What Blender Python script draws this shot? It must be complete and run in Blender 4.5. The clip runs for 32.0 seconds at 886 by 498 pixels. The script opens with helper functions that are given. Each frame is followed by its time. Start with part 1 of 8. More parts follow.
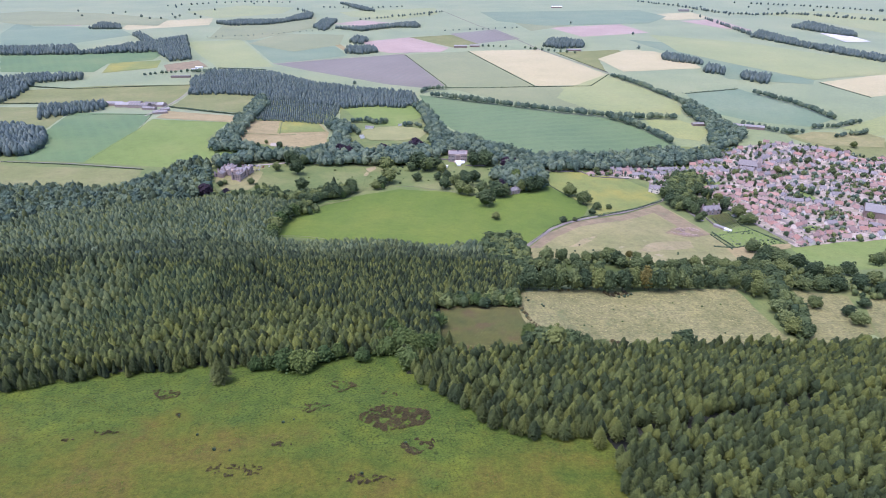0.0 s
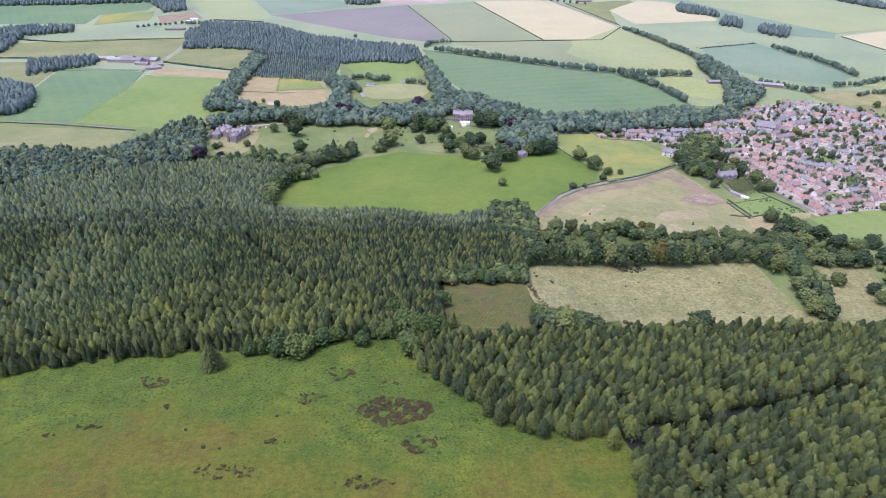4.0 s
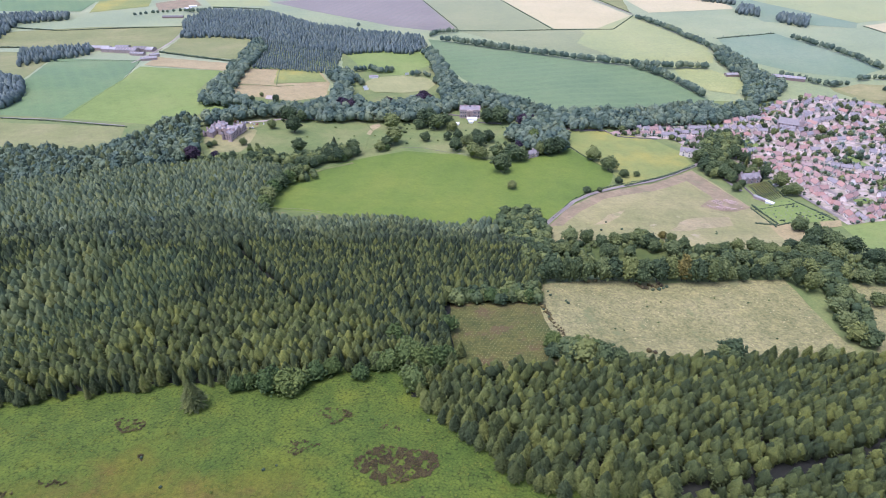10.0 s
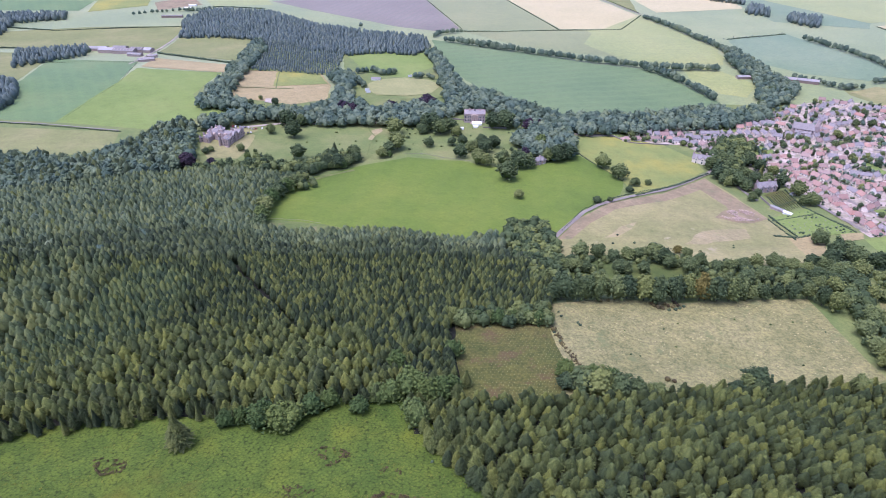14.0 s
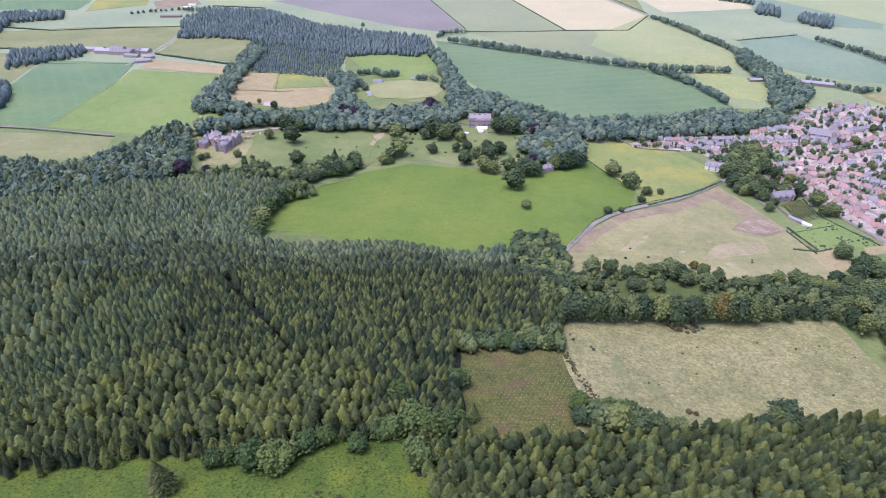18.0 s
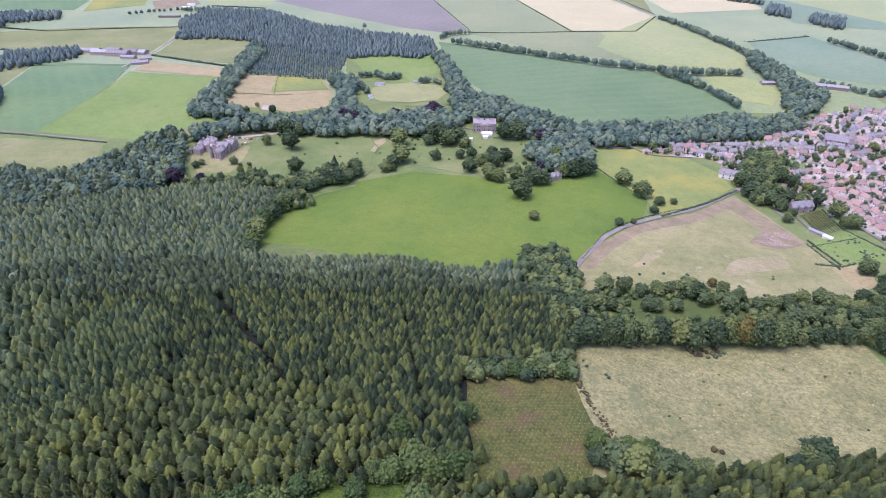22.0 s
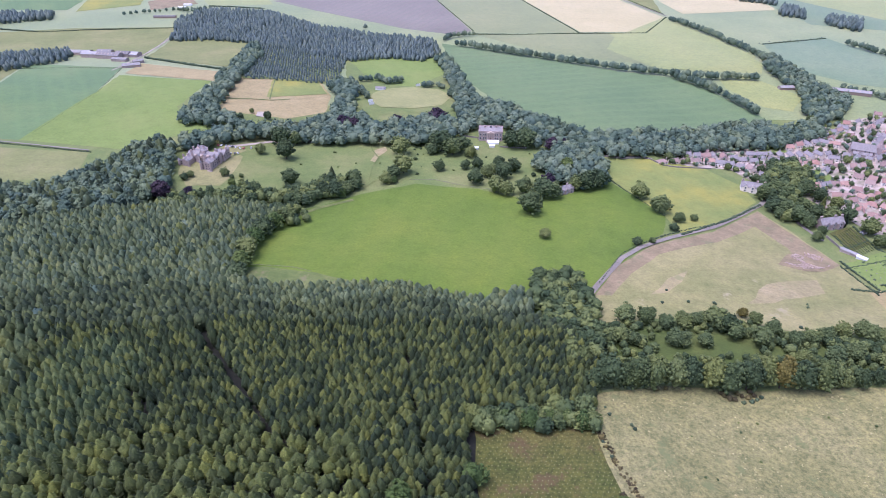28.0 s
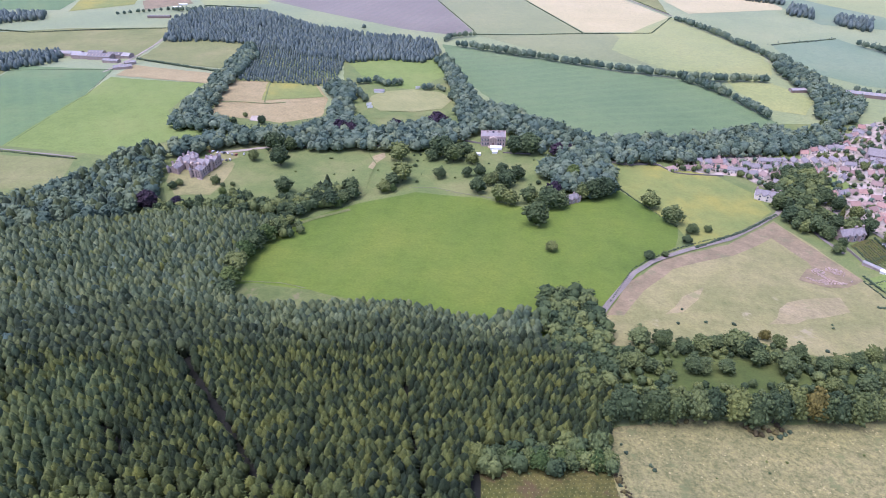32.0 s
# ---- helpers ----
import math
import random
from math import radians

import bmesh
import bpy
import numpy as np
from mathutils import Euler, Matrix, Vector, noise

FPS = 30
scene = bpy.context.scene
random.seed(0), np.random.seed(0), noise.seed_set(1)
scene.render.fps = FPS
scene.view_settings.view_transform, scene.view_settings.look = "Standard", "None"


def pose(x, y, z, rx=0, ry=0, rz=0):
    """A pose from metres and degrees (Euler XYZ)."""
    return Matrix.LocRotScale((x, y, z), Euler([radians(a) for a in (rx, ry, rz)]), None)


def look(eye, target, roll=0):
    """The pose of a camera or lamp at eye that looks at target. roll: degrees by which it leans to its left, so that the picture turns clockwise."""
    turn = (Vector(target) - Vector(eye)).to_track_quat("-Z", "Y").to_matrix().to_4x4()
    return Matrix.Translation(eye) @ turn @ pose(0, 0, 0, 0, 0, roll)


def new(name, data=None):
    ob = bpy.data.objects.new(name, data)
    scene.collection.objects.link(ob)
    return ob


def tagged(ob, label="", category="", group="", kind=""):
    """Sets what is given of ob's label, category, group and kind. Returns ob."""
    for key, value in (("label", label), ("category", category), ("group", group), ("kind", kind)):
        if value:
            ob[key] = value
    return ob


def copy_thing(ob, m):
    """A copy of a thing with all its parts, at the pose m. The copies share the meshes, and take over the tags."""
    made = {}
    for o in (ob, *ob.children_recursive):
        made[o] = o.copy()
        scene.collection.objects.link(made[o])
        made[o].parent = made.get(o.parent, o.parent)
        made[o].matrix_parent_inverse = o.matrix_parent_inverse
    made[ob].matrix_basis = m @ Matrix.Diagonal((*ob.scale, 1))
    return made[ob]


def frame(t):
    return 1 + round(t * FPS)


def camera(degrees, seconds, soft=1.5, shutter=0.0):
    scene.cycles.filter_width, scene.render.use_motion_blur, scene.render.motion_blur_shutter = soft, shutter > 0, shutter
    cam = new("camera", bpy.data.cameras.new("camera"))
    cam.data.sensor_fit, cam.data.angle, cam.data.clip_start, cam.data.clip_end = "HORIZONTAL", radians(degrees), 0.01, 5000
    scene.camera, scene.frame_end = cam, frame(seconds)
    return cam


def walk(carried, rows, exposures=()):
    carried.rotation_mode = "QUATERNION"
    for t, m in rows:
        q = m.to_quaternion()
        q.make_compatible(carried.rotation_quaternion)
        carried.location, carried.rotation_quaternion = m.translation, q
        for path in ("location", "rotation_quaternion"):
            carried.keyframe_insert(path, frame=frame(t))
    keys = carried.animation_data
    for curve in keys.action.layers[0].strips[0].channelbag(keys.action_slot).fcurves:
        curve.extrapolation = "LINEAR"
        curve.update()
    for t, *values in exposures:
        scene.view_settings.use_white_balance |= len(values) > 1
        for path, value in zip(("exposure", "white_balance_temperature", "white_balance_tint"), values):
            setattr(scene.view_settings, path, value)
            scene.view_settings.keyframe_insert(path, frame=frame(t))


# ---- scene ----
from math import cos, pi, sin
cam = camera(71.0, 32.0, soft=0.76)
# seconds, east, north, height, turn, tilt below level
PATH = [
    (0, 0.00, 0.01, 311.10, 0.036, -26.768),
    (0.5, 0.02, 3.92, 311.25, 0.091, -27.084),
    (1, 0.02, 7.80, 311.38, 0.144, -27.660),
    (1.5, 0.00, 11.65, 311.50, 0.195, -28.239),
    (2, -0.03, 15.46, 311.60, 0.245, -28.822),
    (2.5, -0.07, 19.24, 311.69, 0.294, -29.387),
    (3, -0.13, 23.00, 311.76, 0.342, -29.936),
    (3.5, -0.19, 26.72, 311.82, 0.388, -30.553),
    (4.5, -0.40, 34.06, 311.87, 0.475, -31.305),
    (5.5, -0.60, 41.40, 311.91, 0.563, -32.057),
    (6, -0.73, 45.02, 311.89, 0.604, -32.117),
    (7, -1.02, 52.21, 311.82, 0.685, -32.154),
    (8, -1.35, 59.34, 311.70, 0.763, -32.193),
    (10, -2.13, 73.47, 311.27, 0.913, -32.223),
    (12, -3.03, 87.49, 310.64, 1.055, -32.266),
    (14, -4.03, 101.47, 309.79, 1.191, -32.399),
    (16, -5.12, 115.46, 308.72, 1.322, -32.463),
    (18, -6.24, 129.51, 307.49, 1.447, -32.538),
    (20, -7.40, 143.66, 306.04, 1.565, -32.596),
    (22, -8.57, 157.94, 304.41, 1.672, -32.618),
    (24, -9.71, 172.37, 302.60, 1.766, -32.643),
    (26, -10.81, 186.97, 300.59, 1.839, -32.672),
    (28, -11.84, 201.69, 298.45, 1.894, -32.698),
    (30, -12.78, 216.57, 296.13, 1.918, -32.729),
    (32, -13.60, 231.57, 293.65, 1.904, -32.776),
]
walk(cam, [(t, pose(x, y, z, 90 + tilt, 0, turn)) for t, x, y, z, turn, tilt in PATH],
     exposures=[(0, 0.71, 5390, 28), (1.5, 0.72, 5390, 28), (3.5, 0.76, 5390, 28), (6, 0.82, 5390, 28), (10, 0.82, 5370, 29), (14, 0.82, 5330, 33), (32, 0.79, 5330, 33)])

# ---- sky, sun, exposure ----
world = bpy.data.worlds.new("overcast_sky")
scene.world = world
world.use_nodes = True
wt = world.node_tree
sky = wt.nodes.new("ShaderNodeTexSky")
sky.sky_type, sky.sun_disc = "NISHITA", False
sky.sun_elevation, sky.sun_rotation = radians(71), radians(236)
sky.air_density, sky.dust_density, sky.ozone_density = 1.0, 4.0, 1.0
wt.nodes["Background"].inputs[1].default_value = 0.15
wt.links.new(sky.outputs[0], wt.nodes["Background"].inputs[0])
sun = new("sun", bpy.data.lights.new("sun", "SUN"))
sun.data.energy, sun.data.angle, sun.data.color = 1.5, radians(45), (1.0, 0.97, 0.93)
sun.matrix_world = look((-45, -30, 160), (0, 0, 0))

# ---- the lie of the land ----
KNOT_Y = np.array([-400, 0, 150, 256, 340, 400, 464, 560, 680, 800, 940, 1100, 1400], float)
KNOT_Z = np.array([170, 122, 98, 77, 59, 49, 38, 26, 14, 8, 5, 2, 0], float)
KNOT_M = np.gradient(KNOT_Z, KNOT_Y)


def smooth(a):
    a = np.clip(a, 0, 1)
    return a * a * (3 - 2 * a)


def terrain(x, y):
    """Height of the ground: a hillside falling north to a plain, higher in the west, lower in the east."""
    x, y = np.asarray(x, float), np.asarray(y, float)
    c = np.clip(y, KNOT_Y[0], KNOT_Y[-1])
    i = np.clip(np.searchsorted(KNOT_Y, c) - 1, 0, len(KNOT_Y) - 2)
    h = KNOT_Y[i + 1] - KNOT_Y[i]
    u = (c - KNOT_Y[i]) / h
    z = (2 * u**3 - 3 * u * u + 1) * KNOT_Z[i] + (u**3 - 2 * u * u + u) * h * KNOT_M[i]
    z = z + (3 * u * u - 2 * u**3) * KNOT_Z[i + 1] + (u**3 - u * u) * h * KNOT_M[i + 1]
    z = z + 18 * smooth((-x - 130) / 220) * smooth((y - 330) / 200) * smooth((1350 - y) / 400)
    z = z - 12 * smooth((x - 150) / 180) * smooth((y - 460) / 120) * smooth((1250 - y) / 350)
    z = z - 11 * smooth((x - 60) / 110) * smooth((y - 280) / 80) * smooth((520 - y) / 130)
    rough = smooth((430 - y) / 120) * smooth((y - 60) / 60)
    z = z + rough * (0.8 * np.sin(x / 17 + 0.6 * np.sin(y / 13)) * np.sin(y / 15 + x / 60) + 0.35 * np.sin(x / 6.3 + y / 9.1) * np.sin(y / 5.2 - x / 14))
    return z


def at(x, y, lift=0.0):
    return Vector((x, y, float(terrain(x, y)) + lift))


LINES_X = np.array([-14000, -7000, -3500, -2000, -1500, -1200] + list(range(-1000, 1201, 12)) + [1500, 2000, 3500, 7000, 14000], float)
LINES_Y = np.array([-6000, -2500, -1000, -500] + list(range(-396, 1405, 12)) + [1500, 1800, 2500, 4000, 8000, 14000], float)


# ---- materials ----
def nodes_of(name, rough=0.9):
    m = bpy.data.materials.new(name)
    m.use_nodes = True
    n = m.node_tree.nodes
    bsdf = n["Principled BSDF"]
    bsdf.inputs["Roughness"].default_value = rough
    bsdf.inputs["Specular IOR Level"].default_value = 0.25
    return m, n, m.node_tree.links, bsdf


def noise_of(n, links, where, scale, detail=4.0, rough=0.6):
    t = n.new("ShaderNodeTexNoise")
    t.inputs["Scale"].default_value, t.inputs["Detail"].default_value, t.inputs["Roughness"].default_value = scale, detail, rough
    links.new(where, t.inputs["Vector"])
    return t.outputs["Fac"]


def ramp_of(n, links, value, stops):
    r = n.new("ShaderNodeValToRGB")
    e = r.color_ramp.elements
    while len(e) < len(stops):
        e.new(0.5)
    for el, (at_, c) in zip(e, stops):
        el.position, el.color = at_, (*c, 1)
    links.new(value, r.inputs[0])
    return r.outputs[0]


def mix_of(n, links, fac, a, b, kind="MIX"):
    m = n.new("ShaderNodeMix")
    m.data_type, m.blend_type = "RGBA", kind
    for sock, v in ((m.inputs[0], fac), (m.inputs[6], a), (m.inputs[7], b)):
        if isinstance(v, (int, float)):
            sock.default_value = v
        elif isinstance(v, tuple):
            sock.default_value = (*v, 1)
        else:
            links.new(v, sock)
    return m.outputs[2]


def bump_of(n, links, bsdf, height, strength, distance):
    b = n.new("ShaderNodeBump")
    b.inputs["Strength"].default_value, b.inputs["Distance"].default_value = strength, distance
    links.new(height, b.inputs["Height"])
    links.new(b.outputs[0], bsdf.inputs["Normal"])


def turf(name, low, mid, high, patch=0.012, grain=0.7, rows=None, spots=None, bump=0.35, mottle=0.5, sheen=0.1):
    """Ground cover: three colours in large patches and fine grain; rows: (bearing, spacing, strength, colour) of drill or mowing lines."""
    m, n, links, bsdf = nodes_of(name, 0.95)
    green = mid[1] > 1.12 * mid[0]
    low, mid, high = ((c[0] * (1.13 if green else 1.05), c[1], c[2] * (1.5 if green else 1.0)) for c in (low, mid, high))
    where = n.new("ShaderNodeNewGeometry").outputs["Position"]
    a = noise_of(n, links, where, patch, 5, 0.62)
    g = noise_of(n, links, where, grain, 6, 0.75)
    col = ramp_of(n, links, a, ((0.3, low), (0.5, mid), (0.7, high)))
    fine = ramp_of(n, links, g, ((0.25, (0.62, 0.62, 0.6)), (0.5, (1, 1, 1)), (0.78, (1.35, 1.33, 1.25))))
    col = mix_of(n, links, 0.75, col, fine, "MULTIPLY")
    mott = ramp_of(n, links, noise_of(n, links, where, 0.1, 4, 0.7), ((0.3, (0.76, 0.79, 0.76)), (0.5, (1, 1, 1)), (0.72, (1.2, 1.16, 1.12))))
    col = mix_of(n, links, min(1.0, mottle), col, mott, "MULTIPLY")
    if mottle > 1:
        clumps = ramp_of(n, links, noise_of(n, links, where, 0.42, 5, 0.8), ((0.38, (0.55, 0.6, 0.55)), (0.5, (1, 1, 1)), (0.62, (1.4, 1.35, 1.2))))
        col = mix_of(n, links, 0.8, col, clumps, "MULTIPLY")
    if rows:
        turn = n.new("ShaderNodeMapping")
        turn.inputs["Rotation"].default_value = (0, 0, radians(rows[0]))
        links.new(where, turn.inputs["Vector"])
        w = n.new("ShaderNodeTexWave")
        w.inputs["Scale"].default_value, w.inputs["Distortion"].default_value, w.inputs["Detail"].default_value = 0.314 / rows[1], 0.6, 2
        links.new(turn.outputs[0], w.inputs["Vector"])
        line = ramp_of(n, links, w.outputs["Fac"], ((0.0, (0, 0, 0)), (0.75, (0.1, 0.1, 0.1)), (1.0, (rows[2],) * 3)))
        col = mix_of(n, links, line, col, rows[3])
    if spots:
        s = noise_of(n, links, where, spots[0], 5, 0.7)
        mask = ramp_of(n, links, s, ((spots[1], (0, 0, 0)), (spots[1] + 0.08, (0.85, 0.85, 0.85))))
        col = mix_of(n, links, mask, col, spots[2])
    links.new(col, bsdf.inputs["Base Color"])
    bsdf.inputs["Sheen Weight"].default_value, bsdf.inputs["Sheen Roughness"].default_value = sheen, 0.35
    bsdf.inputs["Sheen Tint"].default_value = (0.97, 0.98, 1.0, 1)
    bump_of(n, links, bsdf, g, bump * 0.7, 0.5)
    return m


def hill_cover(name):
    """Hill meadow: drifts of bracken with shade painted as dark gaps between the fronds, olive grass and brown bents
    where it opens.
    """
    m, n, links, bsdf = nodes_of(name, 0.95)
    where = n.new("ShaderNodeNewGeometry").outputs["Position"]
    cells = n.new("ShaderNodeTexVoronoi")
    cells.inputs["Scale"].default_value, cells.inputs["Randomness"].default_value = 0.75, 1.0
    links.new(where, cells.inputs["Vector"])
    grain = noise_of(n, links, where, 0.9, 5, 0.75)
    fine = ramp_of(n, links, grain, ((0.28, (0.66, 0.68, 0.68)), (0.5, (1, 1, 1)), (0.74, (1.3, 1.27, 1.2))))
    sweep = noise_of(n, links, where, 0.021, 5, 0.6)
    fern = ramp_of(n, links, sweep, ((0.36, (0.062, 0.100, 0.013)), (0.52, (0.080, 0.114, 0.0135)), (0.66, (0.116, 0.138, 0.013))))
    # cell edges darkened in colour, as shade between fronds
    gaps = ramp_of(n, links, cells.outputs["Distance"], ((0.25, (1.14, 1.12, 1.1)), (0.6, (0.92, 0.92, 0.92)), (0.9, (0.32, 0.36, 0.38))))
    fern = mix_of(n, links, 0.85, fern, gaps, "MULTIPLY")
    bents = ramp_of(n, links, noise_of(n, links, where, 0.03, 6, 0.65), ((0.34, (0.066, 0.094, 0.0105)), (0.46, (0.094, 0.106, 0.012)), (0.55, (0.108, 0.106, 0.0135)), (0.64, (0.108, 0.090, 0.0165)), (0.70, (0.084, 0.102, 0.012))))
    split = n.new("ShaderNodeSeparateXYZ")
    links.new(where, split.inputs[0])
    sway = n.new("ShaderNodeMath")
    sway.operation = "MULTIPLY_ADD"
    links.new(noise_of(n, links, where, 0.016, 6, 0.62), sway.inputs[0])
    sway.inputs[1].default_value = 230.0
    links.new(split.outputs["Y"], sway.inputs[2])
    open_ground = n.new("ShaderNodeMapRange")
    open_ground.inputs["From Min"].default_value, open_ground.inputs["From Max"].default_value = 372.0, 338.0
    links.new(sway.outputs[0], open_ground.inputs["Value"])
    tussock = ramp_of(n, links, noise_of(n, links, where, 0.3, 6, 0.8), ((0.36, (0.6, 0.66, 0.62)), (0.5, (1, 1, 1)), (0.64, (1.36, 1.3, 1.2))))
    bents = mix_of(n, links, 0.75, bents, tussock, "MULTIPLY")
    drifts = ramp_of(n, links, noise_of(n, links, where, 0.085, 6, 0.75), ((0.36, (0.74, 0.80, 0.78)), (0.5, (1, 1, 1)), (0.64, (1.3, 1.22, 1.1))))
    fern = mix_of(n, links, 0.8, fern, drifts, "MULTIPLY")
    col = mix_of(n, links, open_ground.outputs[0], fern, bents)
    col = mix_of(n, links, 0.9, col, fine, "MULTIPLY")
    links.new(col, bsdf.inputs["Base Color"])
    bump_of(n, links, bsdf, grain, 0.5, 0.5)
    return m


def foliage(name, dark, mid, light, clump=0.16, hue=0.6, grain=0.8):
    """Leaves or needles: tone and hue differ from tree to tree and from spray to spray."""
    m, n, links, bsdf = nodes_of(name, 0.8)
    dark, mid, light = ((c[0] * 1.13, c[1] * 1.06, c[2] * 1.78) for c in (dark, mid, light))
    geo = n.new("ShaderNodeNewGeometry")
    info = n.new("ShaderNodeObjectInfo")

    def stored(label):
        a = n.new("ShaderNodeAttribute")
        a.attribute_name = label
        return a.outputs["Fac"]

    def sums(kind, a, b, c=None):
        k = n.new("ShaderNodeMath")
        k.operation = kind
        for sock, v in zip(k.inputs, (a, b, c)):
            if isinstance(v, (int, float)):
                sock.default_value = v
            elif v is not None:
                links.new(v, sock)
        return k.outputs[0]

    tone = sums("MULTIPLY_ADD", stored("single"), info.outputs["Random"], stored("tone"))
    a = noise_of(n, links, geo.outputs["Position"], clump, 3, 0.6)
    g = noise_of(n, links, geo.outputs["Position"], 1.7, 5, 0.75)
    col = ramp_of(n, links, sums("MULTIPLY_ADD", tone, 0.45, sums("MULTIPLY", a, 0.55)), ((0.3, dark), (0.5, mid), (0.7, light)))
    shift = ramp_of(n, links, sums("FRACT", sums("MULTIPLY", tone, 7.31), 0), ((0.0, (1.16, 1.04, 0.72)), (0.5, (1, 1, 1)), (1.0, (0.88, 0.95, 1.22))))
    col = mix_of(n, links, hue, col, shift, "MULTIPLY")
    isl = ramp_of(n, links, geo.outputs["Random Per Island"], ((0.0, (0.88, 0.9, 0.9)), (1.0, (1.12, 1.1, 1.05))))
    col = mix_of(n, links, 0.5, col, isl, "MULTIPLY")
    gr = ramp_of(n, links, g, ((0.3, (0.5, 0.53, 0.55)), (0.5, (1, 1, 1)), (0.72, (1.5, 1.42, 1.25))))
    col = mix_of(n, links, grain, col, gr, "MULTIPLY")
    links.new(col, bsdf.inputs["Base Color"])
    bump_of(n, links, bsdf, g, 0.6, 0.5)
    return m


def plain(name, a, b, scale=0.8, rough=0.85, metal=0.0, vary=0.0, tints=None):
    """Masonry, paint, slate and such: two tones in stains and grain; tints: shifts from object to object."""
    m, n, links, bsdf = nodes_of(name, rough)
    bsdf.inputs["Metallic"].default_value = metal
    where = n.new("ShaderNodeNewGeometry").outputs["Position"]
    s = noise_of(n, links, where, scale, 6, 0.7)
    col = ramp_of(n, links, s, ((0.32, a), (0.68, b)))
    if tints:
        info = n.new("ShaderNodeObjectInfo")
        t = ramp_of(n, links, info.outputs["Random"], tuple((i / max(1, len(tints) - 1), c) for i, c in enumerate(tints)))
        col = mix_of(n, links, vary, col, t)
    links.new(col, bsdf.inputs["Base Color"])
    bump_of(n, links, bsdf, s, 0.25, 0.1)
    return m


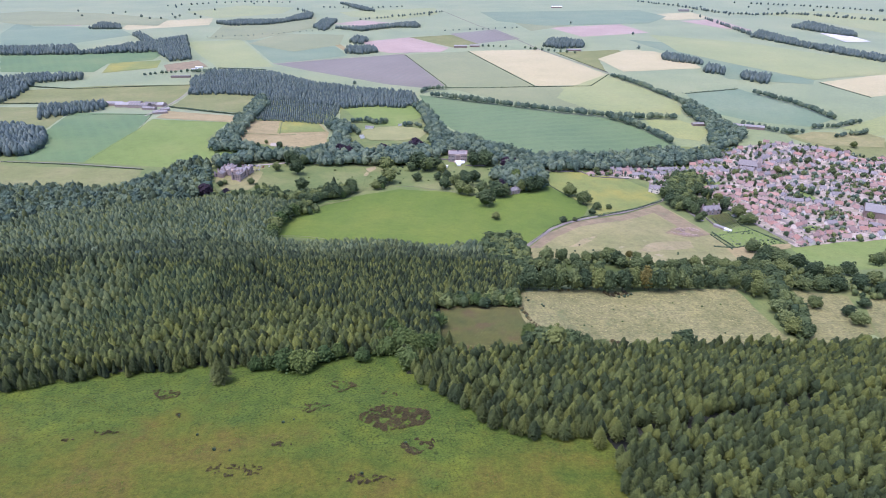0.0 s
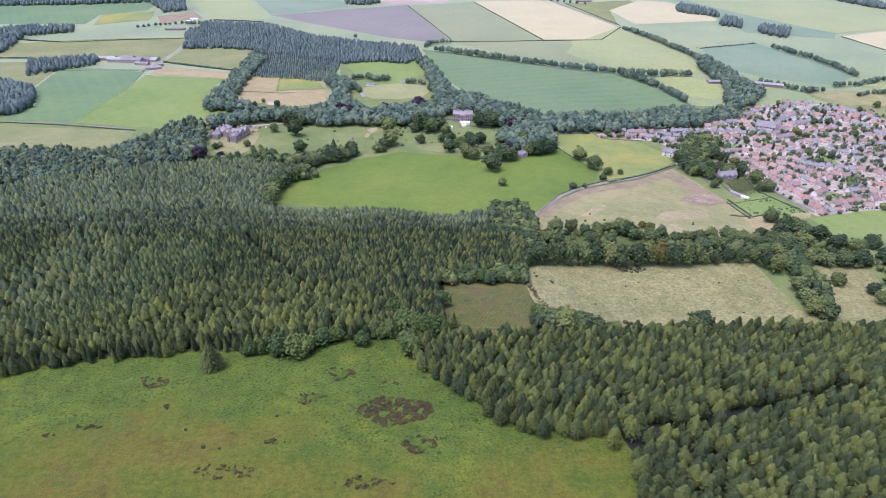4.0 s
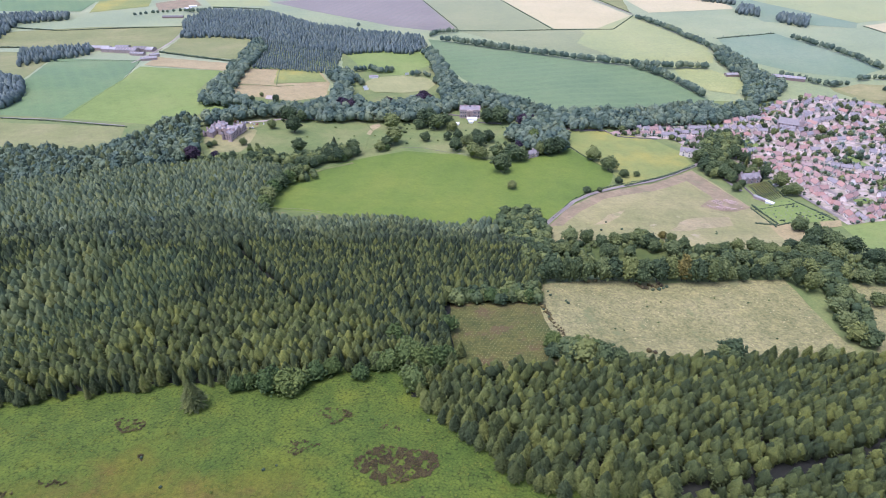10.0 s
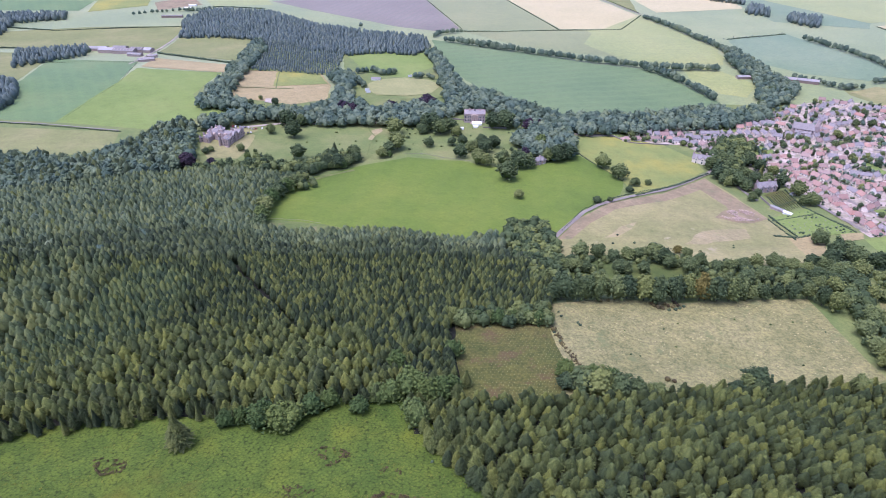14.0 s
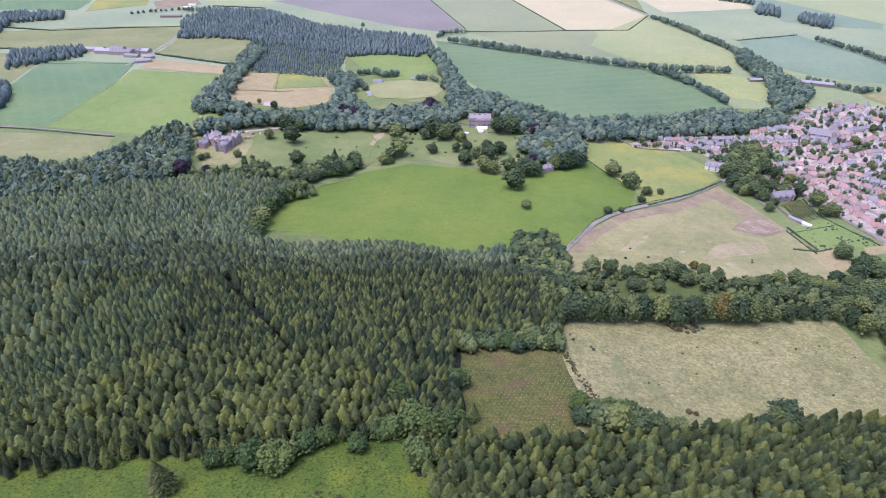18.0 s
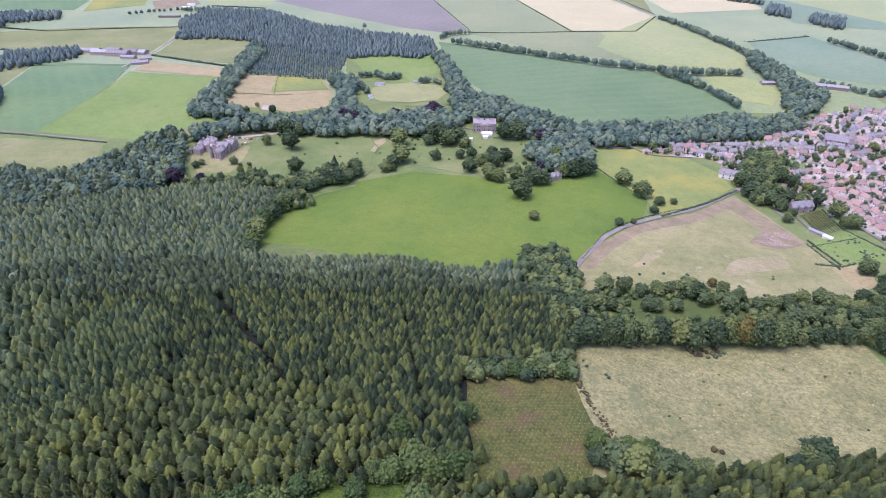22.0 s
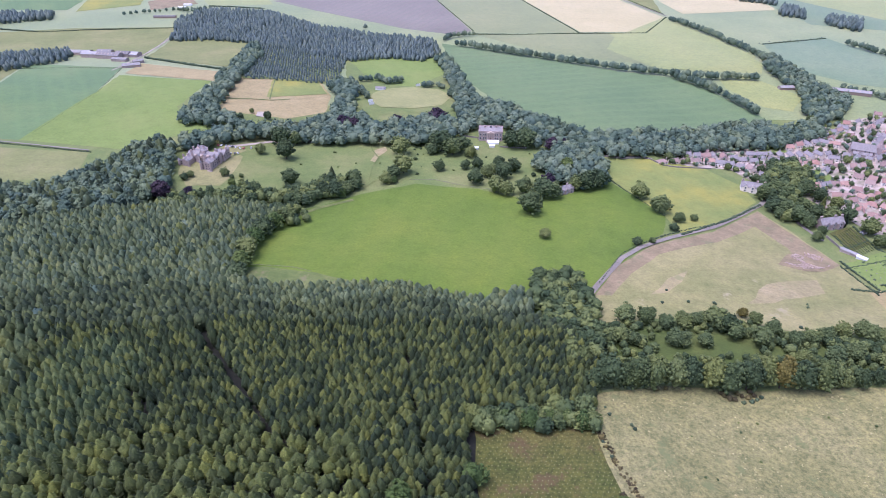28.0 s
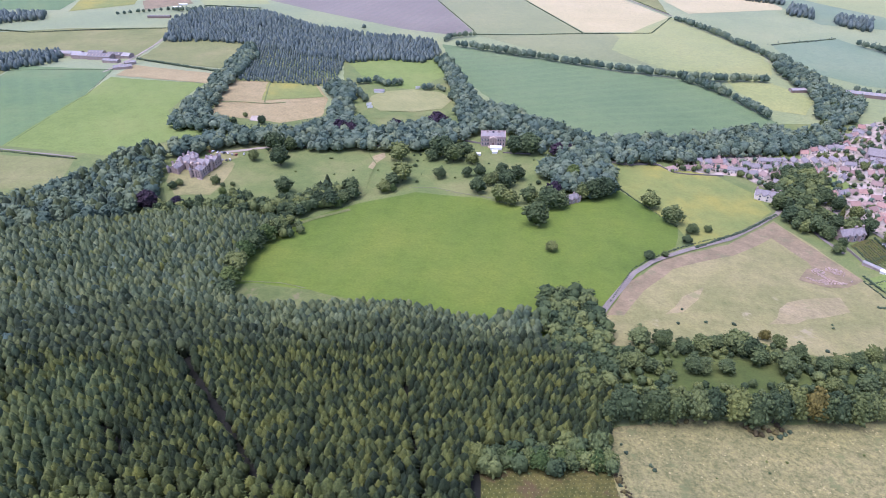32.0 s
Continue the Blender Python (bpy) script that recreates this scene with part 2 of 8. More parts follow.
GRASS = dict(
    # far covers: strong sheen and extra blue stand in for distance haze
    plain_land=turf("farmland_grass", (0.147, 0.205, 0.0503), (0.184, 0.242, 0.0595), (0.23, 0.272, 0.0709), 0.005, 0.25, sheen=0.45),
    pasture=turf("bright_pasture", (0.072, 0.129, 0.0109), (0.098, 0.159, 0.0131), (0.128, 0.181, 0.0165), 0.01, 0.5, (8, 26, 0.12, (0.14, 0.18, 0.036))),
    # grass below the tree belt, with its shade mixed into the colour
    glade=turf("shade_tinted_glade_grass", (0.048, 0.082, 0.0125), (0.066, 0.100, 0.016), (0.088, 0.118, 0.02), 0.03, 0.6),
    park=turf("park_grass", (0.098, 0.152, 0.029), (0.13, 0.178, 0.036), (0.172, 0.2, 0.048), 0.02, 0.6),
    worn=turf("trampled_pasture_edge", (0.088, 0.138, 0.024), (0.112, 0.152, 0.03), (0.14, 0.165, 0.042), 0.05, 0.5, None, (0.06, 0.6, (0.19, 0.165, 0.085))),
    buttercup=turf("buttercup_grass", (0.13, 0.19, 0.034), (0.18, 0.22, 0.0382), (0.26, 0.26, 0.034), 0.012, 0.6),
    wheat=turf("green_wheat", (0.086, 0.15, 0.0402), (0.106, 0.174, 0.0466), (0.128, 0.192, 0.0529), 0.006, 0.5, (74, 24, 0.3, (0.145, 0.215, 0.08)), sheen=0.18),
    barley=turf("young_barley", (0.075, 0.145, 0.0371), (0.1, 0.175, 0.0411), (0.135, 0.2, 0.0489), 0.007, 0.5, (-33, 20, 0.25, (0.14, 0.22, 0.075)), sheen=0.15),
    ley=turf("grass_ley", (0.115, 0.18, 0.0286), (0.14, 0.21, 0.0343), (0.17, 0.228, 0.0426), 0.008, 0.5, (-33, 24, 0.15, (0.19, 0.25, 0.07)), sheen=0.05),
    olive=turf("olive_grass", (0.135, 0.17, 0.0389), (0.163, 0.194, 0.0467), (0.2, 0.218, 0.0605), 0.012, 0.5, sheen=0.06),
    straw=turf("dry_straw_grass", (0.18, 0.19, 0.07), (0.225, 0.22, 0.088), (0.275, 0.255, 0.115), 0.02, 0.5, None, (0.035, 0.62, (0.33, 0.28, 0.165)), 0.4, 0.7),
    rough=turf("pale_rough_pasture", (0.170, 0.172, 0.068), (0.205, 0.202, 0.083), (0.245, 0.232, 0.104), 0.022, 1.0, None, (0.07, 0.58, (0.155, 0.168, 0.066)), 1.0, 1.4, sheen=0.04),
    worn_straw=turf("worn_sandy_grass", (0.235, 0.215, 0.10), (0.275, 0.24, 0.122), (0.315, 0.27, 0.15), 0.04, 0.5, None, (0.06, 0.55, (0.22, 0.215, 0.09)), 0.4, 0.8),
    ripe=turf("ripe_pale_crop", (0.36, 0.325, 0.147), (0.4, 0.358, 0.168), (0.435, 0.388, 0.196), 0.006, 0.3, sheen=0.35),
    pink=turf("bare_reddish_soil", (0.305, 0.225, 0.171), (0.345, 0.26, 0.2), (0.38, 0.29, 0.229), 0.008, 0.3, sheen=0.3),
    earth=turf("brown_ploughed_soil", (0.155, 0.132, 0.101), (0.18, 0.156, 0.119), (0.2, 0.176, 0.134), 0.006, 0.3, (20, 18, 0.3, (0.13, 0.15, 0.09)), sheen=0.3),
    tilled=turf("weathered_tilled_earth", (0.182, 0.148, 0.082), (0.22, 0.178, 0.10), (0.262, 0.212, 0.124), 0.05, 0.5, None, (0.09, 0.56, (0.17, 0.165, 0.08))),
    stubble=turf("tawny_stubble", (0.235, 0.2, 0.092), (0.28, 0.238, 0.112), (0.325, 0.275, 0.138), 0.02, 0.4, sheen=0.05),
    sage=turf("grey_green_crop", (0.155, 0.196, 0.0508), (0.182, 0.222, 0.0575), (0.216, 0.243, 0.0663), 0.006, 0.3, sheen=0.32),
    teal=turf("blue_green_crop", (0.108, 0.182, 0.06), (0.134, 0.206, 0.0672), (0.166, 0.228, 0.0744), 0.006, 0.3, sheen=0.34),
    lime=turf("lime_crop", (0.186, 0.24, 0.0478), (0.218, 0.266, 0.052), (0.255, 0.288, 0.0593), 0.006, 0.3, sheen=0.4),
    sheeted=turf("white_crop_sheeting", (0.46, 0.455, 0.42), (0.52, 0.515, 0.48), (0.58, 0.57, 0.54), 0.03, 0.3, None, None, 0.2, 0.3, 0.2),
    moor=hill_cover("hill_meadow_bracken"),
    sapling=turf("planted_brown_ground", (0.058, 0.074, 0.016), (0.080, 0.086, 0.020), (0.104, 0.095, 0.028), 0.03, 0.5, None, (0.06, 0.56, (0.098, 0.066, 0.030)), 0.7, 1.3),
    # near-black: the shade below the trees is painted into this ground colour
    floor=turf("shade_dark_forest_floor", (0.012, 0.015, 0.008), (0.017, 0.02, 0.010), (0.024, 0.028, 0.012), 0.05, 0.6, sheen=0.0),
    tarmac=turf("worn_tarmac", (0.175, 0.160, 0.135), (0.205, 0.188, 0.158), (0.24, 0.22, 0.185), 0.05, 0.8),
    gravel=turf("pale_gravel", (0.27, 0.24, 0.195), (0.33, 0.295, 0.24), (0.39, 0.35, 0.29), 0.1, 0.9),
    gardens=turf("gardens_and_yards", (0.16, 0.17, 0.08), (0.33, 0.285, 0.23), (0.46, 0.395, 0.345), 0.09, 0.5, None, (0.06, 0.6, (0.13, 0.17, 0.055))),
    cricket=turf("mown_cricket_grass", (0.19, 0.205, 0.075), (0.225, 0.235, 0.09), (0.26, 0.26, 0.105), 0.02, 0.5, (40, 5, 0.2, (0.3, 0.32, 0.13)), sheen=0.12),
)
LEAF = dict(
    spruce=foliage("spruce_needles", (0.018, 0.032, 0.0086), (0.043, 0.064, 0.0129), (0.104, 0.128, 0.0193), 0.10, 0.4, 1.0),
    larch=foliage("larch_needles", (0.034, 0.052, 0.0108), (0.058, 0.08, 0.0133), (0.106, 0.132, 0.0189), 0.10, 0.45, 1.0),
    pine=foliage("pine_needles", (0.026, 0.042, 0.0125), (0.047, 0.069, 0.0176), (0.084, 0.11, 0.0241), 0.10, 0.3, 1.0),
    fresh=foliage("young_spruce_needles", (0.052, 0.081, 0.0249), (0.085, 0.119, 0.0335), (0.127, 0.162, 0.043), 0.05),
    broad=foliage("broadleaf_foliage", (0.034, 0.058, 0.0142), (0.064, 0.095, 0.0202), (0.118, 0.15, 0.0275), 0.06, 0.3, 0.9),
    # wood and hazy: distance haze is put into the colour, paler and bluer
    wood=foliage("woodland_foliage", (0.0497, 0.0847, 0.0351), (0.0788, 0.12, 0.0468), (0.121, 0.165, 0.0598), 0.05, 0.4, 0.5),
    hazy=foliage("haze_tinted_far_foliage", (0.066, 0.0986, 0.054), (0.0902, 0.128, 0.0675), (0.121, 0.16, 0.0796), 0.05, 0.3, 0.5),
    pale_larch=foliage("pale_larch_needles", (0.052, 0.079, 0.0198), (0.084, 0.115, 0.0258), (0.128, 0.158, 0.0318), 0.10),
    mid_larch=foliage("mid_green_larch_needles", (0.039, 0.056, 0.0116), (0.07, 0.094, 0.0155), (0.126, 0.154, 0.0215), 0.10, 0.45, 1.0),
    old_wood=foliage("old_woodland_foliage", (0.049, 0.0827, 0.0332), (0.0775, 0.119, 0.0434), (0.12, 0.164, 0.0545), 0.05, 0.5, 0.6),
    dry=foliage("dry_grass_tufts", (0.30, 0.28, 0.075), (0.36, 0.335, 0.095), (0.42, 0.385, 0.115), 0.3, 0.1, 0.3),
    light_spruce=foliage("light_spruce_needles", (0.03, 0.052, 0.0138), (0.062, 0.092, 0.0198), (0.118, 0.15, 0.0275), 0.12),
    bright=foliage("bright_foliage", (0.044, 0.078, 0.0115), (0.063, 0.100, 0.0145), (0.088, 0.126, 0.019), 0.1, 0.3),
    copper=foliage("copper_beech_foliage", (0.018, 0.014, 0.013), (0.028, 0.020, 0.018), (0.040, 0.027, 0.023), 0.2),
    golden=foliage("golden_foliage", (0.085, 0.085, 0.013), (0.115, 0.108, 0.016), (0.145, 0.132, 0.021), 0.2, 0.3),
    heather=foliage("heather", (0.050, 0.042, 0.0125), (0.072, 0.062, 0.016), (0.10, 0.092, 0.020), 0.3, 0.3),
    bracken=foliage("bracken_fronds", (0.070, 0.104, 0.009), (0.090, 0.120, 0.010), (0.118, 0.140, 0.011), 0.03, 0.3),
    hedge=foliage("hedge_foliage", (0.034, 0.058, 0.020), (0.050, 0.080, 0.026), (0.074, 0.106, 0.032), 0.2, 0.2),
)
BARK = plain("bark", (0.05, 0.04, 0.03), (0.11, 0.09, 0.07), 3.0, 0.95)


# ---- mesh helpers ----
def raw_mesh(name, verts, faces_flat, sizes, material, flat=True):
    """One mesh from arrays: vertices, all corners in a row, and the corners of each face."""
    me = bpy.data.meshes.new(name)
    verts = np.asarray(verts, np.float32).reshape(-1, 3)
    faces_flat, sizes = np.asarray(faces_flat, np.int32), np.asarray(sizes, np.int32)
    me.vertices.add(len(verts))
    me.vertices.foreach_set("co", verts.ravel())
    me.loops.add(len(faces_flat))
    me.loops.foreach_set("vertex_index", faces_flat)
    me.polygons.add(len(sizes))
    me.polygons.foreach_set("loop_start", np.concatenate([[0], np.cumsum(sizes)[:-1]]).astype(np.int32))
    me.update(calc_edges=True)
    me.materials.append(material)
    if not flat:
        me.polygons.foreach_set("use_smooth", np.ones(len(sizes), bool))
    return me


def part(name, bm, material, parent, label=""):
    me = bpy.data.meshes.new(name)
    bm.to_mesh(me)
    bm.free()
    me.materials.append(material)
    ob = new(name, me)
    ob.parent = parent
    return tagged(ob, label) if label else ob


def box(bm, x0, y0, z0, x1, y1, z1):
    v = [bm.verts.new(c) for c in ((x0, y0, z0), (x1, y0, z0), (x1, y1, z0), (x0, y1, z0), (x0, y0, z1), (x1, y0, z1), (x1, y1, z1), (x0, y1, z1))]
    for f in ((3, 2, 1, 0), (4, 5, 6, 7), (0, 1, 5, 4), (1, 2, 6, 5), (2, 3, 7, 6), (3, 0, 4, 7)):
        bm.faces.new([v[i] for i in f])
    return bm


def inside(poly, pts):
    poly = np.asarray(poly, float)
    x, y = pts[:, 0], pts[:, 1]
    res = np.zeros(len(pts), bool)
    for (x0, y0), (x1, y1) in zip(poly, np.roll(poly, -1, 0)):
        if y0 != y1:
            cross = (y0 > y) != (y1 > y)
            res ^= cross & (x < (x1 - x0) * (y - y0) / (y1 - y0) + x0)
    return res


def clip(poly, axis, value, keep_more):
    out = []
    for a, b in zip(poly, poly[1:] + poly[:1]):
        ia, ib = (a[axis] >= value) == keep_more, (b[axis] >= value) == keep_more
        if ia:
            out.append(a)
        if ia != ib:
            u = (value - a[axis]) / (b[axis] - a[axis])
            out.append((a[0] + u * (b[0] - a[0]), a[1] + u * (b[1] - a[1])))
    return out


def wavy(poly, step=14.0, sway=1.2, seed=1):
    """Breaks the straight sides of an outline into short, slightly uneven ones."""
    r, out = random.Random(seed), []
    for a, b in zip(poly, poly[1:] + poly[:1]):
        d = ((a[0] - b[0]) ** 2 + (a[1] - b[1]) ** 2) ** 0.5
        k = max(1, min(40, int(d / step)))
        for i in range(k):
            u = i / k
            s = sway if i else 0
            out.append((a[0] + u * (b[0] - a[0]) + r.uniform(-s, s), a[1] + u * (b[1] - a[1]) + r.uniform(-s, s)))
    return out


def drape(name, poly, material, lift, label, category, kind="structure", sway=1.2):
    """A sheet of ground cover that follows the land inside an outline."""
    poly = wavy([tuple(p) for p in poly], sway=sway, seed=len(name) + len(poly))
    xs = [p[0] for p in poly]
    verts, flat, sizes = [], [], []
    i0, i1 = np.searchsorted(LINES_X, min(xs)) - 1, np.searchsorted(LINES_X, max(xs))
    for i in range(i0, i1):
        strip = clip(clip(poly, 0, LINES_X[i], True), 0, LINES_X[i + 1], False)
        if len(strip) < 3:
            continue
        ys = [p[1] for p in strip]
        for j in range(np.searchsorted(LINES_Y, min(ys)) - 1, np.searchsorted(LINES_Y, max(ys))):
            cell = clip(clip(strip, 1, LINES_Y[j], True), 1, LINES_Y[j + 1], False)
            if len(cell) >= 3:
                flat.extend(range(len(verts), len(verts) + len(cell)))
                verts.extend(cell)
                sizes.append(len(cell))
    v = np.array(verts)
    z = terrain(v[:, 0], v[:, 1]) + lift
    area = sum(a[0] * b[1] - b[0] * a[1] for a, b in zip(poly, poly[1:] + poly[:1]))
    if area < 0:
        start = np.concatenate([[0], np.cumsum(sizes)])
        flat = [k for a, b in zip(start[:-1], start[1:]) for k in flat[a:b][::-1]]
    ob = new(name, raw_mesh(name, np.column_stack([v, z]), flat, sizes, material))
    return tagged(ob, label, category, kind=kind)


def along(line, step, jitter=0.0, seed=0):
    """Places at even steps along a line of points."""
    r, out, left = random.Random(seed), [], 0.0
    for a, b in zip(line, line[1:]):
        d = ((a[0] - b[0]) ** 2 + (a[1] - b[1]) ** 2) ** 0.5
        while left < d:
            u = left / d
            out.append((a[0] + u * (b[0] - a[0]) + r.uniform(-jitter, jitter), a[1] + u * (b[1] - a[1]) + r.uniform(-jitter, jitter)))
            left += step
        left -= d
    return out


def ribbon(name, line, width, material, lift, label, category, sway=0.3):
    """A road, track or verge of even width along a line."""
    pts = [Vector(p) for p in line]
    left, right = [], []
    for i, p in enumerate(pts):
        d = (pts[min(i + 1, len(pts) - 1)] - pts[max(i - 1, 0)]).normalized()
        left.append(tuple(p + Vector((-d.y, d.x)) * width / 2))
        right.append(tuple(p - Vector((-d.y, d.x)) * width / 2))
    return drape(name, right + left[::-1], material, lift, label, category, sway=sway)


# ---- ground ----
gx, gy = np.meshgrid(LINES_X, LINES_Y)
gv = np.column_stack([gx.ravel(), gy.ravel(), terrain(gx.ravel(), gy.ravel())])
ci, cj = np.meshgrid(np.arange(len(LINES_X) - 1), np.arange(len(LINES_Y) - 1))
c0 = (cj * len(LINES_X) + ci).ravel()
gf = np.column_stack([c0, c0 + 1, c0 + 1 + len(LINES_X), c0 + len(LINES_X)])
ground = tagged(new("ground", raw_mesh("ground", gv, gf.ravel(), np.full(len(gf), 4), GRASS["plain_land"], False)),
                "green farmland and hillside reaching to the horizon", "ground", kind="structure")

# ---- fields, laid over the ground ----
LAYER = [0]


def field(poly, cover, label, lift=0.12, sway=1.2):
    LAYER[0] += 1
    far = min(p[1] for p in poly) > 1000
    lift += 0.008 * LAYER[0] if far else 0.003 * LAYER[0]
    return drape("field", poly, GRASS[cover], lift, label, "field", sway=sway)


field([(-900, 250), (900, 250), (900, 1010), (-900, 1010)], "park", "rough grassland between woods and fields", 0.02)
field([(-1593, 2543), (-1742, 2866), (-1533, 2866), (-1438, 2724), (-1404, 2526)], "pink", "bare reddish field on the far plain", 0.12, 1.2)
field([(-1211, 2461), (-1255, 2631), (-971, 2784), (-915, 2560), (-1168, 2414)], "ripe", "pale ripening crop on the far plain", 0.12, 1.2)
field([(-1572, 2310), (-1742, 2724), (-1573, 2509), (-1387, 2493), (-1221, 2461), (-1088, 2282), (-1206, 2079), (-1354, 1968)], "teal", "blue-green crop on the far plain", 0.12, 1.2)
field([(-843, 2127), (-672, 2164), (-452, 1694), (-595, 1678), (-718, 1887)], "lime", "lime green crop beside a wood", 0.12, 1.2)
field([(-661, 2164), (-382, 2164), (-278, 1859), (-462, 1734)], "teal", "blue-green crop with bare corner", 0.12, 1.2)
field([(-383, 2139), (-361, 2151), (-297, 1990), (-300, 1948)], "stubble", "bare sandy strip at a field corner", 0.22, 1.2)
field([(-517, 2079), (-449, 2103), (-415, 2023), (-492, 2011)], "olive", "pale worn patch in a crop", 0.22, 1.2)
field([(-462, 1734), (-117, 1888), (10, 1470), (-29, 1428), (-125, 1470), (-341, 1632)], "earth", "large brown ploughed field", 0.12, 1.2)
field([(-263, 2127), (-116, 2229), (18, 2001), (-8, 1928), (-159, 1907), (-224, 1969)], "pink", "bare reddish field beside round copses", 0.12, 1.2)
field([(-435, 2595), (-336, 2706), (-214, 2631), (-313, 2510)], "pink", "distant strip of reddish soil", 0.12, 1.2)
field([(-116, 2229), (91, 2311), (139, 2115), (27, 2012)], "olive", "olive grass field near a farm", 0.12, 1.2)
field([(-113, 1878), (74, 1938), (211, 1451), (7, 1445)], "sage", "grey-green crop beside ploughed land", 0.12, 1.2)
field([(74, 1948), (292, 1969), (411, 1589), (342, 1464), (215, 1457)], "ripe", "large pale ripening crop field", 0.12, 1.2)
field([(332, 1918), (530, 1969), (539, 1918), (438, 1813), (416, 1610)], "olive", "olive grass beside a farm track", 0.12, 1.2)
field([(438, 1813), (558, 1969), (635, 1938), (697, 1719), (675, 1671), (460, 1625)], "ripe", "pale yellow crop with a curved side", 0.12, 1.2)
field([(398, 2478), (693, 2579), (738, 2340), (479, 2242)], "pink", "pale reddish soil on the plain", 0.12, 1.2)
field([(894, 1495), (1136, 1604), (1018, 1382), (922, 1344)], "ripe", "pale crop at the edge of the plain", 0.12, 1.2)
field([(963, 2687), (1138, 2745), (1135, 2385), (1052, 2462)], "pink", "distant reddish field along a wood", 0.12, 1.2)
field([(936, 2933), (1123, 3001), (1139, 2785), (918, 2706)], "ripe", "distant pale field", 0.12, 1.2)
field([(21, 2311), (194, 2430), (259, 2190), (108, 2091)], "earth", "brown field behind a farmstead", 0.12, 1.2)
field([(255, 2825), (439, 2933), (494, 2544), (320, 2384)], "sage", "distant grey-green crop", 0.12, 1.2)
field([(616, 2177), (902, 2001), (991, 1679), (865, 1470), (693, 1534), (669, 1928)], "teal", "blue-green crop round small copses", 0.12, 1.2)
field([(902, 2001), (1246, 1805), (1164, 1604), (913, 1534)], "lime", "lime green field on the plain", 0.12, 1.2)
field([(535, 1382), (670, 1428), (745, 1167), (671, 1118), (579, 1152), (512, 1230)], "teal", "blue-green crop bounded by hedgerow trees", 0.12, 1.2)
field([(13, 1428), (268, 1451), (298, 1239), (203, 1272), (114, 1322)], "sage", "pale green pasture beside a tree line", 0.12, 1.2)
field([(268, 1451), (346, 1464), (427, 1568), (483, 1253), (462, 1197), (349, 1209), (298, 1239)], "lime", "bright green pasture beside a tree line", 0.12, 1.2)
field([(-52, 1362), (22, 1328), (136, 1264), (234, 1200), (318, 1172), (352, 1124), (394, 1014), (400, 985), (295, 975), (154, 915), (50, 1015), (-28, 1185)], "wheat", "large field of blue-green wheat", 0.12, 1.2)
field([(383, 1170), (432, 1189), (480, 1095), (443, 1039), (409, 1054), (381, 1128)], "lime", "small green paddock among trees", 0.12, 1.2)
field([(608, 1079), (769, 1033), (709, 912), (654, 967), (606, 1054)], "olive", "olive paddock behind the village", 0.12, 1.2)
field([(693, 1069), (852, 1163), (823, 1085), (724, 1054)], "lime", "lime green field behind the village", 0.12, 1.2)
field([(487, 1054), (515, 1060), (480, 967), (454, 958)], "park", "green strip between trees", 0.12, 1.2)
field([(-1296, 1877), (-888, 1968), (-825, 1897), (-815, 1794), (-913, 1734), (-892, 1617), (-1130, 1617)], "barley", "green barley below a wood", 0.12, 1.2)
field([(-909, 1743), (-788, 1786), (-755, 1678), (-864, 1602)], "buttercup", "yellow flowering strip in a green field", 0.22, 1.2)
field([(-753, 1718), (-685, 1786), (-626, 1694), (-708, 1624)], "tilled", "market garden plots of brown soil", 0.12, 1.2)
field([(-907, 1268), (-941, 1410), (-779, 1457), (-594, 1469), (-576, 1421), (-555, 1256), (-687, 1292), (-830, 1274)], "olive", "yellow-green pasture above a farmstead", 0.12, 1.2)
field([(-548, 1238), (-559, 1393), (-407, 1399), (-389, 1178)], "olive", "yellow-green pasture beside a farm track", 0.12, 1.2)
field([(-715, 1184), (-552, 1166), (-513, 1017), (-509, 838), (-612, 851)], "barley", "dark green barley field", 0.12, 1.2)
field([(-530, 1115), (-378, 1083), (-377, 957), (-346, 905), (-302, 889), (-385, 815), (-509, 838), (-513, 1017)], "ley", "bright green grass ley", 0.12, 1.2)
field([(-910, 1238), (-808, 1238), (-717, 1184), (-638, 910), (-659, 865)], "olive", "olive pasture beside a dark plantation", 0.12, 1.2)
field([(-651, 828), (-412, 805), (-388, 735), (-580, 724)], "olive", "pale olive pasture above the woods", 0.12, 1.2)
field([(-534, 1196), (-385, 1143), (-375, 1083), (-528, 1126)], "stubble", "strip of tawny stubble along a hedge", 0.12, 1.2)
field([(-349, 1126), (-235, 1137), (-198, 1052), (-193, 982), (-235, 943), (-322, 944)], "stubble", "tawny grazed field enclosed by woods", 0.12, 1.2)
field([(-296, 1118), (-239, 1131), (-204, 1057), (-278, 1015)], "buttercup", "green corner of a grazed field", 0.22, 1.2)
field([(-205, 1249), (-169, 1281), (-58, 1272), (-40, 1176), (-87, 1107), (-151, 1129)], "ley", "green field behind the cricket ground", 0.12, 1.2)
field([(-176, 1085), (-139, 1114), (-87, 1114), (-34, 1115), (-28, 1018), (-135, 997)], "park", "grass round the cricket ground", 0.12, 1.2)
field([(-291, 685), (-309, 799), (-287, 841), (-249, 873), (-161, 894), (-88, 885), (13, 908), (97, 880), (149, 854), (140, 731), (4, 727), (-105, 703), (-204, 668)], "park", "sloping parkland grass with scattered trees", 0.1, 1.2)
field([(-178, 543), (-185, 587), (-186, 607), (-188, 649), (-164, 708), (-112, 748), (-59, 776), (4, 765), (46, 746), (90, 757), (140, 793), (157, 759), (179, 713), (166, 675), (141, 654), (89, 575), (68, 527), (-96, 522)], "pasture", "large smooth bright green pasture", 0.16, 1.2)
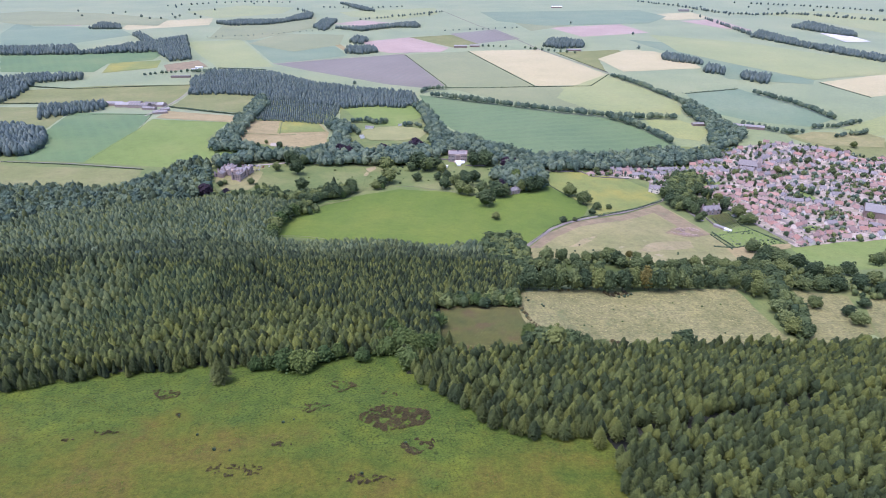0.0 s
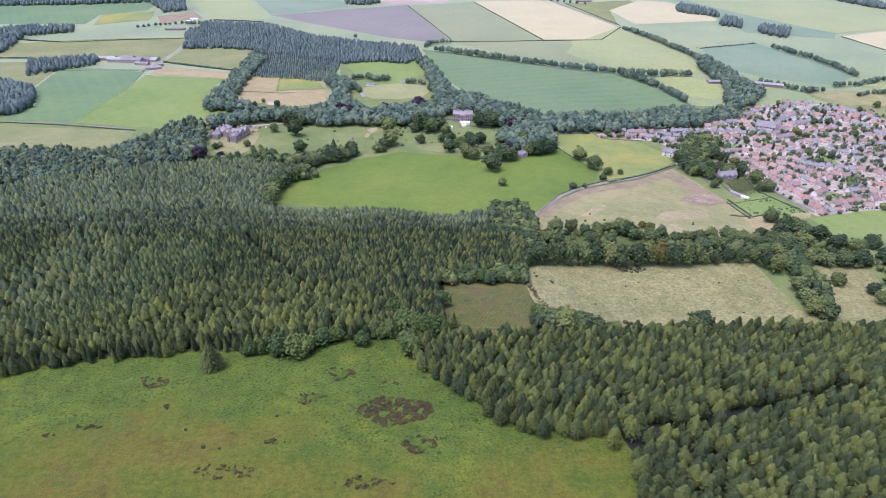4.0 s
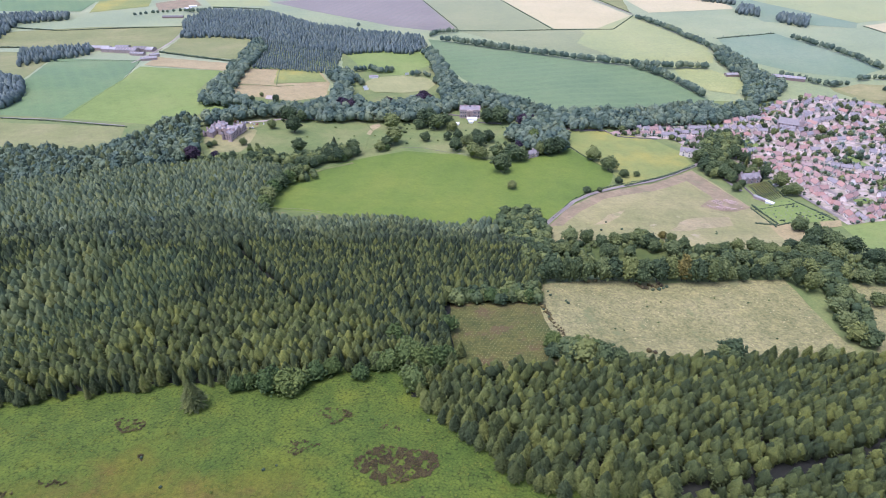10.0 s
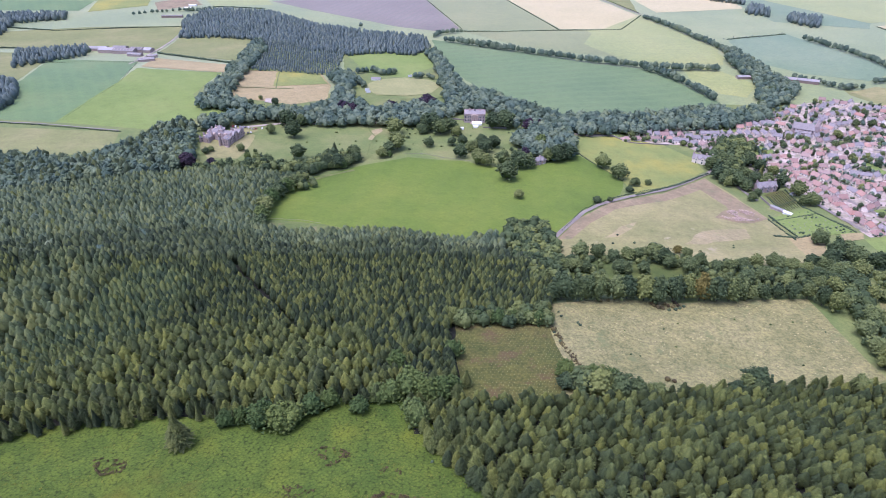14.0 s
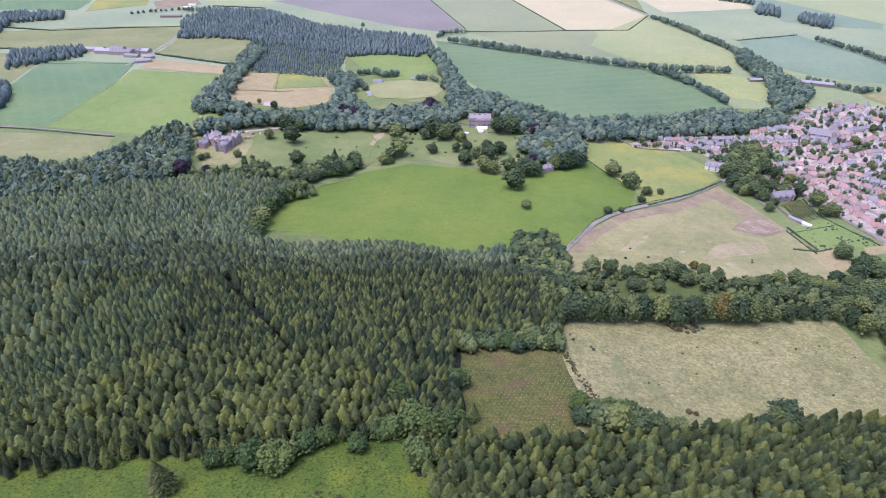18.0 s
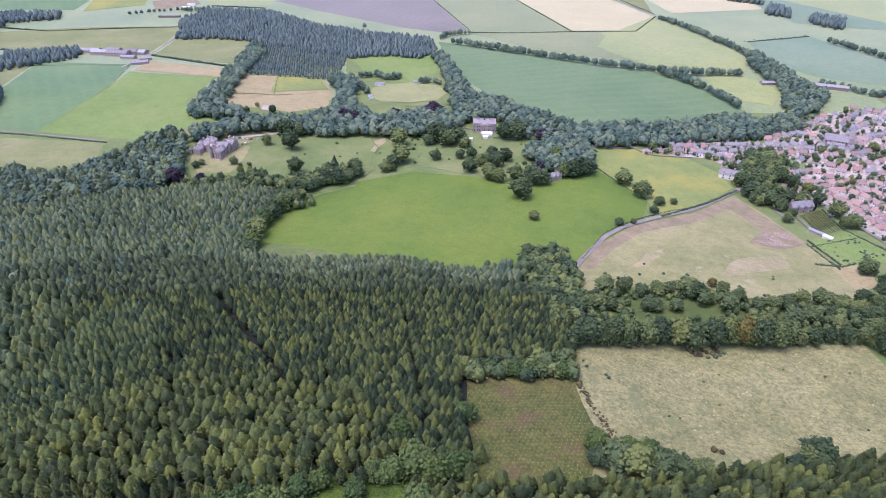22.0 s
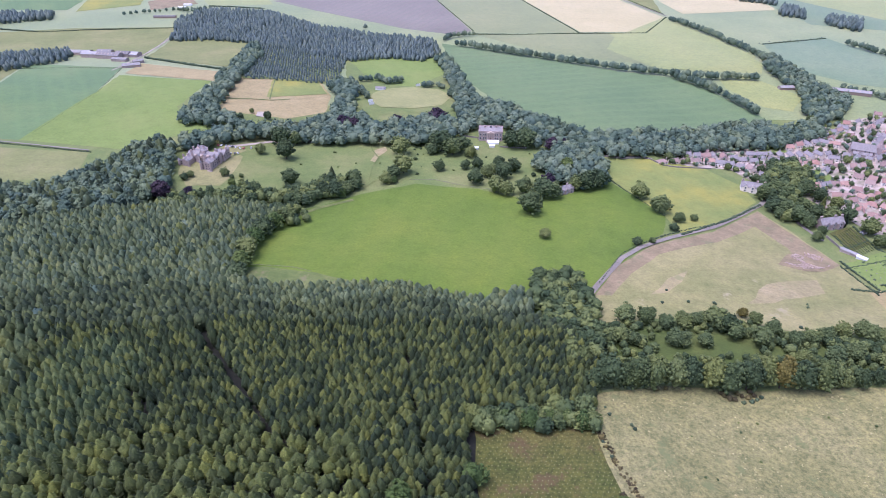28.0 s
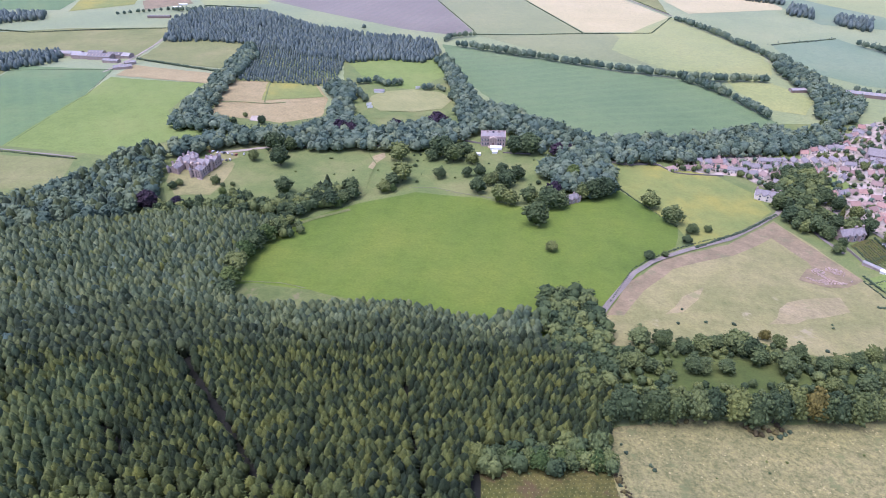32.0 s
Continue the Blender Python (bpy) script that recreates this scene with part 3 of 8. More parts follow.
field([(150, 848), (197, 855), (257, 845), (286, 804), (286, 765), (235, 715), (184, 677), (178, 713), (143, 798)], "buttercup", "yellow-green pasture with flowering buttercups", 0.16, 1.2)
field([(84, 562), (111, 608), (144, 645), (212, 679), (279, 745), (295, 697), (307, 642), (311, 593), (315, 563), (281, 531), (214, 527), (164, 544), (84, 532)], "straw", "dry straw-coloured rough grass field", 0.16, 1.2)
field([(87, 568), (115, 616), (151, 652), (214, 686), (278, 742), (293, 693), (306, 642), (294, 634), (270, 639), (274, 668), (261, 708), (211, 666), (152, 636), (122, 603), (99, 568)], "tilled", "strip of bare reddish brown earth", 0.26, 0.8)
field([(195, 563), (213, 586), (237, 603), (271, 612), (267, 591), (243, 580), (216, 567)], "worn_straw", "worn sandy patch in dry grass", 0.26, 3.0)
field([(128, 571), (147, 595), (167, 609), (157, 591), (141, 574)], "worn_straw", "worn sandy strip in dry grass", 0.26, 3.0)
field([(305, 600), (337, 605), (326, 569), (301, 550)], "stubble", "bare track at a field corner", 0.26, 1.2)
field([(97, 533), (208, 513), (304, 509), (305, 468), (253, 482), (202, 478), (136, 477), (71, 476)], "glade", "grass strip under a belt of trees", 0.1, 1.2)
field([(55, 452), (106, 467), (155, 466), (257, 474), (257, 469), (261, 383), (163, 351), (84, 334), (43, 332)], "rough", "pale rough pasture in front of a tree belt", 0.16, 1.2)
field([(307, 470), (348, 459), (332, 397), (268, 369), (286, 416)], "rough", "pale rough pasture beyond a hedge", 0.16, 1.2)
field([(357, 454), (403, 454), (364, 387), (330, 387)], "rough", "pale rough pasture beyond bushes", 0.16, 1.2)
field([(-4, 431), (60, 428), (64, 371), (52, 338), (4, 336), (-2, 382)], "sapling", "brown ground planted with rows of saplings", 0.45, 1.2)
field([(375, 599), (434, 617), (503, 626), (450, 534), (366, 523)], "ley", "green paddock below the village", 0.12, 1.2)
# sheets under the conifers and larches carry painted shade
field([(-306, 264), (-252, 276), (-183, 298), (-120, 307), (-67, 321), (-30, 332), (-20, 320), (2, 367), (71, 481), (78, 522), (36, 544), (-49, 568), (-175, 563), (-198, 629), (-193, 687), (-247, 711), (-304, 682), (-416, 632), (-465, 593), (-622, 571)], "floor", "forest floor under conifers, its colour darkened for shade", 0.08, 1.2)
field([(-36, 341), (-18, 294), (11, 262), (29, 237), (49, 232), (72, 231), (76, 210), (75, 193), (77, 158), (284, 158), (517, 388), (314, 365), (164, 358), (54, 338), (2, 337)], "floor", "forest floor under larches, its colour darkened for shade", 0.08, 1.2)
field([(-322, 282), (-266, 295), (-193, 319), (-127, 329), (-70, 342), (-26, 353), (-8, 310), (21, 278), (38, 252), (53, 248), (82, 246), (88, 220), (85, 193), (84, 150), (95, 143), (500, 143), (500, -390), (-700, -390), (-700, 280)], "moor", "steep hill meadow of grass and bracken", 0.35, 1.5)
field([(-796, 2206), (-885, 2713), (-542, 2812), (-487, 2467), (-647, 2155)], "sage", "wide grey-green crop between distant woods", 0.12, 1.2)
field([(-572, 2316), (-347, 2288), (-332, 2060), (-449, 1930), (-627, 2083)], "sage", "pale green crop beyond ploughed land", 0.12, 1.2)
field([(725, 2288), (984, 2108), (1200, 1729), (1130, 1620), (894, 1523), (781, 1746), (704, 1931)], "lime", "broad yellow-green pasture on the plain", 0.12, 1.2)
field([(167, 3010), (915, 3107), (960, 2834), (818, 2603), (394, 2533), (219, 2675)], "teal", "long blue-green crop across the far plain", 0.12, 1.2)
field([(-1170, 3009), (-1001, 3317), (-723, 3208), (-721, 2963), (-951, 2771)], "lime", "distant yellow-green pasture", 0.12, 1.2)
field([(-475, 3009), (-40, 3209), (-24, 2919), (-197, 2713), (-400, 2833)], "lime", "distant yellow-green pasture beside a hamlet", 0.12, 1.2)
field([(1407, 2965), (1763, 3058), (1929, 2877), (1573, 2317), (1536, 2603)], "lime", "distant yellow-green pasture between tree lines", 0.12, 1.2)
field([(-1892, 3056), (-1533, 2963), (-1145, 2751), (-1103, 2532), (-1294, 2566), (-1583, 2532), (-1782, 2637), (-1989, 2963)], "sage", "distant grey-green crop", 0.12, 1.2)
field([(611, 1064), (663, 1089), (757, 1076), (768, 1051), (738, 1004), (644, 1016)], "straw", "tawny grass field behind the village", 0.12, 1.2)
field([(725, 1108), (856, 1190), (797, 1095), (751, 1082)], "lime", "yellow-green paddock behind the village", 0.12, 1.2)
field([(242, 1334), (276, 1423), (412, 1591), (495, 1313), (461, 1227), (305, 1209)], "lime", "yellow-green pasture beside a tree line", 0.12, 1.2)
field([(1342, 2326), (1416, 2284), (1404, 2128), (1315, 2116)], "sheeted", "pale sheet-covered crop beside woods", 0.3, 1.2)
drape("village_ground", [(206, 840), (268, 888), (326, 939), (420, 953), (486, 1004), (543, 1024), (609, 1021), (659, 975), (709, 939), (522, 635), (438, 613), (383, 603), (374, 689), (364, 729), (345, 776), (331, 823), (302, 821), (290, 848)], GRASS["gardens"], 0.2, "gardens, paths and yards of the village", "ground")
field([(-127, 1095), (-87, 1107), (-47, 1095), (-27, 1065), (-41, 1025), (-78, 1011), (-123, 1014), (-143, 1042), (-142, 1075)], "cricket", "pale mown cricket oval", 0.3, 0.3)
field([(-271, 938), (-273, 954), (-264, 957), (-261, 939)], "gravel", "pale surfaced riding arena", 0.4, 0.1)
field([(-279, 733), (-297, 759), (-302, 789), (-264, 810), (-254, 821), (-250, 817), (-247, 778), (-249, 742)], "straw", "dry mown lawn round the mansion", 0.24, 1.2)
field([(-290, 839), (-275, 867), (-245, 881), (-238, 864), (-260, 841), (-270, 828)], "olive", "dry grass field behind the mansion", 0.24, 1.2)
field([(-284, 822), (-275, 843), (-257, 842), (-251, 833), (-264, 810), (-276, 806)], "straw", "dry tan grass before the mansion", 0.34, 0.4)
field([(-114, 834), (-113, 865), (-101, 875), (-98, 863), (-106, 846), (-108, 830)], "worn_straw", "eroded sandy earth on the park slope", 0.34, 3.0)
field([(328, 703), (355, 717), (354, 683), (331, 669)], "sapling", "allotment beds with rows of plants", 0.34, 1.2)
field([(310, 645), (357, 669), (376, 613), (327, 603), (315, 602)], "ley", "grassy cemetery below the village", 0.34, 1.2)
field([(372, 847), (396, 857), (399, 823), (368, 816)], "ley", "small green lawn in the village", 0.34, 1.2)
field([(486, 799), (498, 799), (501, 763), (492, 761)], "ley", "small green in the village", 0.36, 1.2)
field([(424, 667), (444, 673), (439, 658), (422, 654)], "ley", "grass triangle between village streets", 0.36, 1.2)
field([(338, 906), (372, 944), (399, 920), (369, 898)], "ley", "grass slope behind the houses", 0.36, 1.2)
field([(359, 610), (382, 613), (375, 599), (353, 592)], "stubble", "bare pale plot at the village edge", 0.3, 1.2)
field([(250, 634), (266, 654), (284, 664), (300, 658), (299, 638), (285, 628), (268, 626)], "tilled", "trodden ground round a heap of reddish rubble at the field corner", 0.4, 1.2)
field([(-395, 1372), (-273, 1302), (-211, 1277), (-203, 1138), (-216, 1105), (-337, 1101), (-356, 1133)], "park", "grass under a young plantation", 0.14, 1.2)
field([(-214, 1269), (-52, 1282), (-11, 1185), (5, 1011), (-134, 984), (-174, 1040)], "park", "grass round the cricket ground", 0.1, 1.2)
field([(-190, 592), (-166, 600), (-124, 594), (-83, 578), (-57, 562), (-176, 554)], "worn", "trampled olive strip along a pasture fence", 0.34, 1.2)

# ---- roads, tracks and paths ----
ribbon("road", [(83, 568), (93, 585), (120, 628), (139, 647), (171, 668), (218, 696), (250, 724), (287, 758), (298, 772)], 4.6, GRASS["tarmac"], 0.75, "grey tarmac lane beside a field", "road")
ribbon("road", [(-645, 843), (-527, 833), (-414, 810)], 2.6, GRASS["tarmac"], 0.75, "narrow lane between fields", "road")
ribbon("track", [(-556, 1143), (-559, 1238), (-566, 1404)], 4, GRASS["gravel"], 0.75, "pale farm track between pastures", "track")
ribbon("road", [(-2, 3048), (132, 2544), (247, 2177), (294, 1969), (419, 1603)], 4.5, GRASS["tarmac"], 0.75, "straight farm road across the plain", "road")
ribbon("track", [(-462, 1734), (-295, 1813), (-117, 1888), (-101, 1917)], 4, GRASS["gravel"], 0.75, "pale track along ploughed land", "track")
ribbon("track", [(-194, 878), (-155, 890), (-103, 895), (-90, 897)], 4, GRASS["gravel"], 0.75, "gravel drive through parkland", "track")
ribbon("track", [(-275, 837), (-257, 848), (-247, 855), (-232, 866), (-194, 879)], 5, GRASS["gravel"], 0.75, "pale gravel drive to a mansion", "track")
ribbon("road", [(151, 859), (166, 855), (191, 858), (203, 856)], 4.5, GRASS["tarmac"], 0.75, "village road beside a wall", "road")
ribbon("path", [(-121, 889), (-115, 863), (-105, 842), (-109, 816), (-108, 781)], 1.5, GRASS["worn"], 0.75, "worn earth path in the park", "path")
ribbon("path", [(-216, 752), (-168, 730), (-148, 733), (-129, 747), (-110, 765), (-102, 782), (-80, 789)], 1.6, GRASS["park"], 0.75, "trodden path along a fence", "path")
ribbon("road", [(364, 729), (373, 687), (386, 613)], 4.5, GRASS["tarmac"], 0.75, "village street below the houses", "road")
ribbon("road", [(275, 747), (297, 769), (307, 753), (310, 712), (315, 688)], 4, GRASS["tarmac"], 0.75, "lane into the village", "road")
ribbon("road", [(346, 867), (380, 880), (427, 882), (468, 898)], 6, GRASS["tarmac"], 0.75, "village main street", "road")
ribbon("road", [(406, 713), (416, 677), (426, 646), (445, 658), (488, 673)], 5, GRASS["tarmac"], 0.75, "estate street between houses", "road")
ribbon("road", [(524, 842), (570, 823), (618, 788)], 5, GRASS["tarmac"], 0.75, "estate street between houses", "road")
ribbon("path", [(-324, 994), (-298, 1000), (-269, 1003), (-247, 1017)], 2.2, GRASS["worn"], 0.75, "trodden line across a bare field", "path")
ribbon("path", [(-293, 1118), (-283, 1062), (-272, 1007)], 2.0, GRASS["worn"], 0.75, "trodden line across a bare field", "path")
ribbon("verge", [(-188, 607), (-189, 638), (-183, 666), (-169, 692), (-145, 717), (-117, 735)], 5, GRASS["worn"], 0.75, "worn tan margin of a pasture", "verge")


# ---- trees ----
def blob(r, centre, size, squash=0.75):
    """A ragged tuft of leaves: a dented octahedron."""
    v = []
    for d in ((1, 0, 0), (0, 1, 0), (-1, 0, 0), (0, -1, 0), (0, 0, 1), (0, 0, -1)):
        s = size * r.uniform(0.55, 1.25)
        v.append((centre[0] + d[0] * s + r.uniform(-.3, .3) * size, centre[1] + d[1] * s + r.uniform(-.3, .3) * size, centre[2] + d[2] * s * squash + r.uniform(-.25, .25) * size))
    return v, [(0, 1, 4), (1, 2, 4), (2, 3, 4), (3, 0, 4), (1, 0, 5), (2, 1, 5), (3, 2, 5), (0, 3, 5)]


def ball(level):
    bm = bmesh.new()
    bmesh.ops.create_icosphere(bm, subdivisions=level, radius=1)
    v, f = np.array([tuple(q.co) for q in bm.verts]), np.array([[q.index for q in t.verts] for t in bm.faces])
    bm.free()
    return v, f


BALLS = {k: ball(k) for k in (1, 2, 3)}


OCTA = (np.array([(1, 0, 0), (0, 1, 0), (-1, 0, 0), (0, -1, 0), (0, 0, 1), (0, 0, -1)], float), np.array([(0, 1, 4), (1, 2, 4), (2, 3, 4), (3, 0, 4), (1, 0, 5), (2, 1, 5), (3, 2, 5), (0, 3, 5)]))


def spire(seed, rings, segs, wide, tip, power, rough, shelf, sprays):
    """A conifer's crown of height 1: whorls of branches that stand out and fall back up to the tip, lobed and uneven all round."""
    r = random.Random(seed)
    v, f = [], []
    lobes = [(r.randint(2, 5), r.uniform(0, 6.28), r.uniform(.06, .13)) for _ in range(3)]
    lean = r.uniform(-.03, .03), r.uniform(-.03, .03)
    for k in range(rings):
        u = 1 - (1 - k / (rings - .25)) ** 1.25
        q0 = wide * (0.78 if sprays > 200 else 1) * min(1, (1 - u) / tip) ** power * min(1, .5 + 1.4 * u) * (1 + (shelf if k % 2 == 0 else -shelf))
        for i in range(segs):
            a = 2 * pi * (i + .5 * (k % 2)) / segs + r.uniform(-.2, .2)
            q = q0 * (1 + sum(w * cos(c * a + p + 3 * u) for c, p, w in lobes)) * r.uniform(1 - rough, 1 + rough)
            v.append((q * cos(a) + lean[0] * u, q * sin(a) + lean[1] * u, .04 + .96 * u + r.uniform(-1, 1) * rough / rings - (shelf * .25 * (1 - u) if k % 2 == 0 else 0)))
    v.append((lean[0], lean[1], 1.0))
    for k in range(rings - 1):
        for i in range(segs):
            p, q = k * segs + i, k * segs + (i + 1) % segs
            # alternate rings are turned by half a step, so the diagonal alternates too
            if k % 2 == 0:
                f += [(p, q, p + segs), (q, q + segs, p + segs)]
            else:
                f += [(p, q, q + segs), (p, q + segs, p + segs)]
    k = (rings - 1) * segs
    f += [(k + i, k + (i + 1) % segs, len(v) - 1) for i in range(segs)]
    for i in range(sprays):
        # single branch ends that reach out of the mass, more of them towards the tip
        u = min(.96, .12 + .86 * ((i + r.random()) / sprays) ** .75)
        a, w = 2.39996 * i + r.uniform(-.4, .4), r.uniform(.10, .2) / (1.1 - u) ** .3
        q = wide * min(1, (1 - u) / tip) ** power
        n = len(v)
        z = .04 + .96 * u
        for da, dq, dz in ((-w * 2, .72, .01), (w * 2, .72, -.01), (0, r.uniform(1.12, 1.38), r.uniform(-.045, .03))):
            v.append((q * dq * cos(a + da) + lean[0] * u, q * dq * sin(a + da) + lean[1] * u, z + dz + r.uniform(-.012, .012)))
        f.append((n, n + 1, n + 2))
    return np.array(v), np.array(f)


def crown(seed, wide, low, core, clumps, size, piece=None, lumpy=0.3, taper=0.3, leaves=0, sunk=0.68, body=0.92):
    """A broadleaf crown of height 1: many uneven clumps of leaves on a lumpy core, with hollows between them."""
    r = random.Random(seed)
    bv, bf = BALLS[core]
    pv, pf = piece or OCTA
    mid, half = (1 + low) / 2, (1 - low) / 2
    off = Vector((seed * 1.7, seed * .9, 3.1))

    def reach(d):
        d = Vector(d)
        return 0.88 + lumpy * (noise.noise(d * 1.2 + off) * 1.2 + noise.noise(d * 2.6 + off) * .7)

    v = [np.array(d) * reach(d) * body * (wide, wide, half) + (0, 0, mid) for d in bv]
    f = [tuple(t) for t in bf]
    for i in range(clumps):
        z, a = 1 - 1.7 * (i + .5) / clumps, 2.39996 * i + r.uniform(-.5, .5)
        c = (1 - z * z) ** .5
        d = np.array((c * cos(a), c * sin(a), z))
        k = size * r.uniform(.65, 1.35)
        centre = d * (reach(d) * np.array((wide, wide, half)) * r.uniform(.9, 1.04) - k * sunk) + (0, 0, mid)
        turn = Matrix.Rotation(r.uniform(0, 6.28), 3, "Z") @ Matrix.Rotation(r.uniform(-.6, .6), 3, "X")
        n = len(v)
        v += [centre + np.array(turn @ Vector(p)) * k * r.uniform(.6, 1.4) * (1, 1, .82) for p in pv]
        f += [tuple(n + x for x in t) for t in pf]
    for i in range(leaves):
        z, a = r.uniform(-.6, 1), r.uniform(0, 6.28)
        c = (1 - z * z) ** .5
        d = np.array((c * cos(a), c * sin(a), z))
        centre, k, n = d * (reach(d) * np.array((wide, wide, half)) * r.uniform(.88, 1.06)) + (0, 0, mid), size * r.uniform(.5, 1.0), len(v)
        v += [centre + np.array((r.uniform(-1, 1), r.uniform(-1, 1), r.uniform(-.7, .7))) * k for _ in range(3)]
        f.append((n, n + 1, n + 2))
    v = np.array(v)
    v[:, :2] *= 1.1 - taper * np.clip((v[:, 2:3] - .25) / .75, 0, 1) ** 1.5
    return v, np.array(f)


def trunk(seed, radius, height, limbs, reach):
    r = random.Random(seed)
    v, f = [], []

    def limb(a, b, ra, rb, n=6):
        a, b = Vector(a), Vector(b)
        d = (b - a).normalized()
        s = d.cross(Vector((0.3, 1, 0.2))).normalized()
        t = d.cross(s)
        k = len(v)
        for p, q in ((a, ra), (a.lerp(b, .5) + s * ra * r.uniform(-.5, .5), (ra + rb) / 2), (b, rb)):
            v.extend(tuple(p + (s * cos(6.28 * i / n) + t * sin(6.28 * i / n)) * q) for i in range(n))
        for ring in (0, n):
            f.extend((k + ring + i, k + ring + (i + 1) % n, k + ring + n + (i + 1) % n, k + ring + n + i) for i in range(n))

    limb((0, 0, -.03), (r.uniform(-.01, .01), r.uniform(-.01, .01), height), radius, radius * .5)
    for i in range(limbs):
        a = 6.28 * i / max(1, limbs) + r.uniform(-.3, .3)
        limb((0, 0, height * r.uniform(.55, .95)), (reach * cos(a), reach * sin(a), height + r.uniform(.05, .25)), radius * .45, radius * .15, 5)
    return np.array(v), np.array(f)


NEEDLE = {k: [spire(70 + 10 * n + i, *shape) for i in range(9)] for n, (k, shape) in enumerate({
    "spruce": (6, 7, 0.186, 0.40, 0.92, 0.32, 0.20, 46), "pine": (6, 6, 0.198, 0.34, 0.80, 0.25, 0.12, 30), "fresh": (6, 7, 0.198, 0.35, 0.82, 0.24, 0.12, 34), "mixed": (5, 6, 0.36, 0.70, 0.62, 0.28, 0.06, 20), "larch": (7, 7, 0.218, 0.46, 0.74, 0.34, 0.19, 70)}.items())}
CROWN = {k: [crown(200 + 10 * n + i, *shape) for i in range(8)] for n, (k, shape) in enumerate({
    "broad": (0.43, 0.04, 1, 22, 0.135, OCTA, 0.34, 0.3, 40, 0.72, 0.93), "belt": (0.44, 0.03, 1, 19, 0.15, OCTA, 0.34, 0.3, 24, 0.8, 0.95), "far": (0.45, 0.0, 1, 5, 0.26, OCTA, 0.3, 0.3, 4, 0.9, 1.0), "hedge": (0.62, -0.1, 1, 5, 0.36)}.items())}
FINE = {k: [spire(400 + 10 * n + i, *shape) for i in range(5)] for n, (k, shape) in enumerate({
    "spruce": (15, 12, 0.165, 0.85, 0.9, 0.2, 0.16, 620), "pine": (13, 12, 0.22, 0.6, 0.75, 0.2, 0.14, 260), "larch": (13, 12, 0.225, 0.58, 0.68, 0.22, 0.12, 260)}.items())}
RICH = {k: [crown(500 + 10 * n + i, *shape) for i in range(6)] for n, (k, shape) in enumerate({
    "broad": (0.41, 0.04, 2, 112, 0.078, OCTA, 0.40, 0.3, 240, 0.52, 0.86), "copper": (0.42, 0.04, 2, 112, 0.078, OCTA, 0.36, 0.3, 240, 0.52, 0.86), "bright": (0.41, 0.04, 2, 112, 0.078, OCTA, 0.40, 0.3, 240, 0.52, 0.86), "golden": (0.41, 0.04, 2, 112, 0.078, OCTA, 0.36, 0.3, 240, 0.52, 0.86)}.items())}


def spread_places(poly, gap, jitter, bearing, seed, skip=()):
    """Planting places on a staggered grid inside an outline."""
    rng = np.random.default_rng(seed)
    p = np.asarray(poly, float)
    c, half = p.mean(0), np.abs(p - p.mean(0)).max() * 1.5
    k = np.arange(-half, half, gap)
    x, y = np.meshgrid(k, k)
    x = x + (np.arange(len(k)) % 2 * gap / 2)[:, None]
    q = np.column_stack([x.ravel(), y.ravel()]) + rng.uniform(-jitter, jitter, (x.size, 2)) * gap
    a = radians(bearing)
    q = q @ np.array([[cos(a), sin(a)], [-sin(a), cos(a)]]) + c
    q = q[inside(poly, q)]
    for line, width in skip:
        for s, t in zip(line, line[1:]):
            s, t = np.array(s, float), np.array(t, float)
            u = np.clip(((q - s) @ (t - s)) / ((t - s) @ (t - s)), 0, 1)
            q = q[np.linalg.norm(q - (s + u[:, None] * (t - s)), axis=1) > width]
    return q


def stand(name, places, shapes, material, low, high, label, category="trees", seed=3, sink=0.0):
    """Many trees of one kind as one mesh, planted at the places given."""
    rng = np.random.default_rng(seed)
    places = np.asarray(places, float).reshape(-1, 2)
    pick = rng.integers(0, len(shapes), len(places))
    tall = (low + (high - low) * rng.beta(2.5, 2.5, len(places))) * (1 + 0.07 * np.sin(places[:, 0] / 21) * np.sin(places[:, 1] / 17) + 0.09 * np.sin(places[:, 0] / 37 + places[:, 1] / 70) * np.sin(places[:, 1] / 25))
    girth, turn = tall * rng.uniform(0.86, 1.18, len(places)), rng.uniform(0, 6.28, len(places))
    ground_z = terrain(places[:, 0], places[:, 1]) - sink
    vs, fs, tones, count = [], [], [], 0
    tone = rng.uniform(0, 1, len(places))
    for k, (sv, sf) in enumerate(shapes):
        m = pick == k
        c, s = np.cos(turn[m])[:, None], np.sin(turn[m])[:, None]
        g = girth[m][:, None]
        x = (sv[:, 0] * c - sv[:, 1] * s) * g + places[m, 0][:, None]
        y = (sv[:, 0] * s + sv[:, 1] * c) * g + places[m, 1][:, None]
        z = sv[:, 2] * tall[m][:, None] + ground_z[m][:, None]
        vs.append(np.stack([x, y, z], -1).reshape(-1, 3))
        tones.append(np.repeat(tone[m], len(sv)))
        fs.append((sf[None] + (np.arange(m.sum()) * len(sv))[:, None, None] + count).reshape(-1, 3))
        count += m.sum() * len(sv)
    f = np.concatenate(fs)
    me = raw_mesh(name, np.concatenate(vs), f.ravel(), np.full(len(f), 3), material, not any(shapes is c for c in CROWN.values()))
    me.attributes.new("tone", "FLOAT", "POINT").data.foreach_set("value", np.concatenate(tones).astype(np.float32))
    return tagged(new(name, me), label, category, kind="stuff")


FIRST = {}


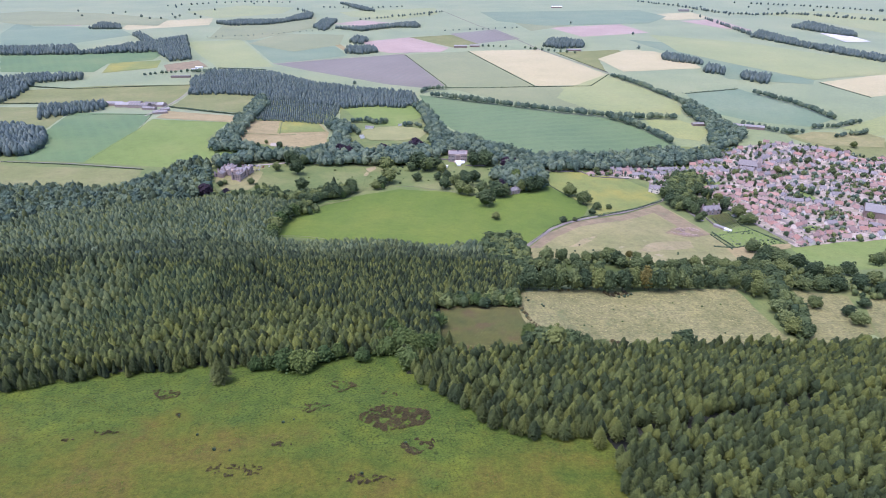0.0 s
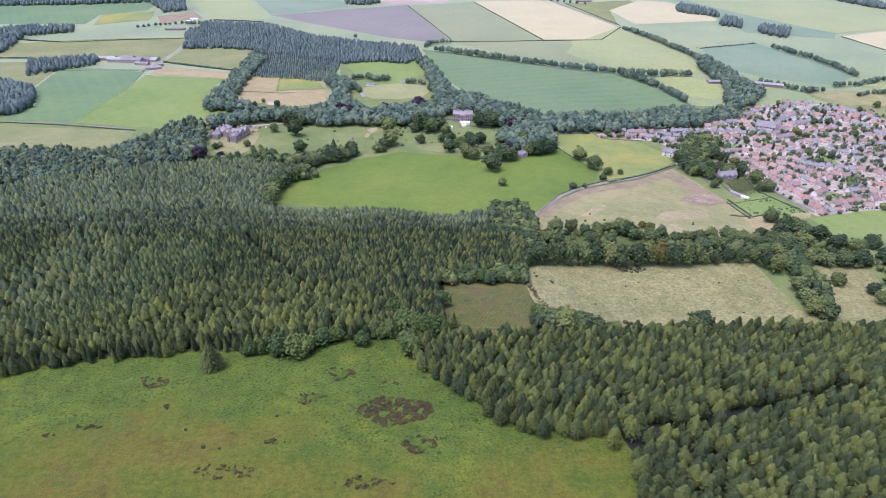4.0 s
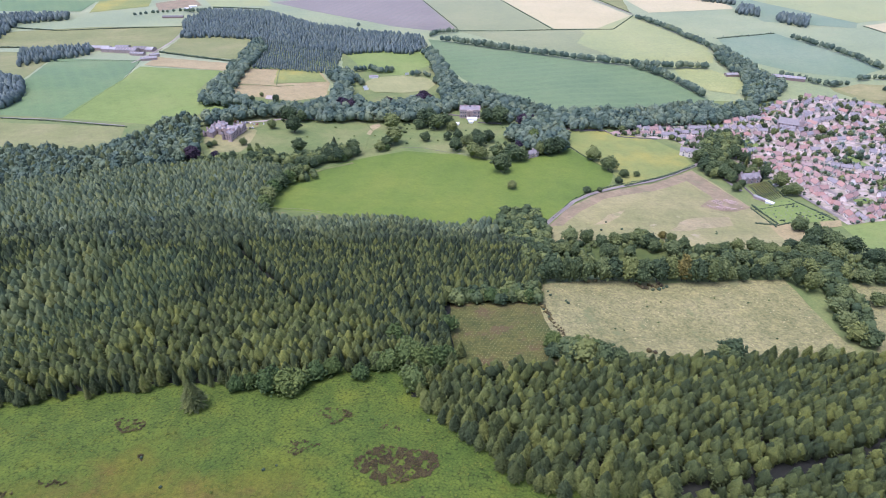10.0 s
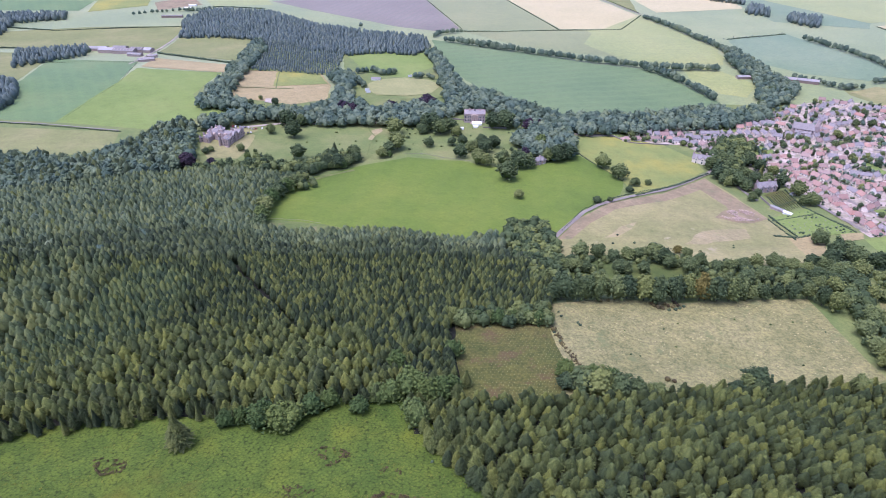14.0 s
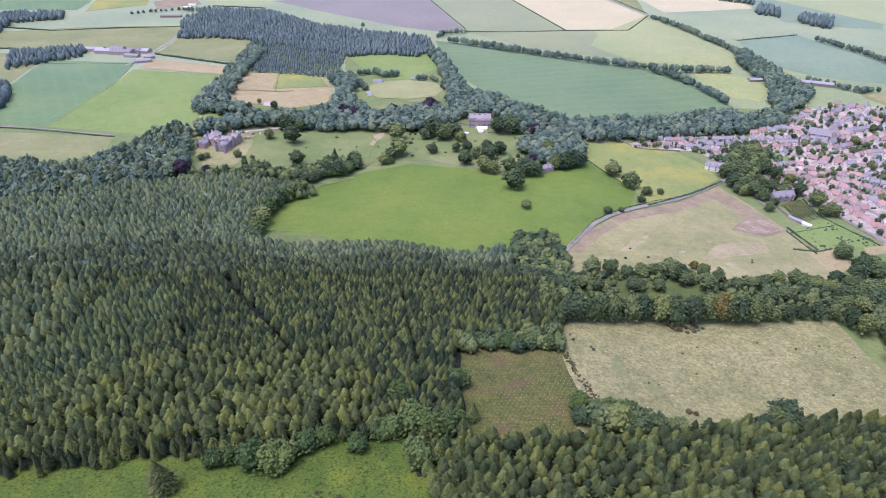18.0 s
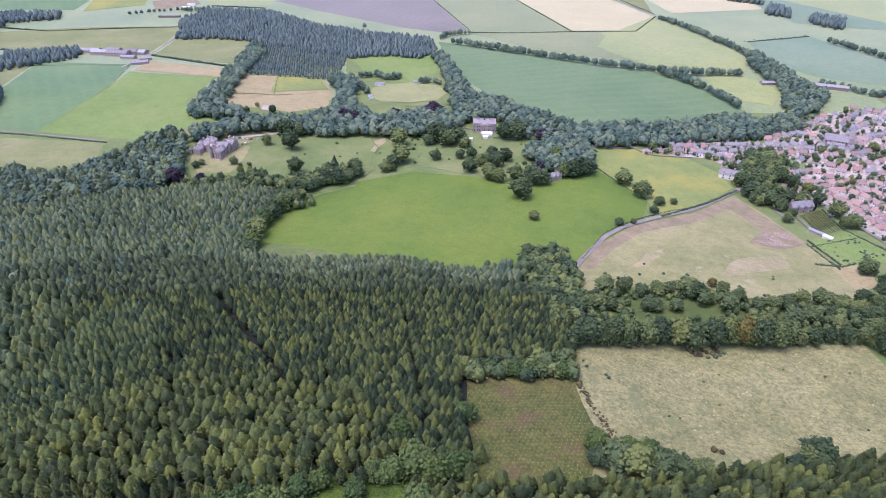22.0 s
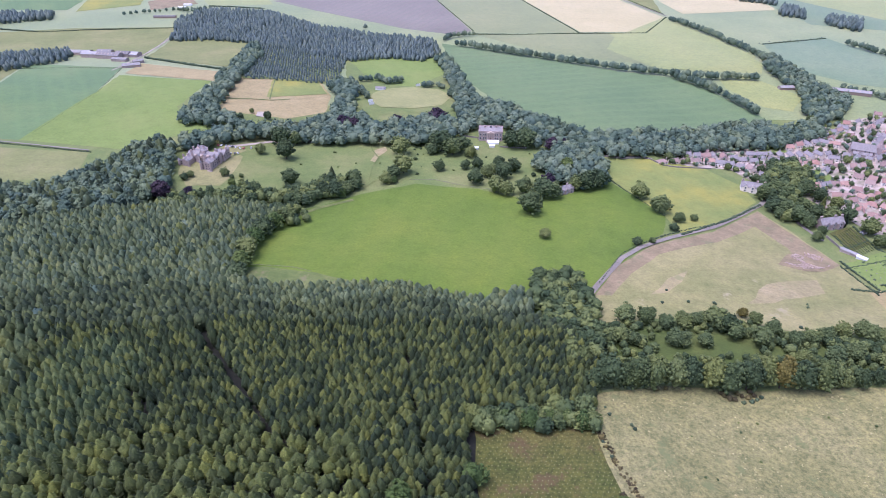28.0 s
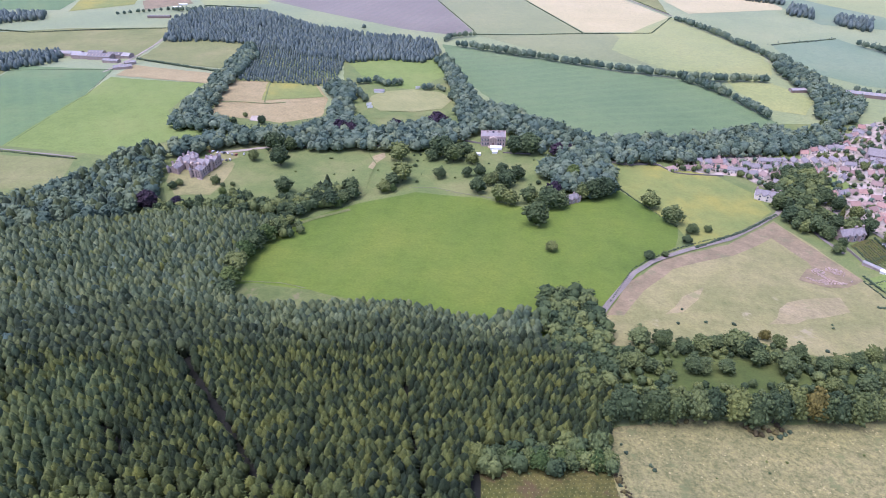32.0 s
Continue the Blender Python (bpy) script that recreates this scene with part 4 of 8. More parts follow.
def put_copy(key, make, m):
    """The thing of this key at pose m: built the first time, copied after that."""
    if key not in FIRST:
        FIRST[key] = make()
        FIRST[key].matrix_basis = m
        return FIRST[key]
    s = FIRST[key].scale
    return copy_thing(FIRST[key], m @ Matrix.Diagonal((1 / s[0], 1 / s[1], 1 / s[2], 1)))


TREE_WORDS = dict(broad="mature broadleaf tree in dark green leaf", copper="copper beech with dark purple leaves", bright="broadleaf tree with light green leaves",
                  golden="broadleaf tree with yellowing leaves", spruce="dark green pointed spruce", larch="green larch with conical crown", pine="grey-green dense pine")
TREE_NAMES = dict(broad="broadleaf_tree", copper="copper_beech", bright="broadleaf_tree", golden="broadleaf_tree", spruce="spruce_tree", larch="larch_tree", pine="pine_tree")
PLANTED = [0]


def tree(kind, x, y, tall, where="", girth=1.0, group=""):
    """One tree that stands by itself: a trunk and a crown."""
    PLANTED[0] += 1
    r = random.Random(PLANTED[0] * 7 + 1)
    shapes = FINE.get(kind) or RICH[kind]
    k = r.randrange(len(shapes))

    def make():
        ob = new(TREE_NAMES[kind])
        cone = kind in FINE
        tv, tf = trunk(k, 0.018 if cone else 0.026, 0.8 if cone else 0.42, 0 if cone else 4, 0.2)
        t = new("trunk", raw_mesh("trunk", tv, tf.ravel(), np.full(len(tf), 4), BARK))
        cv, cf = shapes[k]
        me = raw_mesh("crown", cv, cf.ravel(), np.full(len(cf), 3), LEAF[kind], kind in FINE)
        me.attributes.new("single", "FLOAT", "POINT").data.foreach_set("value", np.ones(len(cv), np.float32))
        c = new("crown", me)
        t.parent = c.parent = ob
        return ob

    g = girth * r.uniform(0.92, 1.1)
    m = Matrix.Translation(at(x, y, -0.15)) @ Matrix.Rotation(r.uniform(0, 6.28), 4, "Z") @ Matrix.Diagonal((tall * g, tall * g, tall, 1))
    ob = put_copy((kind, k), make, m)
    return tagged(ob, TREE_WORDS[kind] + (" " + where if where else ""), "tree", group)


def tree_row(line, step, low, high, where, kinds=("broad",), jitter=1.5, group="", girth=1.0, gaps=0.0):
    r = random.Random(int(abs(line[0][0]) + abs(line[0][1])))
    for x, y in along(line, step, jitter, 5):
        if r.random() >= gaps:
            tree(r.choice(kinds), x, y, r.uniform(low, high), where, girth, group)


def grove(places, kinds, low, high, where, group):
    """Trees of a plantation's near margin, each a thing of its own."""
    r = random.Random(len(places))
    for x, y in places:
        tree(r.choice(kinds), float(x), float(y), r.uniform(low, high), where, 1.0, group)


def near_line(places, line, width):
    """Those places that lie within a width of a line."""
    far = np.array(places)
    keep = np.zeros(len(far), bool)
    for a, b in zip(line, line[1:]):
        a, b = np.array(a, float), np.array(b, float)
        u = np.clip(((far - a) @ (b - a)) / ((b - a) @ (b - a)), 0, 1)
        keep |= np.linalg.norm(far - (a + u[:, None] * (b - a)), axis=1) <= width
    return far[keep]


def hedge(line, tall, label, step=1.6):
    """A hedge: overlapping bushy tufts in a line."""
    return stand("hedge", along(line, step, 0.5, 2), CROWN["hedge"], LEAF["hedge"], tall * .8, tall * 1.25, label, "hedge", sink=0.2)


stand("larch_stand", spread_places([(-321, 273), (-260, 287), (-235, 299), (-189, 311), (-147, 322), (-121, 320), (-87, 320), (-69, 335), (-49, 339), (-30, 343), (-20, 352), (-47, 363), (-51, 383), (-64, 405), (-91, 410), (-110, 411), (-143, 415), (-200, 397), (-222, 381), (-249, 375), (-326, 359)], 5.3, 0.36, 4, 3, [([(-278, 284), (-260, 287), (-235, 299), (-189, 311), (-147, 322), (-121, 320), (-87, 320), (-69, 335), (-49, 339), (-30, 343)], 13)]), NEEDLE["larch"], LEAF["mid_larch"], 9.5, 15.5, "dense stand of mid-green larch on the slope", "trees", 3)
stand("spruce_stand", spread_places([(-20, 352), (-47, 363), (-51, 383), (-64, 405), (-91, 410), (-110, 411), (-143, 415), (-200, 397), (-222, 381), (-249, 375), (-326, 359), (-437, 476), (-383, 476), (-292, 488), (-221, 496), (-161, 517), (-98, 519), (-18, 519), (61, 512), (71, 479), (62, 440), (29, 438), (-6, 438), (-7, 397), (0, 351), (-15, 351)], 3.9, 0.36, 9, 3, [([(-310, 357), (-293, 379), (-281, 413), (-285, 467)], 30), ([(-257, 337), (-231, 382), (-220, 418), (-219, 457)], 26), ([(-206, 540), (-194, 523), (-174, 497), (-149, 468), (-130, 446), (-116, 426), (-104, 409)], 2.6), ([(-86, 419), (-62, 388), (-46, 352)], 2.0), ([(-45, 499), (-37, 449), (-28, 403), (-23, 378)], 1.5), ([(-220, 466), (-188, 440), (-165, 416)], 1.6)]), NEEDLE["spruce"], LEAF["spruce"], 11.5, 13.5, "dense dark green spruce plantation in rows", "trees", 3)
stand("larch_stand", near_line(spread_places([(-316, 316), (-467, 482), (-352, 502), (-260, 506), (-220, 408), (-237, 354)], 5.8, 0.36, 5, 6), [(-310, 357), (-293, 379), (-281, 413), (-285, 467)], 30), NEEDLE["larch"], LEAF["pale_larch"], 11.5, 15, "pale green larch beside the spruce plantation", "trees", 6)
stand("spruce_stand", near_line(spread_places([(-316, 316), (-467, 482), (-352, 502), (-179, 526), (-143, 413), (-180, 397), (-234, 348)], 4.0, 0.36, 9, 7, [([(-310, 357), (-293, 379), (-281, 413), (-285, 467)], 30)]), [(-257, 337), (-231, 382), (-220, 418), (-219, 457)], 26), NEEDLE["spruce"], LEAF["light_spruce"], 11.5, 13.5, "lighter green spruce beside larch", "trees", 7)
stand("pine_stand", spread_places([(-170, 550), (-103, 548), (-54, 568), (-13, 540), (35, 532), (60, 509), (-18, 517), (-98, 517), (-160, 514), (-220, 494), (-291, 486), (-382, 474), (-527, 474), (-450, 494), (-393, 492), (-326, 506), (-284, 526), (-229, 547)], 4.3, 0.38, 6, 3), NEEDLE["pine"], LEAF["pine"], 12, 14.5, "grey-green pine plantation on the brow", "trees", 3)
stand("spruce_stand", spread_places([(-450, 494), (-393, 492), (-326, 506), (-229, 547), (-170, 550), (-186, 592), (-182, 646), (-173, 696), (-235, 699), (-296, 666), (-339, 647), (-403, 615), (-449, 576), (-489, 561)], 4.6, 0.38, 8, 3), NEEDLE["fresh"], LEAF["fresh"], 12, 15, "mid-green spruce plantation in rows", "trees", 3)
stand("broadleaf_wood", spread_places([(-494, 567), (-454, 582), (-407, 621), (-342, 653), (-298, 672), (-288, 713), (-321, 814), (-342, 830), (-367, 777), (-383, 729), (-409, 697), (-458, 713), (-500, 713), (-531, 697), (-582, 684)], 8.6, 0.38, 5, 3), CROWN["broad"], LEAF["old_wood"], 12, 18, "old mixed broadleaf wood on the slope", "trees", 3)
stand("conifer_wood", spread_places([(-494, 567), (-454, 582), (-407, 621), (-342, 653), (-298, 672), (-288, 713), (-321, 814), (-342, 830), (-367, 777), (-383, 729), (-409, 697), (-458, 713), (-500, 713), (-531, 697), (-582, 684)], 13, 0.45, 5, 95), NEEDLE["pine"], LEAF["pine"], 14, 19, "dark conifers standing among the old broadleaf wood", "trees", 95)
stand("broadleaf_wood", spread_places([(-190, 605), (-186, 660), (-158, 718), (-117, 754), (-119, 788), (-146, 776), (-188, 729), (-227, 743), (-239, 712), (-177, 710)], 8, 0.35, 5, 3), CROWN["broad"], LEAF["broad"], 10, 15, "broadleaf trees fringing parkland", "trees", 3)
stand("broadleaf_wood", spread_places([(38, 557), (48, 592), (77, 592), (84, 533), (75, 495), (45, 510)], 7.0, 0.4, 0, 3), CROWN["broad"], LEAF["broad"], 11, 15, "clump of tall dark trees at a field corner", "trees", 3)
stand("larch_stand", spread_places([(-30, 343), (-14, 301), (14, 269), (32, 244), (51, 240), (76, 238), (82, 214), (80, 193), (85, 165), (90, 140), (215, 140), (400, 400), (318, 371), (244, 368), (166, 364), (89, 344), (55, 342), (2, 341), (-26, 334)], 5.4, 0.36, 4, 5, [([(75, 223), (96, 240), (129, 250), (195, 274), (256, 284), (306, 292)], 3), ([(-30, 343), (-14, 301), (14, 269), (32, 244), (51, 240), (76, 238), (82, 214), (80, 193)], 19)]), NEEDLE["larch"], LEAF["larch"], 9.5, 15.5, "dense stand of green larch split by a ride", "trees", 5)
stand("broadleaf_wood", spread_places([(-355, 910), (-365, 1083), (-392, 1285), (-384, 1331), (-353, 1263), (-338, 1085), (-318, 930), (-280, 913), (-274, 894), (-339, 885)], 9, 0.35, 0, 3), CROWN["belt"], LEAF["wood"], 11, 16, "belt of broadleaf trees between fields", "trees", 3)
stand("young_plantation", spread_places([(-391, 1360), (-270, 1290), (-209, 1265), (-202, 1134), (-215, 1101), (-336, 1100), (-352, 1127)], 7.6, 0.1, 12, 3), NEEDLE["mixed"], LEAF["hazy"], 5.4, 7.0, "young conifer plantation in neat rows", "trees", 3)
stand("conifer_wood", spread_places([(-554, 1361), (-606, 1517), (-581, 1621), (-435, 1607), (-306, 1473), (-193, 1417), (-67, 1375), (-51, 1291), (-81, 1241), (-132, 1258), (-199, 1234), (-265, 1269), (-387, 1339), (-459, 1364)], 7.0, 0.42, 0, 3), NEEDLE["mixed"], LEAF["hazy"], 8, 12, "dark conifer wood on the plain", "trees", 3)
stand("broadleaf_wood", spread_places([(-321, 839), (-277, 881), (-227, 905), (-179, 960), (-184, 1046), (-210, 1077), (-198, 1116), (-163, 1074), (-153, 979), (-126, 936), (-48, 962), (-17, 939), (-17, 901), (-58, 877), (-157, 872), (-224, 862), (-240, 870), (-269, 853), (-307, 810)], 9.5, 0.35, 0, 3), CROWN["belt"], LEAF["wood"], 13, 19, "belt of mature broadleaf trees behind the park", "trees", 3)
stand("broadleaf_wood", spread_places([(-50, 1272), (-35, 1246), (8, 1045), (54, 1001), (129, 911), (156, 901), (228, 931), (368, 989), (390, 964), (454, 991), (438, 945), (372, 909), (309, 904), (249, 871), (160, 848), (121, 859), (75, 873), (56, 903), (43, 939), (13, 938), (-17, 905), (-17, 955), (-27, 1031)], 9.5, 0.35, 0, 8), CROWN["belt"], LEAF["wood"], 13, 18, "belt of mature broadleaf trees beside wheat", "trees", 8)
stand("broadleaf_wood", spread_places([(65, 831), (95, 869), (143, 861), (139, 782), (107, 757), (82, 780)], 9, 0.35, 0, 9), CROWN["belt"], LEAF["wood"], 12, 17, "grove of broadleaf trees in the park", "trees", 9)
stand("broadleaf_wood", spread_places([(489, 1275), (509, 1276), (522, 1148), (532, 1073), (497, 1015), (455, 992), (445, 1025), (479, 1096), (472, 1205)], 9, 0.35, 0, 10), CROWN["belt"], LEAF["wood"], 12, 16, "belt of trees along a burn", "trees", 10)
stand("broadleaf_wood", spread_places([(303, 807), (334, 854), (363, 866), (372, 841), (351, 794), (324, 768), (306, 717), (290, 720), (296, 768)], 9, 0.35, 0, 11), CROWN["broad"], LEAF["broad"], 12, 16, "trees between the field and the village", "trees", 11)
stand("broadleaf_wood", spread_places([(72, 513), (93, 518), (71, 485), (57, 477), (56, 504)], 8, 0.35, 0, 12), CROWN["broad"], LEAF["broad"], 11, 15, "broadleaf trees at the corner of a plantation", "trees", 12)
stand("broadleaf_wood", spread_places([(-6, 434), (62, 443), (60, 425), (51, 422), (-5, 420)], 7, 0.35, 0, 13), CROWN["broad"], LEAF["broad"], 10, 14, "row of broadleaf trees fringing spruce", "trees", 13)
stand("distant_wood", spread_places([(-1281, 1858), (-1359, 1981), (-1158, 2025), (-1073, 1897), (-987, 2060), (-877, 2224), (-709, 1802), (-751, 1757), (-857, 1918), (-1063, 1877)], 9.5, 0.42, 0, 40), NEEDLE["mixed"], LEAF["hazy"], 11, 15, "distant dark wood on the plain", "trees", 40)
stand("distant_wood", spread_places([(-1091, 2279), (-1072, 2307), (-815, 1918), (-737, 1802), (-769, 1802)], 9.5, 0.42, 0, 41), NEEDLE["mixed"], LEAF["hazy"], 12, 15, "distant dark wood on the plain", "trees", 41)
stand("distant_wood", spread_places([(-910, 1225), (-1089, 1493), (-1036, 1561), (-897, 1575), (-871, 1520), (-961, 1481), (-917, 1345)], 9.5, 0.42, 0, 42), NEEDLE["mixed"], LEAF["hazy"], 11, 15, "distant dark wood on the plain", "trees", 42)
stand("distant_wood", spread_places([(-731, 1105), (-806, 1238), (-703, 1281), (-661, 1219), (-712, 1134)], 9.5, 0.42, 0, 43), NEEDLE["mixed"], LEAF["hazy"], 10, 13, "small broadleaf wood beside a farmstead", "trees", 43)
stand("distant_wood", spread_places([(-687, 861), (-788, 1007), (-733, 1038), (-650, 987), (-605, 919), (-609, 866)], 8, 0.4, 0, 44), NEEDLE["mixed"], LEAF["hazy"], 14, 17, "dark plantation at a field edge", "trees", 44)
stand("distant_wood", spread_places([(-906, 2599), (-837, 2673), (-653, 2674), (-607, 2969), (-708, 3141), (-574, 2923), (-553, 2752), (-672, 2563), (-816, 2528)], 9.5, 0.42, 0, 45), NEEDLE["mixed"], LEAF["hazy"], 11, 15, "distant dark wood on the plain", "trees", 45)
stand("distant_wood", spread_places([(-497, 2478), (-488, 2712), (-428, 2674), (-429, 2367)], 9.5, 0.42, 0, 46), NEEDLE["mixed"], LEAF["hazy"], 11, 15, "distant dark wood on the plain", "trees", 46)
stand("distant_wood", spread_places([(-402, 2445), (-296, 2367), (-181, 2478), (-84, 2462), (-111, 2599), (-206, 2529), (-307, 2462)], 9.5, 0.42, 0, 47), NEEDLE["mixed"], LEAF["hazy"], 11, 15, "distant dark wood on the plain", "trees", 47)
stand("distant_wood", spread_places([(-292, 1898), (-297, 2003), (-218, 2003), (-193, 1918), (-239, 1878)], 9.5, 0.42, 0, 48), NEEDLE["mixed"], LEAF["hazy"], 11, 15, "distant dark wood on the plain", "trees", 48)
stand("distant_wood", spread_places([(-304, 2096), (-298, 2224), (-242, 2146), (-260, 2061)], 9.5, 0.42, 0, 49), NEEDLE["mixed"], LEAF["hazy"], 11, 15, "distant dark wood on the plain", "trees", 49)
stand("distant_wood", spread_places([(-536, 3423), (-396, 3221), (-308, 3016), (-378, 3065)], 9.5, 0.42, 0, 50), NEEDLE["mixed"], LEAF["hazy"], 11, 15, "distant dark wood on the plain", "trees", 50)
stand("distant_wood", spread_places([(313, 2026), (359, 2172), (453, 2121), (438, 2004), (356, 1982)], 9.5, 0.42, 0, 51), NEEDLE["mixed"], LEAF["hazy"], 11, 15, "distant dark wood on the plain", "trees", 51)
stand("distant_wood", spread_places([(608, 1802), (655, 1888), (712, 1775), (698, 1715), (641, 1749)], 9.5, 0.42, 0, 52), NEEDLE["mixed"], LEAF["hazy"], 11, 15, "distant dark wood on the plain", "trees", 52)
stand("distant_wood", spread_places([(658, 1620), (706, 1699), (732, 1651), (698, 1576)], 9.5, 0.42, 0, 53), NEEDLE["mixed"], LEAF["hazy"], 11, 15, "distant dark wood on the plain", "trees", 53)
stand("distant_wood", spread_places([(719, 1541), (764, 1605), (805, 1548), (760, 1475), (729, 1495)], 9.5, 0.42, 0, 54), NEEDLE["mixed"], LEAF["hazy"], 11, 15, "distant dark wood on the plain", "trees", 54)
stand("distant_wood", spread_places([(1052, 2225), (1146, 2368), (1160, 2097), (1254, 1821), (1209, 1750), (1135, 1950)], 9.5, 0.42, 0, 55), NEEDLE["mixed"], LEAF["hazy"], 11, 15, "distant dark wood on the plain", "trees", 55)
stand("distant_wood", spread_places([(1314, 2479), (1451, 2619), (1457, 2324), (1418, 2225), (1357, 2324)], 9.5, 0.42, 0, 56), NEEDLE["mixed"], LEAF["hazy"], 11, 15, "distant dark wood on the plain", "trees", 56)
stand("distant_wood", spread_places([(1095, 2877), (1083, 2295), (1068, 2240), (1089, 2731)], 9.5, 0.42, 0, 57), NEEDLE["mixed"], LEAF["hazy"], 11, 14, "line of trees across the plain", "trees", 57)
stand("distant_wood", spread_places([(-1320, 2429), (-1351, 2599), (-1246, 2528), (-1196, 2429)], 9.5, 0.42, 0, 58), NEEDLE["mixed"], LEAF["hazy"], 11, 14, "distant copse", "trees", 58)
stand("broadleaf_wood", spread_places([(-287, 665), (-280, 695), (-272, 710), (-237, 724), (-215, 708), (-186, 706), (-160, 704), (-147, 685), (-174, 660), (-208, 665), (-239, 663)], 8, 0.35, 0, 61), CROWN["broad"], LEAF["broad"], 9, 14, "broadleaf trees below the mansion", "trees", 61)
stand("broadleaf_wood", spread_places([(66, 474), (105, 473), (163, 476), (209, 477), (259, 479), (286, 461), (308, 496), (190, 498), (89, 492)], 7, 0.4, 0, 81), CROWN["belt"], LEAF["broad"], 4.5, 8, "undergrowth of a tree belt", "trees", 81)
stand("broadleaf_wood", spread_places([(92, 532), (183, 535), (199, 521), (328, 525), (308, 496), (265, 503), (194, 508), (177, 517), (99, 521)], 7.5, 0.4, 0, 82), CROWN["belt"], LEAF["broad"], 4.5, 8, "undergrowth of a tree belt", "trees", 82)
stand("broadleaf_wood", spread_places([(277, 454), (292, 445), (301, 440), (279, 387), (260, 387), (266, 416)], 7.5, 0.4, 0, 83), CROWN["belt"], LEAF["broad"], 5, 9, "undergrowth along a field hedge", "trees", 83)
stand("broadleaf_wood", spread_places([(305, 543), (336, 527), (365, 488), (403, 470), (386, 445), (348, 459), (297, 475), (278, 487)], 7.5, 0.4, 0, 84), CROWN["belt"], LEAF["broad"], 5, 9, "undergrowth of a tree belt", "trees", 84)
stand("pine_stand", spread_places([(-450, 494), (-393, 492), (-326, 506), (-229, 547), (-170, 550), (-182, 646), (-235, 699), (-339, 647), (-449, 576)], 13, 0.5, 0, 91), NEEDLE["pine"], LEAF["spruce"], 12, 15.5, "grey-green conifers mixed into the plantation", "trees", 91)
stand("broadleaf_wood", spread_places([(-439, 478), (-385, 479), (-293, 490), (-175, 527), (-191, 609), (-238, 686), (-336, 641), (-447, 572), (-473, 524)], 17, 0.5, 0, 92), CROWN["belt"], LEAF["wood"], 10, 13.5, "broadleaf trees mixed into the plantation", "trees", 92)
stand("broadleaf_wood", spread_places([(179, 523), (249, 519), (317, 510), (301, 484), (235, 492), (172, 492)], 8, 0.4, 0, 85), CROWN["belt"], LEAF["broad"], 5, 9, "undergrowth of a tree belt", "trees", 85)
stand("broadleaf_wood", spread_places([(86, 519), (116, 516), (111, 486), (71, 480)], 8, 0.4, 0, 86), CROWN["belt"], LEAF["broad"], 5, 9, "undergrowth of a tree belt", "trees", 86)
stand("broadleaf_wood", spread_places([(279, 496), (276, 463), (280, 437), (275, 400), (289, 400), (294, 440), (297, 479), (298, 502)], 8, 0.4, 0, 87), CROWN["belt"], LEAF["broad"], 9, 14, "dense hedgerow trees beside pale pasture", "trees", 87)
stand("spruce_stand", spread_places([(-190, 578), (-154, 563), (-120, 559), (-88, 565), (-63, 568), (-36, 562), (-18, 552), (2, 550), (35, 562), (39, 539), (35, 528), (3, 527), (-22, 539), (-48, 550), (-105, 536), (-163, 535)], 4.6, 0.38, 8, 94), NEEDLE["fresh"], LEAF["fresh"], 13, 15.5, "spruce along the edge of a pasture", "trees", 94)


# ---- trees that stand by themselves ----
for x, y, h in ((-234, 831, 13.1), (-205, 826, 23.4), (-204, 867, 16.2), (-220, 862, 24.1), (-185, 765, 18.6), (-285, 746, 8.4), (-282, 754, 7.3), (-252, 766, 9.9), (-121, 769, 18.7), (-135, 741, 18.2), (-147, 740, 17), (-127, 747, 14.7), (-81, 853, 24), (-74, 803, 23), (-83, 790, 15.3), (-90, 775, 13.8), (-55, 884, 13.8), (-46, 857, 14.8), (-36, 865, 27.4), (-23, 854, 22.7), (-12, 866, 18.9), (-2, 848, 14.7), (-36, 811, 13), (-8, 816, 11.7),):
    tree("broad", x, y, h, "in parkland grass", 1.12, "park trees")
for x, y, h in ((5, 818, 14.3), (2, 777, 18.8), (15, 796, 15.3), (22, 801, 14.1), (28, 827, 11.8), (32, 793, 20.3), (23, 758, 19.6), (32, 752, 15.9), (44, 810, 16.8), (51, 757, 18.4), (53, 713, 23.4), (68, 747, 23), (79, 747, 18.2), (103, 766, 17.3), (113, 767, 20.9), (126, 773, 22.3), (46, 879, 21.8), (60, 879, 24.5), (-162, 732, 14.5), (-167, 719, 14.3), (163, 750, 18.2), (175, 720, 18.9),):
    tree("broad", x, y, h, "in parkland grass", 1.12, "park trees")
for x, y, h in ((99, 808, 19.2), (-129, 741, 12.2), (-81, 777, 8.8), (-238, 745, 8.5),):
    tree("bright", x, y, h, "in parkland grass", 1, "park trees")
for x, y, h in ((61, 663, 9.9), (188, 702, 10.3), (178, 684, 7.9), (204, 708, 6.9), (-244, 762, 4.8), (-236, 767, 4.9), (152, 657, 5.5), (-59, 799, 3.2), (-64, 839, 3.9), (28, 770, 6.1), (36, 771, 6.1), (64, 799, 5), (138, 653, 7.6),):
    tree("broad", x, y, h, "kept as a bush", 1.3, "")
for x, y, h in ((92, 873, 16.7), (106, 877, 13), (-44, 949, 23.7), (-160, 926, 19.4), (-146, 928, 17.5), (-95, 945, 15.8), (-288, 703, 18.7), (-266, 709, 12.7), (76, 775, 15.3), (-91, 919, 9.7),):
    tree("copper", x, y, h, "among green trees", 1.2, "")
for x, y, h in ((-146, 780, 16.9), (-153, 780, 9.2),):
    tree("pine", x, y, h, "in parkland grass", 1, "")
for x, y, h in ((84, 785, 13),):
    tree("spruce", x, y, h, "in parkland grass", 0.8, "")
